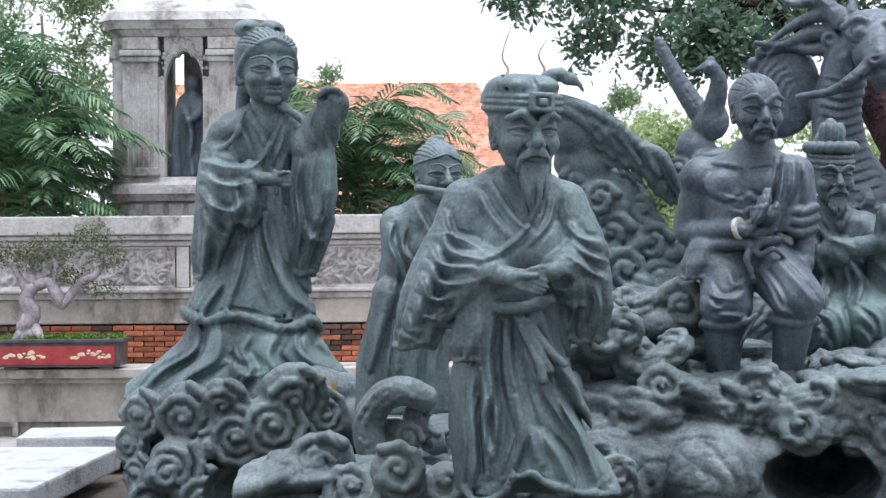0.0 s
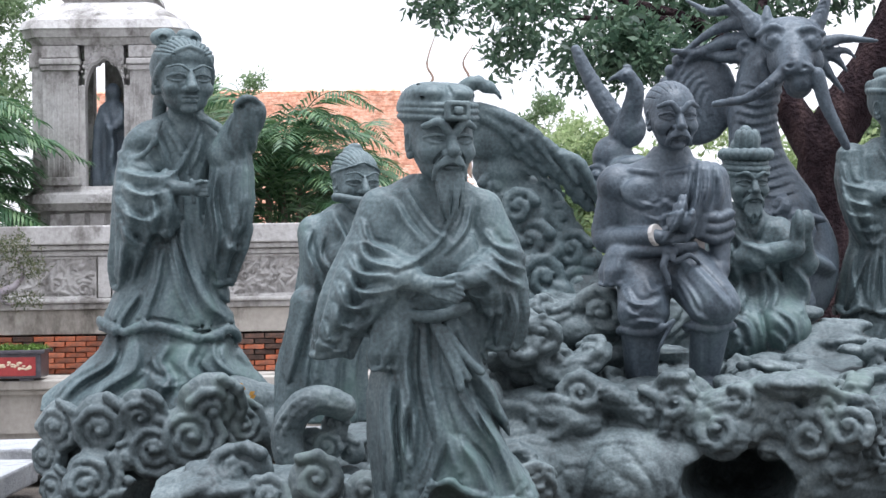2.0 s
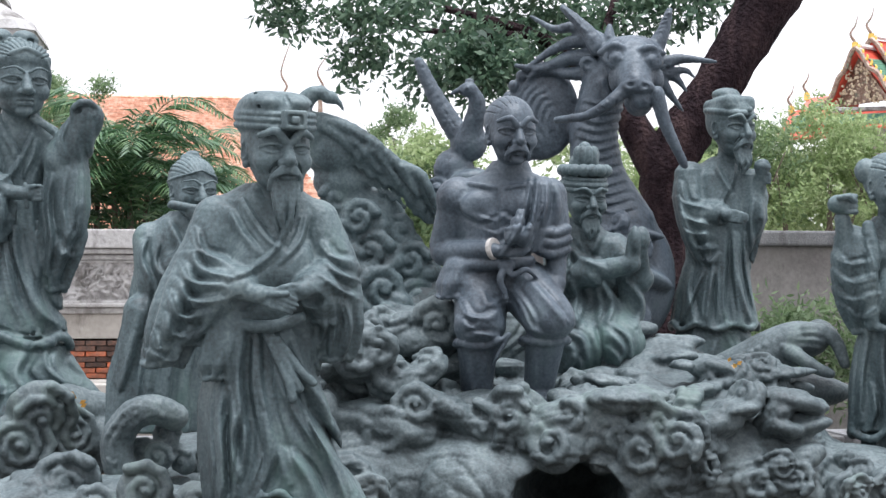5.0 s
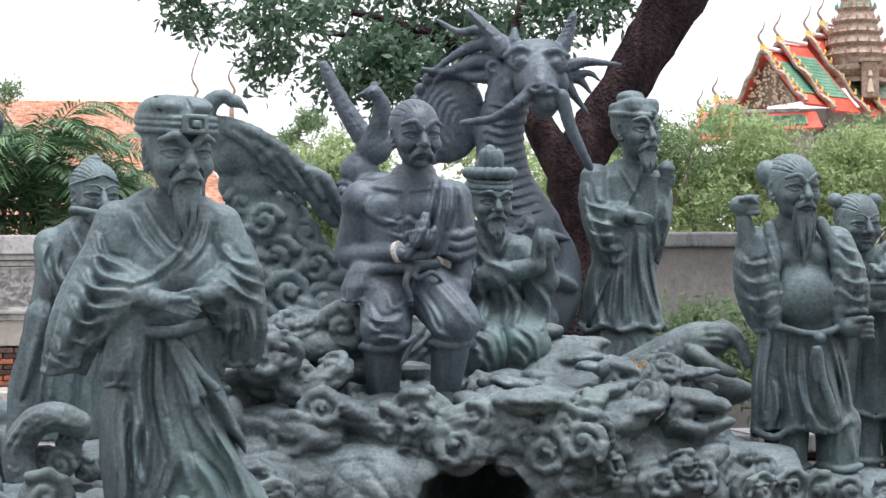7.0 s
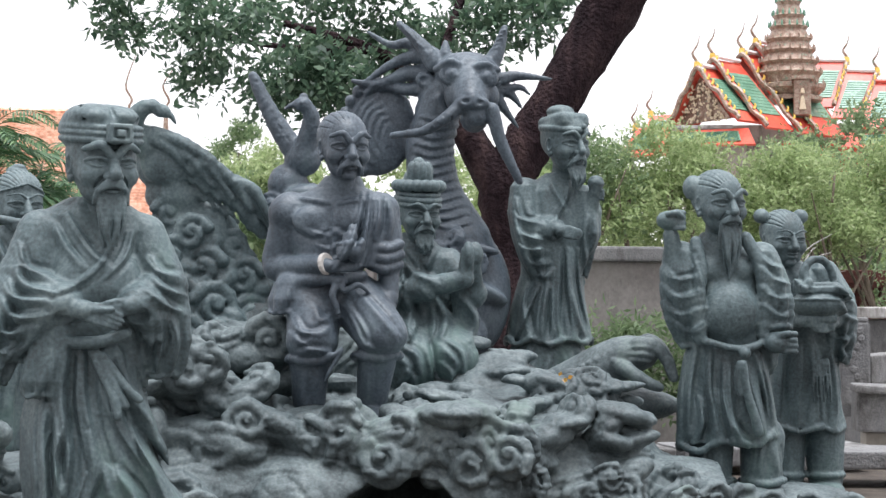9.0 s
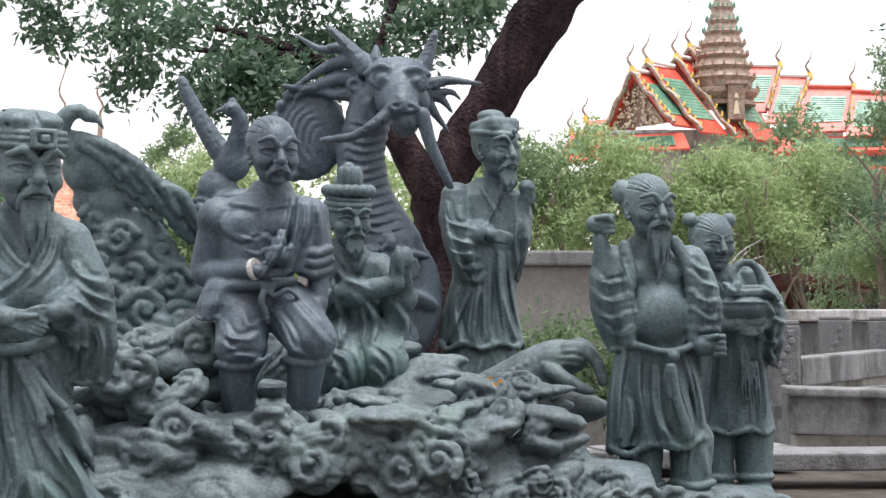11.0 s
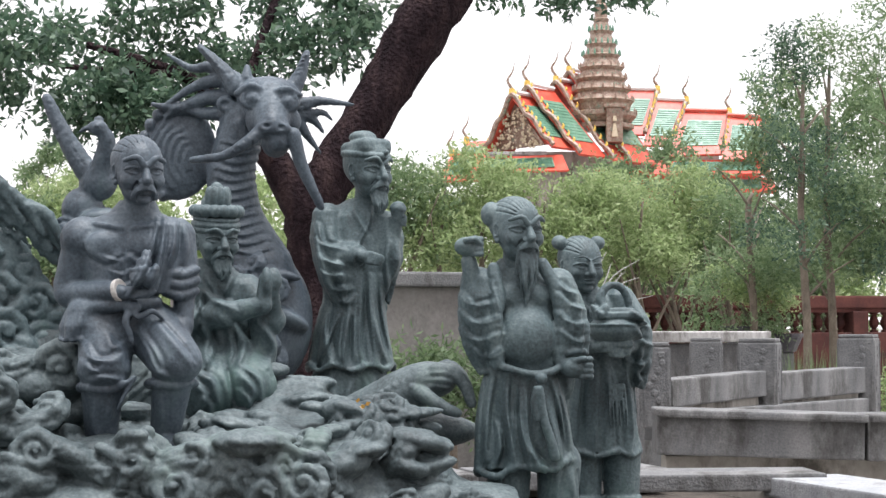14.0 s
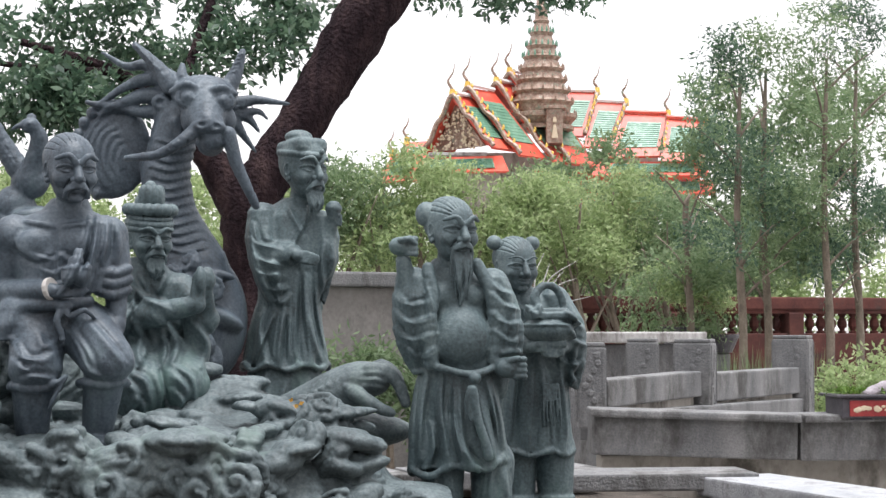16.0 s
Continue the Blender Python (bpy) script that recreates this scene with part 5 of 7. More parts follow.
# sash tails
for p in ([(912, -74, 560), (930, -84, 600), (950, -92, 640), (956, -94, 668)], [(930, -76, 566), (955, -84, 600), (974, -90, 624), (992, -88, 640)], [(920, -74, 560), (944, -86, 606), (968, -90, 650)]):
    c.cord(p, 7, 8, 2)
    c.cord([(q[0] + 3, q[1] - 8, q[2] - 2) for q in p], 1.8, 1.8, 1, cut=True)
c.cord([(850, -62, 536), (890, -80, 544), (930, -82, 542), (970, -74, 528)], 11, 9, 6)
c.blob((868, -98, 506), (22, 22, 17), 4, cut=True).blob((990, -96, 500), (18, 20, 16), 4, cut=True)
c.limb((838, -70, 474), (884, -96, 486), 20, 17, 5)
hand(c, (880, -96, 484), (922, -110, 496), (962, -112, 512), 21, 0.9, 2, (946, -120, 488))
c.limb((1012, -70, 470), (980, -94, 480), 19, 16, 5)
hand(c, (986, -94, 478), (952, -106, 486), (926, -112, 490), 19, 0.9, 2)
c.blob((850, -64, 892), (34, 46, 18), 5).blob((1010, -64, 890), (36, 44, 18), 5)
c.carve(0.8, 140, 1.2, 45, 2.4).rough(0.4, 16, 5)
figure("statue", c, head(cap_band, 0.8, 46, 1.0), (926, -26, 308), (2, 0, 16), 150, 0.001859, pose(0.247, 5.65, 0.849, 0, 0.4, 0), BRONZE, "bronze bearded man in a banded cap with joined hands", 1.04)

# youth who plays a flute
c = Clay((750, 690), (630, -120, 320), (880, 120, 740), 3.1)
c.robe([(345, 764, 4, 26, 26), (364, 760, 4, 52, 38), (390, 757, 2, 72, 46), (440, 748, 0, 70, 50), (500, 740, 0, 72, 50), (560, 728, 0, 76, 50), (650, 712, 0, 82, 55), (730, 710, 0, 90, 55)], 8, 3, 8, 0.3, 0.5, 2)
c.limb((702, 0, 395), (715, -20, 470), 30, 34, 10).limb((715, -25, 470), (786, -70, 412), 30, 18, 8).limb((815, 0, 390), (840, -30, 440), 30, 26, 8).limb((840, -30, 440), (800, -66, 400), 24, 16, 8).limb((786, -68, 412), (800, -74, 360), 14, 12, 5)
c.limb((742, -82, 338), (822, -76, 350), 8, 8, 2)
c.blob((780, -78, 352), (16, 10, 12), 4)
c.limb((690, -30, 520), (662, -25, 640), 30, 18, 8)
folds(c, [[(735, -42, 362), (760, -50, 410), (745, -54, 450)], [(790, -40, 365), (765, -52, 415)], [(690, -36, 400), (700, -56, 450), (720, -60, 500)], [(690, -50, 520), (675, -55, 600), (660, -45, 650)], [(730, -52, 500), (715, -56, 580), (700, -56, 680)], [(750, -52, 510), (745, -58, 600), (735, -60, 690)]], 4.5, 5)
folds(c, [[(700, 0, 390), (690, 0, 430), (705, 0, 460)], [(720, 0, 400), (715, 0, 440), (740, 0, 470)], [(705, 0, 480), (700, 0, 520), (690, 0, 560)], [(740, 0, 480), (730, 0, 540), (720, 0, 600), (712, 0, 660)], [(765, 0, 470), (762, 0, 540), (750, 0, 620)], [(680, 0, 560), (668, 0, 610), (660, 0, 650)], [(700, 0, 570), (690, 0, 630), (685, 0, 690)], [(790, 0, 440), (800, 0, 480), (790, 0, 540)], [(745, 0, 380), (760, 0, 410), (780, 0, 430)]], 3.6)
c.carve(0.7, 120, 1.1, 46, 2.2).rough(0.4, 16, 6)
figure("statue", c, head(topknot, smile=0.2), (776, -8, 357), (4, 0, 20), 102, 0.00214, pose(-0.077, 6.5, 1.144, 0, 0.4, 0), BRONZE, "bronze youth with a topknot playing a short flute")

# lean man holding a covered bowl
c = Clay((640, 740), (495, -150, 290), (790, 130, 775), 2.4)
c.robe([(306, 654, 4, 31, 30), (326, 650, 5, 44, 34), (340, 646, 6, 74, 40), (358, 641, 5, 92, 46), (400, 636, 2, 78, 50), (440, 632, 0, 66, 48), (475, 628, 0, 64, 48), (505, 624, 0, 74, 52)], 6, 0.4, 10, 0, 0, 1)
for s in (-1, 1):
    c.blob((634 + s * 34, -36, 386), (33, 15, 24), 9)
    c.cord([(640 + s * 8, -40, 356), (640 + s * 34, -38, 352), (640 + s * 60, -22, 348)], 3, 3, 7)
    c.fold([(634 + s * 6, 404), (634 + s * 30, 414), (634 + s * 60, 398)], 4.5, 4.0)
pleats(c, [[(600, 404), (628, 414), (650, 402)], [(606, 428), (630, 436), (652, 426)], [(608, 450), (630, 458), (650, 450)]], 3.5, 2.2)
pleats(c, [[(634, 356), (634, 400), (632, 470)]], 4, -2.5)
c.limb((562, 2, 366), (536, 10, 452), 32, 26, 12).blob((556, -4, 372), (34, 34, 32), 10).blob((536, 8, 466), (25, 25, 22), 8)
c.limb((538, 4, 470), (618, -62, 466), 24, 17, 6)
hand(c, (616, -62, 465), (652, -80, 470), (692, -82, 468), 16, 0.5)
c.blob((672, -92, 440), (26, 23, 19), 1.5).blob((672, -92, 420), (15, 14, 12), 2).blob((673, -92, 405), (6, 6, 7), 1.5)
c.cord([(672 + 25 * math.cos(a), -92 + 22 * math.sin(a), 430) for a in np.linspace(0, 6.283, 15)], 2.4, 2.4, 1, steps=1)
# cloth over one shoulder, knotted at the upper arm
c.limb((722, 2, 368), (732, 0, 440), 33, 30, 10)
drape(c, [(350, 704, -8, 26, 36), (390, 706, -16, 28, 38), (430, 700, -22, 24, 34), (470, 690, -24, 22, 30)], 4, 2.5, 8, 0.4, 3, 0)
for v, r in ((430, 28), (448, 30), (466, 26)):
    c.cord([(706, -30, v), (730, -36, v + 7), (756, -16, v - 2)], r * 0.36, r * 0.3, 3)
c.limb((734, -6, 450), (738, -26, 520), 22, 15, 8).blob((738, -30, 526), (15, 15, 19), 3)
pleats(c, [[(690, 340), (684, 390), (668, 440), (640, 478)], [(704, 340), (700, 390), (690, 440), (676, 480)], [(722, 344), (720, 390), (712, 420)], [(736, 352), (742, 390), (734, 424)]], 5, 5.5)
# sash, hip cloth and gathered trousers
c.cord([(560, -38, 496), (600, -56, 492), (640, -62, 490), (690, -44, 484)], 11, 10, 5).blob((650, -66, 494), (15, 14, 13), 3)
c.cord([(652, -72, 496), (662, -80, 510), (684, -78, 500), (700, -70, 512)], 6, 4, 2).cord([(646, -72, 500), (640, -80, 520), (650, -80, 548)], 7, 5, 2)
drape(c, [(496, 572, -18, 36, 40), (525, 566, -24, 40, 42), (548, 562, -26, 36, 34)], 6, 3.5, 8, 0.3, 2, 3)
c.blob((628, 0, 520), (80, 52, 38), 12)
c.limb((604, -14, 530), (604, -56, 592), 48, 45, 12).blob((604, -66, 600), (44, 34, 34), 10).limb((600, -44, 616), (596, -18, 720), 38, 27, 8)
c.limb((680, -12, 530), (722, -66, 580), 50, 44, 12).blob((728, -74, 588), (42, 38, 34), 10).limb((720, -56, 604), (704, -8, 716), 36, 26, 8)
for u, w, v in ((602, -46, 630), (716, -46, 624)):
    c.cord([(u + 40 * math.cos(a), w + 40 * math.sin(a), v + 3 * math.sin(3 * a)) for a in np.linspace(0, 6.283, 19)], 7, 7, 3, steps=1)
c.cord([(620, -84, 632), (640, -88, 622), (656, -84, 612), (640, -86, 640), (626, -84, 668)], 5, 3, 2)
c.blob((596, -36, 738), (30, 46, 18), 6).blob((706, -30, 730), (30, 46, 18), 6)
pleats(c, [[(576, 556), (590, 580), (618, 584), (640, 570)], [(572, 586), (588, 600), (606, 596)], [(584, 620), (604, 612), (636, 616)], [(610, 540), (622, 560), (644, 552)], [(660, 530), (690, 570), (706, 608)], [(690, 520), (724, 556), (750, 590)], [(672, 560), (690, 596), (712, 612)], [(590, 650), (586, 690), (592, 720)], [(616, 650), (612, 690)], [(700, 640), (698, 690)]], 6, 4.5)
c.carve(0.4, 150, 1, 48, 1.6).rough(0.3, 16, 8)
BOWL_AT = pose(1.200, 6.744, 1.129, 0, 0, -11.6)
figure("statue", c, head(bald_lock, 0.5, 0, 1.0, 0.7, narrow=0.98), (656, -22, 312), (4, 0, 18), 116, 0.002244, BOWL_AT, BRONZE_DARK, "dark bronze lean bare-chested man holding a covered bowl", 1.0)
bm = bmesh.new()
lathe(bm, [(0.042, 0), (0.0445, 0.003), (0.0445, 0.016), (0.042, 0.019)], 14)
band = part("wristband", bm, BAND)
band.matrix_world = BOWL_AT @ pose((624 - 640) * 0.002244, -64 * 0.002244, (740 - 465) * 0.002244, 0, 80, -32)
tagged(band, "pale cloth band tied round the bronze wrist", "wristband")

# kneeling crowned figure with palms together
c = Clay((740, 700), (640, -140, 405), (900, 130, 745), 3.1)
c.robe([(412, 728, 4, 22, 22), (436, 735, 4, 46, 34), (456, 742, 2, 66, 42), (500, 745, 0, 62, 44), (560, 745, 0, 58, 46), (620, 748, 0, 72, 55), (740, 750, 0, 92, 62)], 7, 2, 8, 0.5, 0, 3)
c.limb((695, 0, 465), (700, -20, 540), 28, 30, 10).limb((700, -30, 525), (745, -60, 512), 30, 22, 8).limb((745, -60, 512), (822, -78, 495), 22, 16, 6).limb((822, -78, 495), (826, -82, 448), 14, 11, 4).blob((828, -84, 455), (10, 16, 26), 3).blob((840, -70, 452), (14, 14, 22), 3)
c.limb((795, 0, 465), (838, -30, 520), 26, 24, 8).limb((838, -30, 520), (836, -66, 470), 20, 13, 5).limb((825, -30, 520), (826, -30, 590), 28, 20, 8)
c.limb((725, -20, 590), (726, -72, 640), 44, 46, 10).limb((780, -20, 590), (800, -68, 632), 44, 46, 10).limb((726, -60, 650), (716, -40, 740), 40, 36, 8).limb((800, -58, 640), (812, -40, 740), 40, 38, 8)
folds(c, [[(700, -40, 440), (730, -48, 480), (770, -46, 500)], [(770, -36, 440), (755, -48, 480)], [(690, -48, 480), (705, -56, 520), (690, -50, 560)], [(720, -56, 530), (735, -60, 570), (725, -62, 600)], [(700, -100, 620), (726, -116, 650), (700, -96, 690)], [(780, -98, 610), (806, -112, 640), (790, -96, 690)], [(820, -50, 530), (840, -50, 560), (830, -46, 600)], [(760, -56, 520), (790, -60, 560), (780, -70, 600)]], 4.5, 5)
folds(c, [[(705, 0, 450), (715, 0, 490), (700, 0, 530)], [(730, 0, 450), (745, 0, 480), (770, 0, 490)], [(760, 0, 530), (770, 0, 570), (762, 0, 600)], [(730, 0, 540), (725, 0, 580), (740, 0, 600)], [(700, 0, 560), (690, 0, 600), (700, 0, 640)], [(715, 0, 610), (740, 0, 625), (748, 0, 660)], [(720, 0, 650), (735, 0, 665), (730, 0, 700)], [(790, 0, 600), (815, 0, 620), (820, 0, 660)], [(785, 0, 640), (800, 0, 660), (798, 0, 700)], [(830, 0, 540), (845, 0, 570), (835, 0, 610)], [(700, 0, 690), (715, 0, 720)], [(755, 0, 600), (765, 0, 650), (770, 0, 720)]], 3.6)
c.carve(0.7, 110, 1.1, 49, 1.8).rough(0.4, 16, 9)
figure("statue", c, head(crown, 0.6, 16, 0.6), (740, -16, 424), (4, 0, 20), 94, 0.002452, pose(1.652, 7.3, 1.195, 0, 0, -12.4), BRONZE, "bronze kneeling crowned figure with raised palms")

# scholar with a small cup
c = Clay((1025, 680), (915, -120, 290), (1130, 110, 715), 2.2)
c.robe([(300, 1036, 4, 21, 22), (318, 1030, 4, 42, 32), (334, 1026, 4, 58, 40), (370, 1024, 2, 60, 44), (430, 1028, 0, 54, 44), (480, 1026, 0, 54, 46), (540, 1020, 0, 66, 52), (598, 1018, 0, 76, 58)], 6, 3.5, 8, 0.2, 0.4, 2)
c.cord([(1018 + 76 * math.cos(t), 57 * math.sin(t), 598 + 5 * math.sin(7 * t)) for t in np.linspace(0, 6.283, 49)], 5, 5, 3, steps=1)
c.robe([(590, 1018, 0, 62, 46), (640, 1014, 0, 74, 54), (712, 1012, 0, 88, 62)], 6, 5, 5, 0, 0, 5)
drape(c, [(325, 976, 0, 26, 30), (370, 974, -10, 30, 36), (410, 986, -24, 36, 38), (445, 992, -28, 34, 32), (475, 1000, -26, 26, 22), (498, 1008, -24, 15, 12)], 5, 3.5, 8, 0.4, 3, 4)
c.limb((985, -28, 404), (1024, -50, 402), 28, 20, 8)
drape(c, [(335, 1080, -4, 22, 26), (370, 1086, -16, 24, 26), (410, 1086, -20, 24, 24), (450, 1078, -18, 18, 16), (484, 1072, -14, 11, 10)], 4, 3, 8, 1.0, 1, 3)
c.limb((1086, -18, 390), (1094, -32, 350), 16, 12, 5)
pleats(c, [[(1052, 316), (1046, 350), (1026, 386)], [(1020, 318), (1034, 348), (1046, 372)]], 4, 4.5)
pleats(c, [[(958, 350), (968, 384), (1000, 392)], [(952, 376), (966, 410), (1000, 420)], [(958, 406), (974, 436), (1006, 438)], [(970, 440), (984, 462), (1012, 458)], [(994, 470), (1004, 486), (1020, 474)]], 5, 5.5)
pleats(c, [[(1066, 440), (1070, 490), (1078, 540), (1088, 590)], [(1050, 440), (1052, 500), (1064, 550), (1082, 596)], [(1034, 440), (1032, 500), (1030, 560), (1036, 596)], [(996, 500), (976, 550), (958, 590)], [(1012, 500), (1004, 550), (1000, 596)], [(976, 500), (970, 540), (980, 590)], [(1082, 380), (1076, 420), (1080, 460)], [(1096, 380), (1098, 420), (1086, 450)]], 5.5, 6)
pleats(c, [[(1042, 440), (1044, 510), (1052, 580)], [(1016, 510), (1014, 590)]], 3, -4)
pleats(c, [[(980, 620), (960, 650), (950, 690)], [(1016, 620), (1010, 650), (1000, 700)], [(1050, 620), (1060, 650), (1056, 700)], [(1076, 616), (1090, 650), (1086, 690)]], 7, 7)
c.blob((1030, -62, 412), (10, 12, 18), 3, cut=True)
hand(c, (1026, -58, 402), (1046, -68, 408), (1070, -68, 414), 14, 0.85)
fist(c, (1096, -36, 342), 12, 1)
c.limb((1096, -40, 336), (1098, -40, 322), 9, 15, 2).blob((1098, -42, 318), (11, 10, 6), 1.5, cut=True)
c.carve(0.6, 110, 1.1, 50, 2.4).rough(0.3, 16, 10)
figure("statue", c, head(cap_flat, 0.3, 18, 0.5), (1046, -10, 300), (2, 0, 30), 104, 0.002887, pose(2.590, 8.449, 1.165, 0, 0, -11.6), BRONZE, "bronze scholar in a flat cap holding a small cup", 0.9)

# laughing old man with a bare belly and long beard
c = Clay((1340, 860), (1185, -140, 365), (1470, 120, 905), 2.3)
c.robe([(405, 1318, 4, 25, 27), (426, 1318, 4, 48, 38), (446, 1322, 4, 68, 44), (480, 1328, 0, 70, 48), (540, 1336, 0, 66, 50), (585, 1338, 0, 66, 50), (640, 1336, 0, 74, 54), (700, 1336, 0, 82, 60), (750, 1338, 0, 86, 62), (778, 1338, 0, 88, 62)], 7, 3.2, 8, 0.7, 0.5, 2)
c.blob((1334, -38, 545), (54, 40, 54), 14).blob((1306, -36, 472), (29, 15, 22), 8).blob((1352, -36, 472), (27, 15, 22), 8)
c.blob((1346, -80, 564), 4, 2, cut=True)
c.cord([(1338 + 88 * math.cos(t), 61 * math.sin(t), 776 + 6 * math.sin(5 * t + 1) - 10 * math.cos(t)) for t in np.linspace(0, 6.283, 49)], 6, 6, 4, steps=1)
# robe opened to the sides
for p in ([(1276, -38, 424), (1282, -52, 480), (1276, -52, 540), (1282, -48, 592)], [(1362, -42, 416), (1384, -48, 460), (1394, -50, 520), (1392, -46, 586)]):
    c.cord(p, 11, 12, 6)
drape(c, [(440, 1252, -10, 30, 34), (480, 1250, -16, 36, 38), (520, 1254, -18, 38, 38), (560, 1260, -18, 34, 32), (590, 1266, -16, 24, 20), (606, 1268, -14, 14, 10)], 6, 3.5, 8, 0.5, 4, 4)
c.limb((1244, -24, 470), (1232, -34, 412), 19, 14, 5)
drape(c, [(440, 1396, -6, 28, 34), (490, 1410, -16, 32, 38), (535, 1416, -26, 32, 36), (572, 1416, -30, 26, 26)], 6, 3.5, 8, 0.9, 2, 5)
drape(c, [(600, 1406, -14, 24, 22), (640, 1404, -10, 20, 16), (664, 1400, -8, 12, 10)], 4, 2, 6, 0.2, 5, 3)
pleats(c, [[(1222, 470), (1240, 490), (1276, 484)], [(1218, 500), (1238, 520), (1278, 510)], [(1220, 530), (1244, 552), (1282, 540)], [(1230, 560), (1256, 580), (1284, 566)], [(1268, 450), (1280, 490), (1286, 540)], [(1388, 470), (1412, 490), (1440, 496)], [(1388, 502), (1414, 522), (1444, 520)], [(1390, 534), (1416, 552), (1442, 548)], [(1394, 452), (1412, 466), (1432, 470)]], 5, 3.6)
pleats(c, [[(1276, 610), (1264, 680), (1260, 760)], [(1300, 606), (1296, 680), (1310, 770)], [(1330, 630), (1330, 700), (1346, 776)], [(1362, 640), (1376, 700), (1392, 764)], [(1388, 620), (1406, 690), (1414, 750)], [(1314, 690), (1330, 740), (1360, 776)], [(1280, 700), (1284, 740), (1276, 772)]], 7, 7.5)
pleats(c, [[(1316, 640), (1314, 710), (1328, 770)], [(1352, 660), (1366, 730)]], 3.5, -5)
c.cord([(1272, -44, 592), (1304, -62, 602), (1338, -68, 610), (1366, -64, 608), (1396, -48, 598)], 6, 6, 5).blob((1354, -74, 618), (11, 10, 11), 3)
c.cord([(1350, -78, 636), (1356, -74, 680), (1372, -70, 730), (1378, -68, 756)], 7, 9, 3).cord([(1344, -78, 636), (1340, -76, 660), (1346, -74, 690)], 6, 5, 3)
for u in (1308, 1398):
    c.limb((u, 0, 770), (u - 2, 0, 856), 40, 36, 8).blob((u - 4, -26, 874), (34, 44, 18), 6)
    c.cord([(u + 38 * math.cos(a), 38 * math.sin(a), 846 + 3 * math.sin(3 * a)) for a in np.linspace(0, 6.283, 17)], 6, 6, 4, steps=1)
pleats(c, [[(1290, 790), (1284, 826), (1290, 850)], [(1318, 790), (1322, 830)], [(1390, 786), (1384, 830)], [(1414, 784), (1420, 830)]], 6, 5)
fist(c, (1226, -42, 386), 21, 1)
c.cord([(1222, -62, 376), (1238, -66, 374), (1250, -56, 382)], 5, 4, 1.5)
fist(c, (1414, -54, 600), 24, 1)
c.carve(0.6, 120, 1.1, 51, 2.4).rough(0.3, 16, 11)
figure("statue", c, head(old_bun, 2.4, 62, 0.8, 0.7), (1320, -18, 408), (2, 0, 18), 112, 0.002356, pose(2.870, 6.758, 0.821, 0, 0, -11.6), BRONZE, "bronze laughing old man with a bare belly and long beard", 1.0)

# child with twin hair buns carrying a handled pot
c = Clay((1470, 860), (1365, -150, 450), (1585, 120, 905), 2.4)
c.robe([(452, 1442, 4, 22, 22), (474, 1446, 4, 50, 36), (494, 1452, 4, 68, 42), (550, 1464, 0, 66, 46), (620, 1470, 0, 62, 46), (700, 1472, 0, 66, 50), (752, 1472, 0, 70, 52)], 7, 3, 8, 0.3, 0.4, 2)
c.cord([(1472 + 70 * math.cos(t), 51 * math.sin(t), 752 + 4 * math.sin(6 * t)) for t in np.linspace(0, 6.283, 41)], 5, 5, 3, steps=1)
drape(c, [(470, 1506, 0, 28, 34), (520, 1526, -12, 34, 38), (560, 1528, -22, 32, 36), (600, 1530, -16, 28, 28), (634, 1530, -10, 18, 16)], 5, 4, 8, 0.6, 3, 4)
c.limb((1404, 0, 500), (1410, -24, 556), 26, 26, 8).limb((1410, -26, 556), (1450, -74, 560), 24, 14, 6).limb((1524, -26, 552), (1500, -76, 562), 26, 15, 6)
c.blob((1480, -86, 532), (47, 42, 26), 2).block((1480, -86, 508), (38, 34, 6), 2, (0, 0, 0), 3).block((1480, -86, 500), (31, 28, 6), 2, (0, 0, 0), 4).block((1480, -86, 558), (28, 25, 6), 2)
c.cord([(1480 + 47 * math.cos(a), -86 + 42 * math.sin(a), 524) for a in np.linspace(0, 6.283, 21)], 2.5, 2.5, 1.5, steps=1)
c.cord([(1478 + 30 * math.cos(a), -86 + 6 * math.cos(a), 498 - 44 * math.sin(a)) for a in np.linspace(0, 3.1416, 9)], 7, 7, 1.5, steps=3)
hand(c, (1506, -92, 566), (1486, -104, 572), (1462, -104, 574), 13, 0.8)
hand(c, (1448, -88, 562), (1458, -104, 564), (1476, -108, 562), 12, 0.8)
pleats(c, [[(1426, 480), (1446, 500)], [(1466, 476), (1456, 502)], [(1430, 600), (1424, 660), (1418, 740)], [(1456, 600), (1456, 660), (1450, 744)], [(1486, 610), (1492, 670), (1496, 744)], [(1512, 600), (1520, 660), (1526, 736)], [(1508, 500), (1536, 520), (1556, 530)], [(1506, 526), (1532, 552), (1556, 560)], [(1510, 580), (1530, 596), (1552, 590)], [(1520, 600), (1534, 622), (1544, 620)]], 5.5, 6)
for q in range(6):
    c.cord([(1478 + q * 5, -52, 630), (1476 + q * 6, -57, 668), (1478 + q * 6, -57, 704)], 3, 1.8, 1)
for u in (1438, 1508):
    c.limb((u, 0, 750), (u + 2, 0, 840), 37, 31, 8).blob((u - 2, -20, 860), (33, 40, 17), 6)
    c.cord([(u + 33 * math.cos(a), 33 * math.sin(a), 834) for a in np.linspace(0, 6.283, 17)], 5, 5, 4, steps=1)
c.carve(0.6, 120, 1.1, 52, 2.4).rough(0.3, 16, 12)
figure("statue", c, head(twin_buns, smile=0.4, narrow=1.04), (1434, -14, 462), (4, 0, 14), 94, 0.002534, pose(3.398, 7.203, 0.761, 0, 0, -11.6), BRONZE, "bronze child with twin hair buns carrying a handled pot", 1.0)

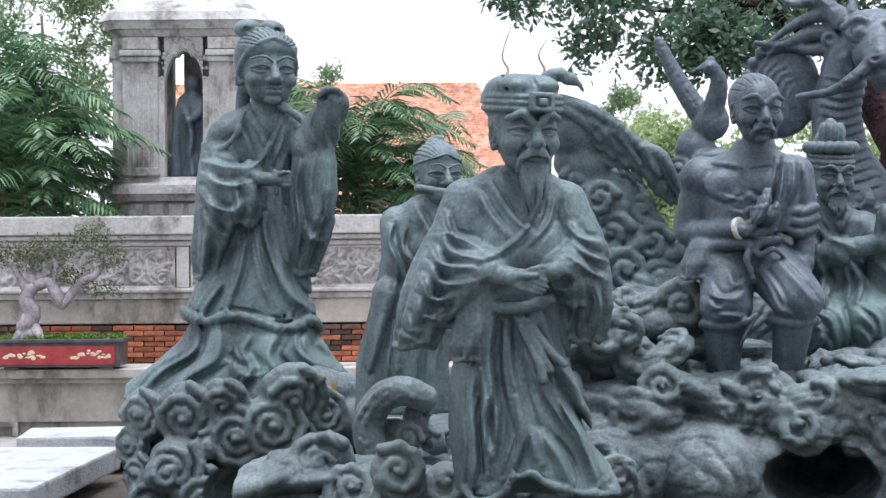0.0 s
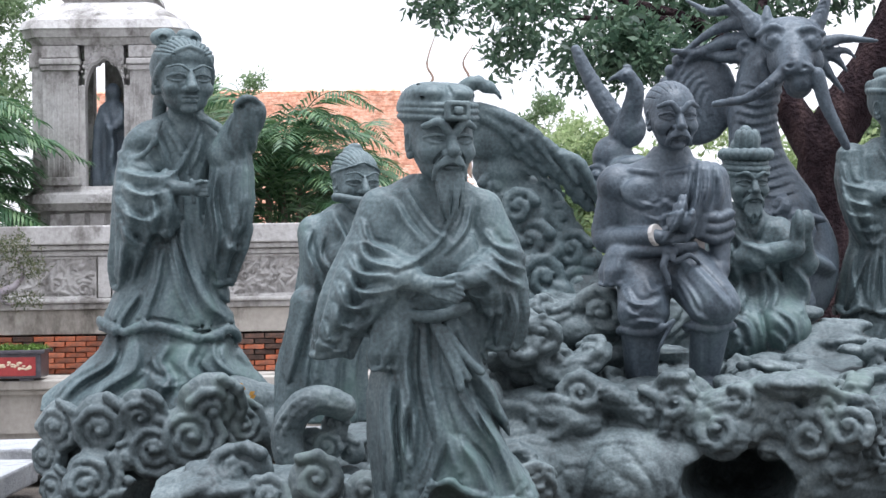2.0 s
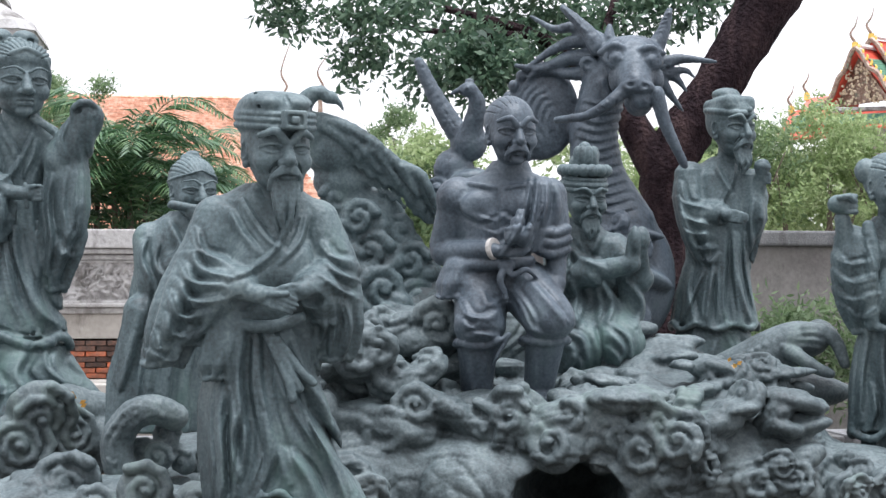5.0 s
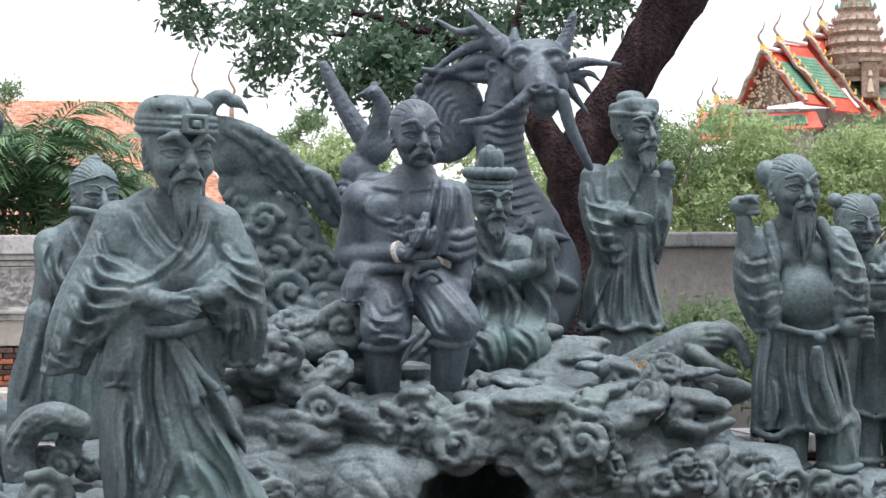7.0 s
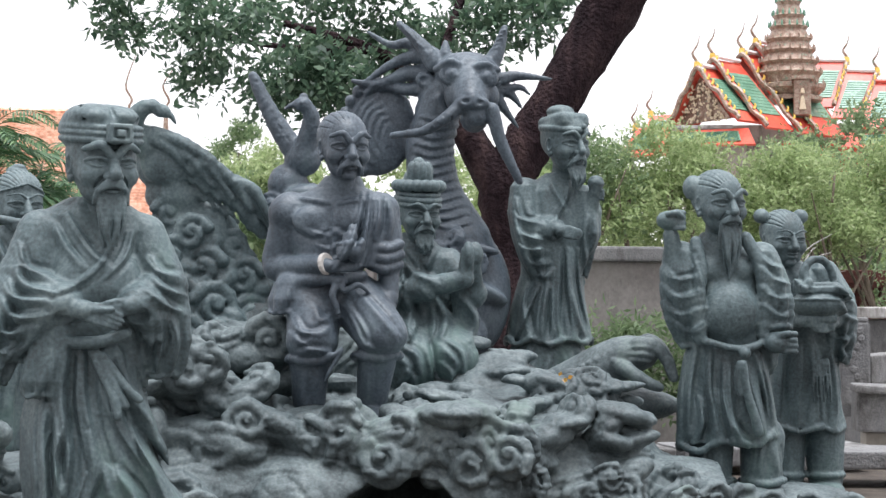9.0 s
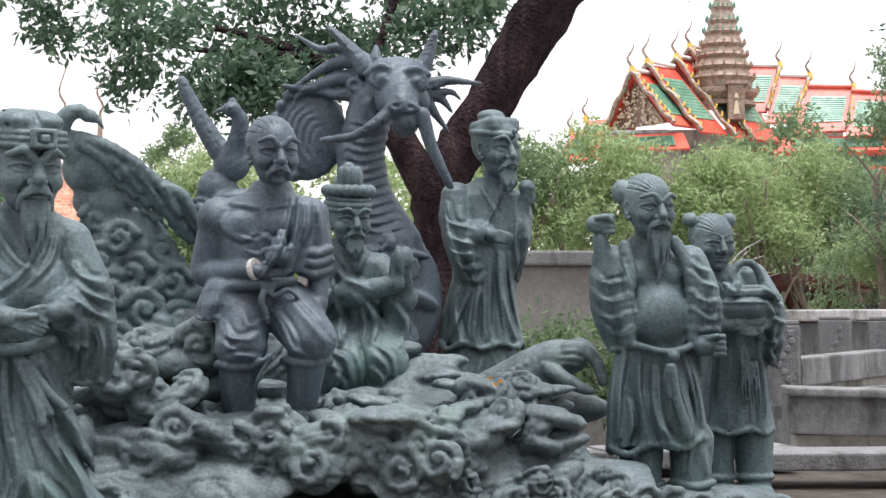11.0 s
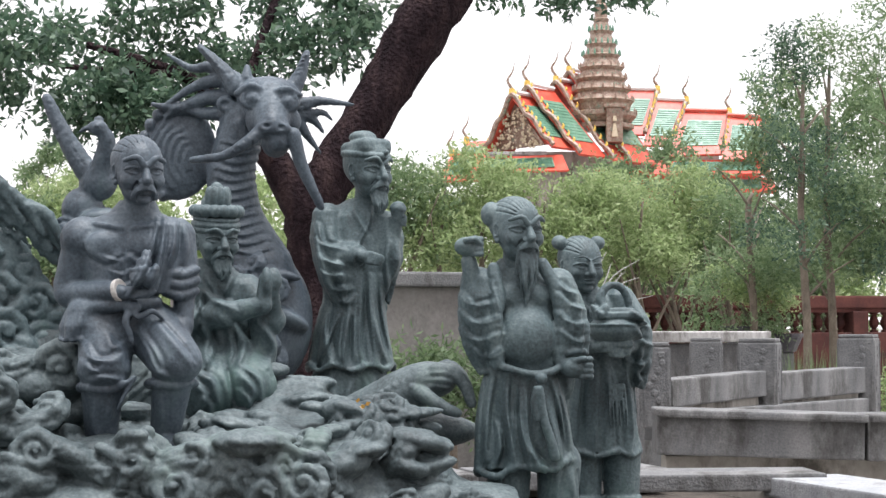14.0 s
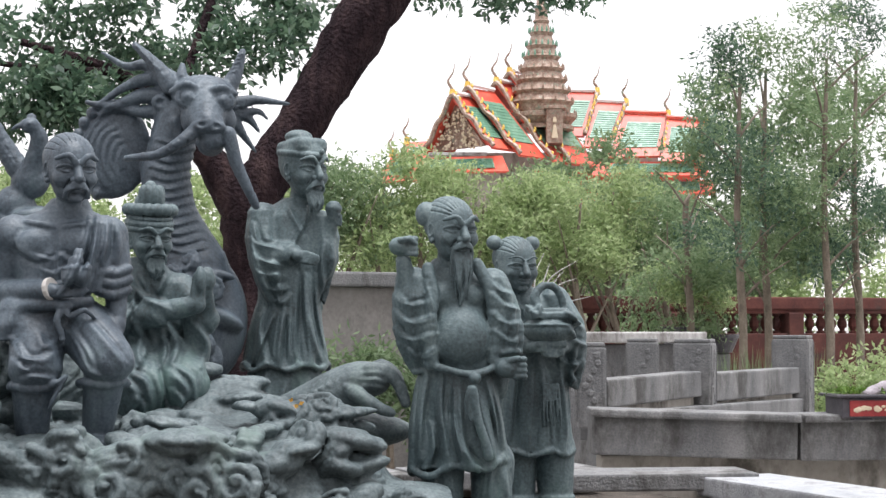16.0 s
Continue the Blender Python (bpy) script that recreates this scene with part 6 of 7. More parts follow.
# ---- bronze dragon, birds and cloud rock ----
def lumps(c, n, box_lo, box_hi, r0, r1, seed, front=0.0):
    """Cloud lumps and scrolls scattered through a block of space."""
    r = random.Random(seed)
    for i in range(n):
        p = [r.uniform(a, b) for a, b in zip(box_lo, box_hi)]
        q = r.uniform(r0, r1)
        if i % 2 == 0:
            q = 0.8 * q
            p[1] = min(p[1], c.front(p[0], p[2], p[1]) + 0.12 * q) if c.front(p[0], p[2], 999.0) < 900 else p[1]
            c.scroll(p, q, (r.uniform(-25, 15), r.uniform(-60, 60), r.uniform(-35, 35)), 4, r.uniform(1.2, 1.8), 0.2, r.choice((-1, 1)))
        else:
            c.blob(p, (q * r.uniform(1.0, 1.5), q * r.uniform(0.7, 1), q * r.uniform(0.32, 0.55)), 9, (r.uniform(-20, 20), r.uniform(-30, 30), 0))


c = Clay((780, 600), (585, -160, 20), (990, 160, 640), 3.0)
c.blob((826, -24, 128), (56, 46, 34), 10).limb((828, -50, 146), (832, -92, 188), 45, 29, 12).blob((834, -108, 194), (30, 18, 14), 5)
c.blob((802, -62, 176), (16, 20, 24), 10).blob((866, -62, 178), (16, 20, 24), 10)
for u, v in ((799, 141), (857, 146)):
    w = c.front(u, v, -80.0)
    c.blob((u, w + 3, v), (24, 12, 20), 3).blob((u, w - 5, v + 1), (14, 13, 13.5), 0.8)
    c.cord([(u + 18 * math.cos(a), w - 7, v + 1 + 15 * math.sin(a)) for a in np.linspace(0, 6.283, 15)], 3.4, 3.4, 1, steps=1)
    c.cord([(u + 8 * math.cos(a), w - 17, v + 1 + 8 * math.sin(a)) for a in np.linspace(0, 6.283, 11)], 1.6, 1.6, 0.6, cut=True, steps=1)
    c.cord([(u - 27, w + 4, v - 10), (u - 4, w - 12, v - 22), (u + 24, w + 2, v - 12)], 6, 5, 2)
c.cord([(826, -92, 150), (830, -104, 172), (834, -116, 186)], 7, 9, 5)
c.blob((822, -124, 192), (7, 7, 4.5), 1.5, cut=True).blob((848, -124, 194), (7, 7, 4.5), 1.5, cut=True)
c.cord([(800, -88, 202), (822, -114, 208), (848, -116, 209), (868, -88, 206)], 3.4, 3.4, 2, cut=True)
c.limb((838, -70, 216), (842, -96, 216), 25, 19, 6)
c.cord([(768, -20, 112), (745, -18, 80), (706, -15, 42)], 17, 6, 4).cord([(868, -20, 116), (882, -18, 88), (893, -15, 50)], 16, 6, 4).limb((788, -20, 98), (788, -18, 76), 12, 5, 4)
for k in range(8):
    t = k / 7
    c.blob((764 - 52 * t, -19, 106 - 58 * t), (18 - 9 * t, 18 - 9 * t, 3.2), 1.2, (0, 42, 0)).blob((870 + 20 * t, -19, 110 - 54 * t), (17 - 9 * t, 17 - 9 * t, 3.2), 1.2, (0, -20, 0))
c.blob((752, -14, 142), (17, 12, 15), 4, (0, 20, 0)).blob((750, -26, 143), (9, 7, 8), 2, cut=True)
# swept locks of the mane
for pts, r in (([(782, 0, 108), (735, 6, 98), (690, 12, 112), (640, 16, 146)], 17), ([(772, 5, 130), (720, 12, 128), (668, 16, 146), (622, 18, 140)], 18), ([(772, 4, 152), (722, 14, 156), (680, 18, 150), (640, 20, 160)], 15), ([(770, 0, 98), (725, 8, 74), (690, 10, 76), (648, 12, 52)], 14), ([(776, 8, 168), (745, 14, 190), (768, 4, 218)], 13), ([(776, -30, 178), (790, -34, 206), (806, -40, 214)], 10), ([(878, 0, 142), (915, 8, 132), (976, 12, 137)], 14), ([(880, 5, 152), (906, 12, 166), (924, 12, 188)], 12), ([(874, 5, 164), (894, 12, 192), (918, 12, 224)], 12), ([(880, 4, 158), (920, 10, 152), (940, 12, 166)], 9)):
    c.cord(pts, r, r * 0.22, 3)
    for o in (-0.55, 0.1):
        c.cord([(p[0] + 2, p[1] - r * 0.9, p[2] + r * o) for p in pts[:3]], 2.2, 1.2, 1.2, cut=True)
c.limb((782, 5, 170), (760, 15, 260), 40, 42, 10).limb((760, 15, 260), (766, 15, 340), 42, 48, 10).limb((766, 15, 340), (804, 10, 430), 48, 66, 14)
for k in range(13):
    t = k / 12
    u, v = 778 - 18 * math.sin(t * 2.6) + 26 * t * t, 215 + 190 * t
    c.fold([(u - 34, v - 3), (u, v + 5), (u + 40, v - 6)], 2.6, -4.5)
c.cord([(812, -104, 200), (786, -112, 222), (750, -105, 242), (697, -90, 248)], 12, 6, 3).cord([(868, -100, 205), (880, -95, 250), (898, -88, 290), (916, -80, 326)], 13, 7, 3)
for k in range(12):
    t = k / 11
    c.cord([(806 - 112 * t, -122, 202 + 46 * t), (808 - 112 * t, -116, 220 + 42 * t)], 1.8, 1.8, 1, cut=True)
    c.cord([(866 + 50 * t, -118 + 22 * t, 212 + 112 * t), (888 + 34 * t, -114 + 22 * t, 206 + 112 * t)], 1.8, 1.8, 1, cut=True)
# frilled fan behind the neck, ringed with ridges
c.blob((668, 34, 225), (66, 20, 84), 8, (0, 8, 0))
for k in range(6):
    q = 12 + 11 * k
    c.fold([(690 + q * math.cos(a) * 1.1, 240 + q * 1.5 * math.sin(a) + 4 * math.sin(4 * a + k)) for a in np.linspace(2.2, 4.4, 10)], 2.6, 3.0, 60.0)
for k in range(11):
    a = 2.0 + k * 0.3
    c.blob((668 + 63 * math.cos(a), 30, 225 + 82 * math.sin(a)), (11, 12, 12), 3)
c.blob((810, 20, 520), (95, 70, 125), 14)
lumps(c, 34, (745, -45, 420), (846, 30, 620), 26, 44, 61)
c.carve(0.8, 60, 1.2, 33).rough(0.5, 14, 15)
cast("dragon_statue", c.skin(), 0.002849, pose(2.004, 8.45, 1.414, 0, 0, -12.4), BRONZE_DARK, "dark bronze dragon with ringed horns, whiskers and mane", "statue", "bronze beasts")



# crane with lowered wing on a cloud column
c = Clay((800, 650), (640, -140, 140), (960, 150, 690), 3.2)
c.cord([(712, -62, 168), (694, -60, 162), (674, -54, 176), (666, -44, 202), (686, -32, 232)], 9, 22, 3)
c.blob((714, -62, 170), (17, 11, 12), 3, (0, 25, 0)).cord([(722, -62, 174), (732, -63, 180), (738, -63, 192)], 6, 1.8, 1.5)
c.blob((722, -10, 262), (56, 44, 46), 10, (0, 20, 0)).blob((735, 0, 310), (50, 44, 40), 10)
# drooping wing: a thick leading edge and three rows of feathers
for row, (dv, r, n) in enumerate(((0, 12, 5), (16, 10, 7), (34, 9, 8))):
    for k in range(n):
        t = k / (n - 1)
        a = (694 + 150 * t, -46 + 26 * row * 0.4, 214 + 74 * t + dv)
        b = (a[0] + 34, a[1] - 8 + 4 * row, a[2] + 20)
        c.cord([a, b, (a[0] + 74 - 14 * t, a[1] - 2, a[2] + 62 + 10 * t)], r, r * 0.45, 2, steps=3)
c.cord([(686, -44, 206), (740, -54, 218), (800, -52, 256), (850, -46, 304), (914, -32, 372)], 13, 8, 3)
c.cord([(700, -30, 232), (770, -40, 262), (838, -34, 322), (890, -24, 380)], 16, 9, 5)
for k in range(9):
    t = k / 8
    c.cord([(716 + 150 * t, -66 + 8 * t, 214 + 100 * t), (730 + 150 * t, -64 + 8 * t, 240 + 104 * t)], 1.7, 1.4, 1, cut=True)
c.blob((752, 30, 430), (62, 70, 190), 14).blob((800, 40, 560), (95, 90, 120), 14)
# the swelling cloud column below the wing
for q, r in (((790, 20, 385), (62, 60, 70)), ((815, 25, 450), (72, 60, 70)), ((850, 35, 500), (66, 55, 70)), ((845, 25, 580), (80, 60, 80)), ((780, 25, 540), (70, 55, 90))):
    c.blob(q, r, 10)
for k, (u, v, r) in enumerate(((726, 345, 30), (770, 380, 34), (735, 420, 38), (790, 440, 40), (838, 400, 30), (745, 490, 40), (806, 505, 42), (862, 455, 36), (872, 520, 38), (760, 560, 42), (830, 570, 44), (885, 590, 36), (735, 620, 38), (800, 630, 40))):
    c.scroll((u, c.front(u, v, -20.0) + 6, v), r, (0, 0, (-1) ** k * 12), 4, 1.5, 0.24, (-1) ** k)
    c.blob((u + r * 0.8, c.front(u, v, -20.0) + 22, v + r * 0.5), (r * 0.7, r * 0.6, r * 0.5), 6, (0, 30 * (-1) ** k, 0))
c.carve(2.6, 150, 1.4, 32, 1.4).rough(0.5, 16, 16)
cast("crane_statue", c.skin(), 0.002478, pose(0.768, 7.5, 1.224, 0, 0.3, -5.1), BRONZE, "dark bronze crane with a drooping wing on a cloud column", "statue", "bronze beasts")

# second bird with an upswept tail
c = Clay((535, 330), (425, -90, 140), (600, 90, 500), 3.0)
c.cord([(540, -40, 212), (552, -32, 230), (548, -20, 258), (534, -4, 296)], 10, 20, 4).blob((538, -42, 212), (17, 12, 13), 3).blob((536, -54, 210), 4, 0.8).limb((524, -44, 211), (505, -48, 221), 6, 2, 1.5).blob((540, -40, 196), (9, 3, 5), 2)
c.blob((530, 5, 306), (28, 26, 26), 8).blob((508, 10, 350), (36, 34, 40), 10)
c.blob((538, 0, 300), (30, 28, 34), 8).cord([(520, 5, 290), (490, 8, 244), (464, 10, 196), (446, 10, 156)], 20, 9, 5)
for o in (-6, 4):
    c.cord([(514 + o, -14, 282), (484 + o, -8, 236), (460 + o, -4, 190)], 1.8, 1.4, 1, cut=True)
lumps(c, 14, (480, -30, 340), (570, 40, 480), 22, 36, 12)
c.carve(1.2, 90, 1.3, 34).rough(0.5, 16, 17)
cast("bird_statue", c.skin(), 0.00249, pose(1.167, 7.45, 2.16, 0, 0, -12.4), BRONZE_DARK, "dark bronze bird with an upswept tail behind the bowl bearer", "statue", "bronze beasts")

# cloud base under the woman
c = Clay((450, 760), (170, -190, 600), (720, 150, 960), 3.2)
c.blob((430, 20, 790), (185, 110, 130), 14).blob((420, 30, 860), (180, 110, 130), 14)
for p, r, t in (((345, -80, 728), 52, (10, 0, -8)), ((268, -55, 728), 40, (5, 0, -30)), ((246, -40, 780), 34, (0, 0, -40)), ((330, -100, 815), 46, (0, 30, -10)), ((262, -70, 830), 30, (0, 0, -30)), ((430, -100, 765), 46, (0, 0, 5)), ((490, -95, 745), 50, (0, 40, 10)), ((525, -85, 690), 52, (25, 0, 15)), ((570, -60, 730), 40, (0, 0, 30)), ((410, -95, 705), 40, (20, 0, 0)), ((290, -90, 880), 46, (0, 0, -15)), ((380, -105, 870), 50, (0, 0, 0))):
    c.scroll(p, r * 1.2, t, 5, 2.3, 0.13)
c.limb((560, -20, 690), (640, 10, 700), 44, 30, 12).blob((610, -10, 740), (50, 50, 44), 10)
c.blob((425, -150, 860), (48, 90, 50), 6, cut=True).blob((600, -130, 800), (60, 80, 34), 6, cut=True)
lumps(c, 10, (250, -60, 700), (600, 20, 900), 34, 54, 21)
c.carve(2.6, 150, 1.4, 31).rough(0.6, 16, 18)
cast("cloud_rock", c.skin(), 0.002271, pose(-0.764, 6.9, 0.963, 0, 0.4, 0), ROCK, "green-grey bronze cloud scrolls under the standing woman", "sculpted rock", "cloud rocks")

# scaled tail that curls up beside the capped man
c = Clay((700, 760), (590, -90, 640), (800, 90, 900), 2.6)
c.cord([(752, -40, 690), (720, -55, 676), (684, -58, 684), (656, -50, 726), (662, -48, 776), (700, -40, 822), (760, -20, 850)], 24, 30, 4)
for k, p in enumerate(spline([(740, 0, 684), (700, 0, 676), (668, 0, 700), (650, 0, 740), (664, 0, 785), (700, 0, 820)], 9)):
    for s in (-11, 0, 11):
        c.blob((p[0] + s, c.front(p[0] + s, p[2] + 0.5 * s, -60.0) + 3, p[2] + 0.5 * s), (6.5, 5, 6.5), 0.8)
lumps(c, 10, (690, -40, 720), (780, 20, 820), 22, 38, 30)
c.carve(1.0, 90, 1.2, 35).rough(0.5, 16, 19)
cast("dragon_tail", c.skin(), 0.00207, pose(-0.18, 6.28, 0.99, 0, 0.4, 0), ROCK, "scaly bronze dragon tail curling out of the clouds", "statue", "bronze beasts")

# low scrolls between the woman and the capped man
c = Clay((650, 880), (420, -190, 740), (900, 160, 1010), 3.2)
c.blob((560, 40, 930), (150, 110, 100), 14).blob((720, 40, 930), (170, 110, 105), 14).blob((640, 60, 900), (120, 90, 90), 14)
lumps(c, 30, (450, -40, 810), (860, 40, 960), 40, 66, 71)
c.carve(2.6, 160, 1.4, 36).rough(0.6, 16, 37)
cast("cloud_rock", c.skin(), 0.001974, pose(-0.271, 6.0, 0.8025, 0, 0.4, 0), ROCK, "low grey-green bronze cloud scrolls in the basin", "sculpted rock", "cloud rocks")

# main rock
c = Clay((620, 800), (-60, -215, 500), (1290, 560, 990), 3.3)
for p, r in (((120, 140, 930), (260, 260, 170)), ((330, 150, 900), (240, 300, 200)), ((560, 180, 900), (260, 340, 170)), ((800, 200, 880), (260, 330, 180)), ((1000, 220, 880), (200, 280, 190)), ((1200, 160, 930), (200, 200, 110)), ((640, 330, 800), (330, 180, 110)), ((870, 330, 740), (150, 140, 100)), ((400, 220, 690), (110, 120, 120)), ((450, 420, 640), (220, 120, 150))):
    c.blob(p, r, 30)
c.blob((715, -130, 892), (96, 260, 62), 10, cut=True).blob((1185, -60, 860), (46, 120, 80), 10, cut=True)
lumps(c, 26, (150, -60, 690), (460, 60, 900), 44, 76, 41)
lumps(c, 26, (330, -60, 752), (760, 20, 810), 40, 70, 42)
lumps(c, 24, (850, -40, 775), (1110, 60, 870), 36, 58, 43)
lumps(c, 16, (280, 60, 600), (520, 160, 700), 46, 74, 44)
lumps(c, 16, (1180, 40, 850), (1280, 120, 900), 30, 50, 45)
r = random.Random(77)
for k in range(110):
    u, w = r.uniform(260, 1130), r.uniform(-40, 330)
    v, q = c.top(u, w), r.uniform(28, 50)
    if v is None or v < 600:
        continue
    if k % 3:
        c.blob((u, w, v + 4), (q * r.uniform(0.9, 1.5), q * r.uniform(0.6, 1.0), q * r.uniform(0.25, 0.45)), 9, (r.uniform(-16, 10), r.uniform(-14, 14), 0))
    else:
        c.scroll((u, w, v + 6), q, (-r.uniform(50, 75), r.uniform(-60, 60), r.uniform(-30, 30)), 3, r.uniform(1.2, 1.7), 0.2, r.choice((-1, 1)))
for u, w, v, r in ((808, -95, 724, 74), (800, -110, 735, 44), (800, -120, 726, 22)):
    c.blob((u, w, v), (r, r * 0.8, 18), 4)
for p, r in (((830, -115, 812), 44), ((905, -95, 790), 46), ((795, -110, 790), 34), ((880, -100, 850), 40), ((770, -90, 830), 30), ((860, -105, 768), 40)):
    c.scroll(p, r, (0, r * 2, 5), 4)
c.blob((828, -150, 824), (15, 26, 15), 4, cut=True)
c.cord([(600, -40, 800), (680, -75, 778), (760, -80, 760), (830, -70, 740)], 44, 40, 8)
c.carve(4.5, 300, 1.7, 20, 0.55).carve(2.6, 130, 1.1, 24, 0.6).rough(0.8, 13, 22)
cast("cloud_rock", c.skin(), 0.002196, pose(1.24, 6.6, 1.018, 0, 0, -12.4), ROCK, "grey-green bronze rock of cloud scrolls under the figures", "sculpted rock", "cloud rocks")

# low rocks under the old man and the child
c = Clay((1290, 860), (1120, -170, 800), (1560, 190, 950), 3.4)
c.blob((1285, 0, 896), (130, 95, 38), 10).blob((1420, 60, 902), (120, 100, 40), 10).blob((1350, 40, 915), (150, 110, 34), 10)
lumps(c, 22, (1170, -60, 880), (1510, 40, 920), 30, 52, 81)
c.carve(2.2, 150, 1.4, 38).rough(0.6, 16, 39)
cast("cloud_rock", c.skin(), 0.002357, pose(2.863, 6.75, 0.834, 0, 0, -12.4), ROCK, "low grey-green bronze rocks under the old man and child", "sculpted rock", "cloud rocks")

# clawed forearm laid over the rock
c = Clay((1080, 660), (930, -120, 570), (1210, 110, 760), 2.6)
c.cord([(950, 16, 720), (1005, -6, 690), (1050, -20, 662), (1086, -28, 642)], 44, 36, 10).blob((1104, -30, 634), (46, 44, 32), 8).blob((1122, -34, 632), (30, 46, 24), 6)
for k in range(4):
    w = -66 + k * 24
    c.cord([(1112, w + 4, 618 + k * 2), (1140, w, 622 - 3 * k), (1160, w - 2, 640 - 5 * k), (1172, w - 2, 672 - 9 * k)], 14, 9, 3)
    c.blob((1138, w, 617 - 3 * k), (11, 10, 9), 3)
c.cord([(1080, -58, 650), (1100, -80, 664), (1126, -86, 680), (1146, -84, 688)], 14, 8, 3)
for k in range(3):
    c.fold([(1096, 622 + 10 * k), (1120, 620 + 12 * k), (1136, 624 + 12 * k)], 3, 2.5, 40.0)
for k in range(40):
    u = 960 + (k % 10) * 12 + 5 * (k // 10 % 2)
    v = 700 - (k % 10) * 6 + (k // 10) * 13 - 14
    c.blob((u, c.front(u, v, -30.0) + 3, v), (7, 5, 6.5), 1.2)
c.blob((1070, 40, 725), (130, 60, 34), 12)
c.rough(0.5, 18, 23)
cast("dragon_claw", c.skin(), 0.00248, pose(2.455, 7.02, 1.315, 0, 0, -12.4), ROCK, "bronze dragon forearm and claws resting on the rock", "statue", "bronze beasts")

# ---- shrine, temple and roofs behind ----
def prism(bm, plan, z0, z1, k0=1.0, k1=1.0, c=(0, 0)):
    a = [bm.verts.new((c[0] + x * k0, c[1] + y * k0, z0)) for x, y in plan]
    b = [bm.verts.new((c[0] + x * k1, c[1] + y * k1, z1)) for x, y in plan]
    n = len(plan)
    for i in range(n):
        bm.faces.new((a[i], a[(i + 1) % n], b[(i + 1) % n], b[i]))
    bm.faces.new(a[::-1])
    bm.faces.new(b)
    return bm


OCT = [(-0.7, -0.84), (0.7, -0.84), (0.84, -0.7), (0.84, 0.7), (0.7, 0.84), (-0.7, 0.84), (-0.84, 0.7), (-0.84, -0.7)]
shrine = thing("stone_shrine", pose(-3.01, 20.8, 0), "weathered limestone shrine tower with an arched niche", "shrine")
part("plinth", prism(prism(prism(prism(bmesh.new(), OCT, 0, 2.2, 0.98, 0.95), OCT, 2.2, 2.42, 0.93, 0.93), OCT, 2.42, 2.5, 1.05, 1.13), OCT, 2.5, 2.6, 1.16, 1.14), STONE, shrine)
part("plinth_moulding", prism(prism(bmesh.new(), OCT, 2.6, 2.66, 1.1, 1.02), OCT, 2.66, 2.7, 1.02, 1.0), STONE, shrine)
for k in range(6):
    part("plinth_panel", boxes(((-0.56 + 0.23 * k, -0.8, 2.31), (0.17, 0.06, 0.16), 0.012)), STONE, shrine)
# front with the niche opening: piers, lintel and a lobed arch
FY = -0.84
for x, w in ((-0.5, 0.4), (0.5, 0.4)):
    bm = boxes(((x, FY + 0.12, 3.33), (w, 0.26, 1.26)), ((x, FY + 0.09, 3.87), (w + 0.04, 0.3, 0.05), 0.01), ((x, FY + 0.08, 3.93), (w + 0.07, 0.33, 0.06), 0.015), ((x, FY + 0.1, 4.03), (w + 0.02, 0.3, 0.12), 0.01), ((x, FY + 0.08, 2.75), (w + 0.06, 0.32, 0.08), 0.012))
    pil = part("pilaster", bm, STONE, shrine)
    for k in range(6):
        part("flute", boxes(((x - 0.15 + 0.06 * k, FY - 0.016, 3.3), (0.022, 0.016, 1.0), 0.005)), STONE, pil)
for x in (-0.262, 0.262):
    part("niche_jamb", boxes(((x, FY + 0.12, 3.2), (0.08, 0.2, 1.0), 0.01)), STONE, shrine)
bm = bmesh.new()
top, n = 4.14, 24
arch = []
for k in range(n + 1):
    t = k / n
    x = -0.225 + 0.45 * t
    z = 3.66 + 0.27 * math.sin(math.pi * t) ** 0.6 + 0.035 * abs(math.sin(math.pi * 3.0 * t))
    arch.append((x, z))
for y in (FY + 0.03, FY + 0.22):
    for (x0, za), (x1, zb) in zip(arch, arch[1:]):
        bm.faces.new([bm.verts.new(p) for p in ((x0, y, za), (x1, y, zb), (x1, y, top), (x0, y, top))])
for (x0, za), (x1, zb) in zip(arch, arch[1:]):
    bm.faces.new([bm.verts.new(p) for p in ((x0, FY + 0.03, za), (x0, FY + 0.22, za), (x1, FY + 0.22, zb), (x1, FY + 0.03, zb))])
part("niche_arch", bm, STONE, shrine)
bm = bmesh.new()
for k in range(n + 1):
    x, z = arch[k]
    bmesh.ops.create_icosphere(bm, subdivisions=1, radius=0.02, matrix=Matrix.Translation((x * 1.1, FY + 0.02, z + 0.03)))
for k in range(40):
    rr = random.Random(k)
    t = rr.random()
    bmesh.ops.create_icosphere(bm, subdivisions=1, radius=rr.uniform(0.012, 0.028), matrix=Matrix.Translation((-0.3 + 0.6 * t, FY + 0.025, 3.74 + 0.3 * math.sin(math.pi * t) + rr.uniform(0, 0.08))))
tagged(part("arch_carving", bm, STONE, shrine), kind="stuff")
part("chamfer_pier", boxes(((-0.76, FY + 0.2, 3.4), (0.16, 0.3, 1.4), 0.02), ((-0.77, FY + 0.2, 3.95), (0.2, 0.34, 0.14), 0.02)), STONE, shrine)
part("chamfer_pier", boxes(((0.76, FY + 0.2, 3.4), (0.16, 0.3, 1.4), 0.02), ((0.77, FY + 0.2, 3.95), (0.2, 0.34, 0.14), 0.02)), STONE, shrine)
part("back_pier", boxes(((-0.55, 0.7, 3.4), (0.4, 0.3, 1.4)), ((0.3, 0.7, 3.4), (1.0, 0.3, 1.4)), ((0.8, 0.1, 3.4), (0.1, 1.2, 1.4))), STONE, shrine)
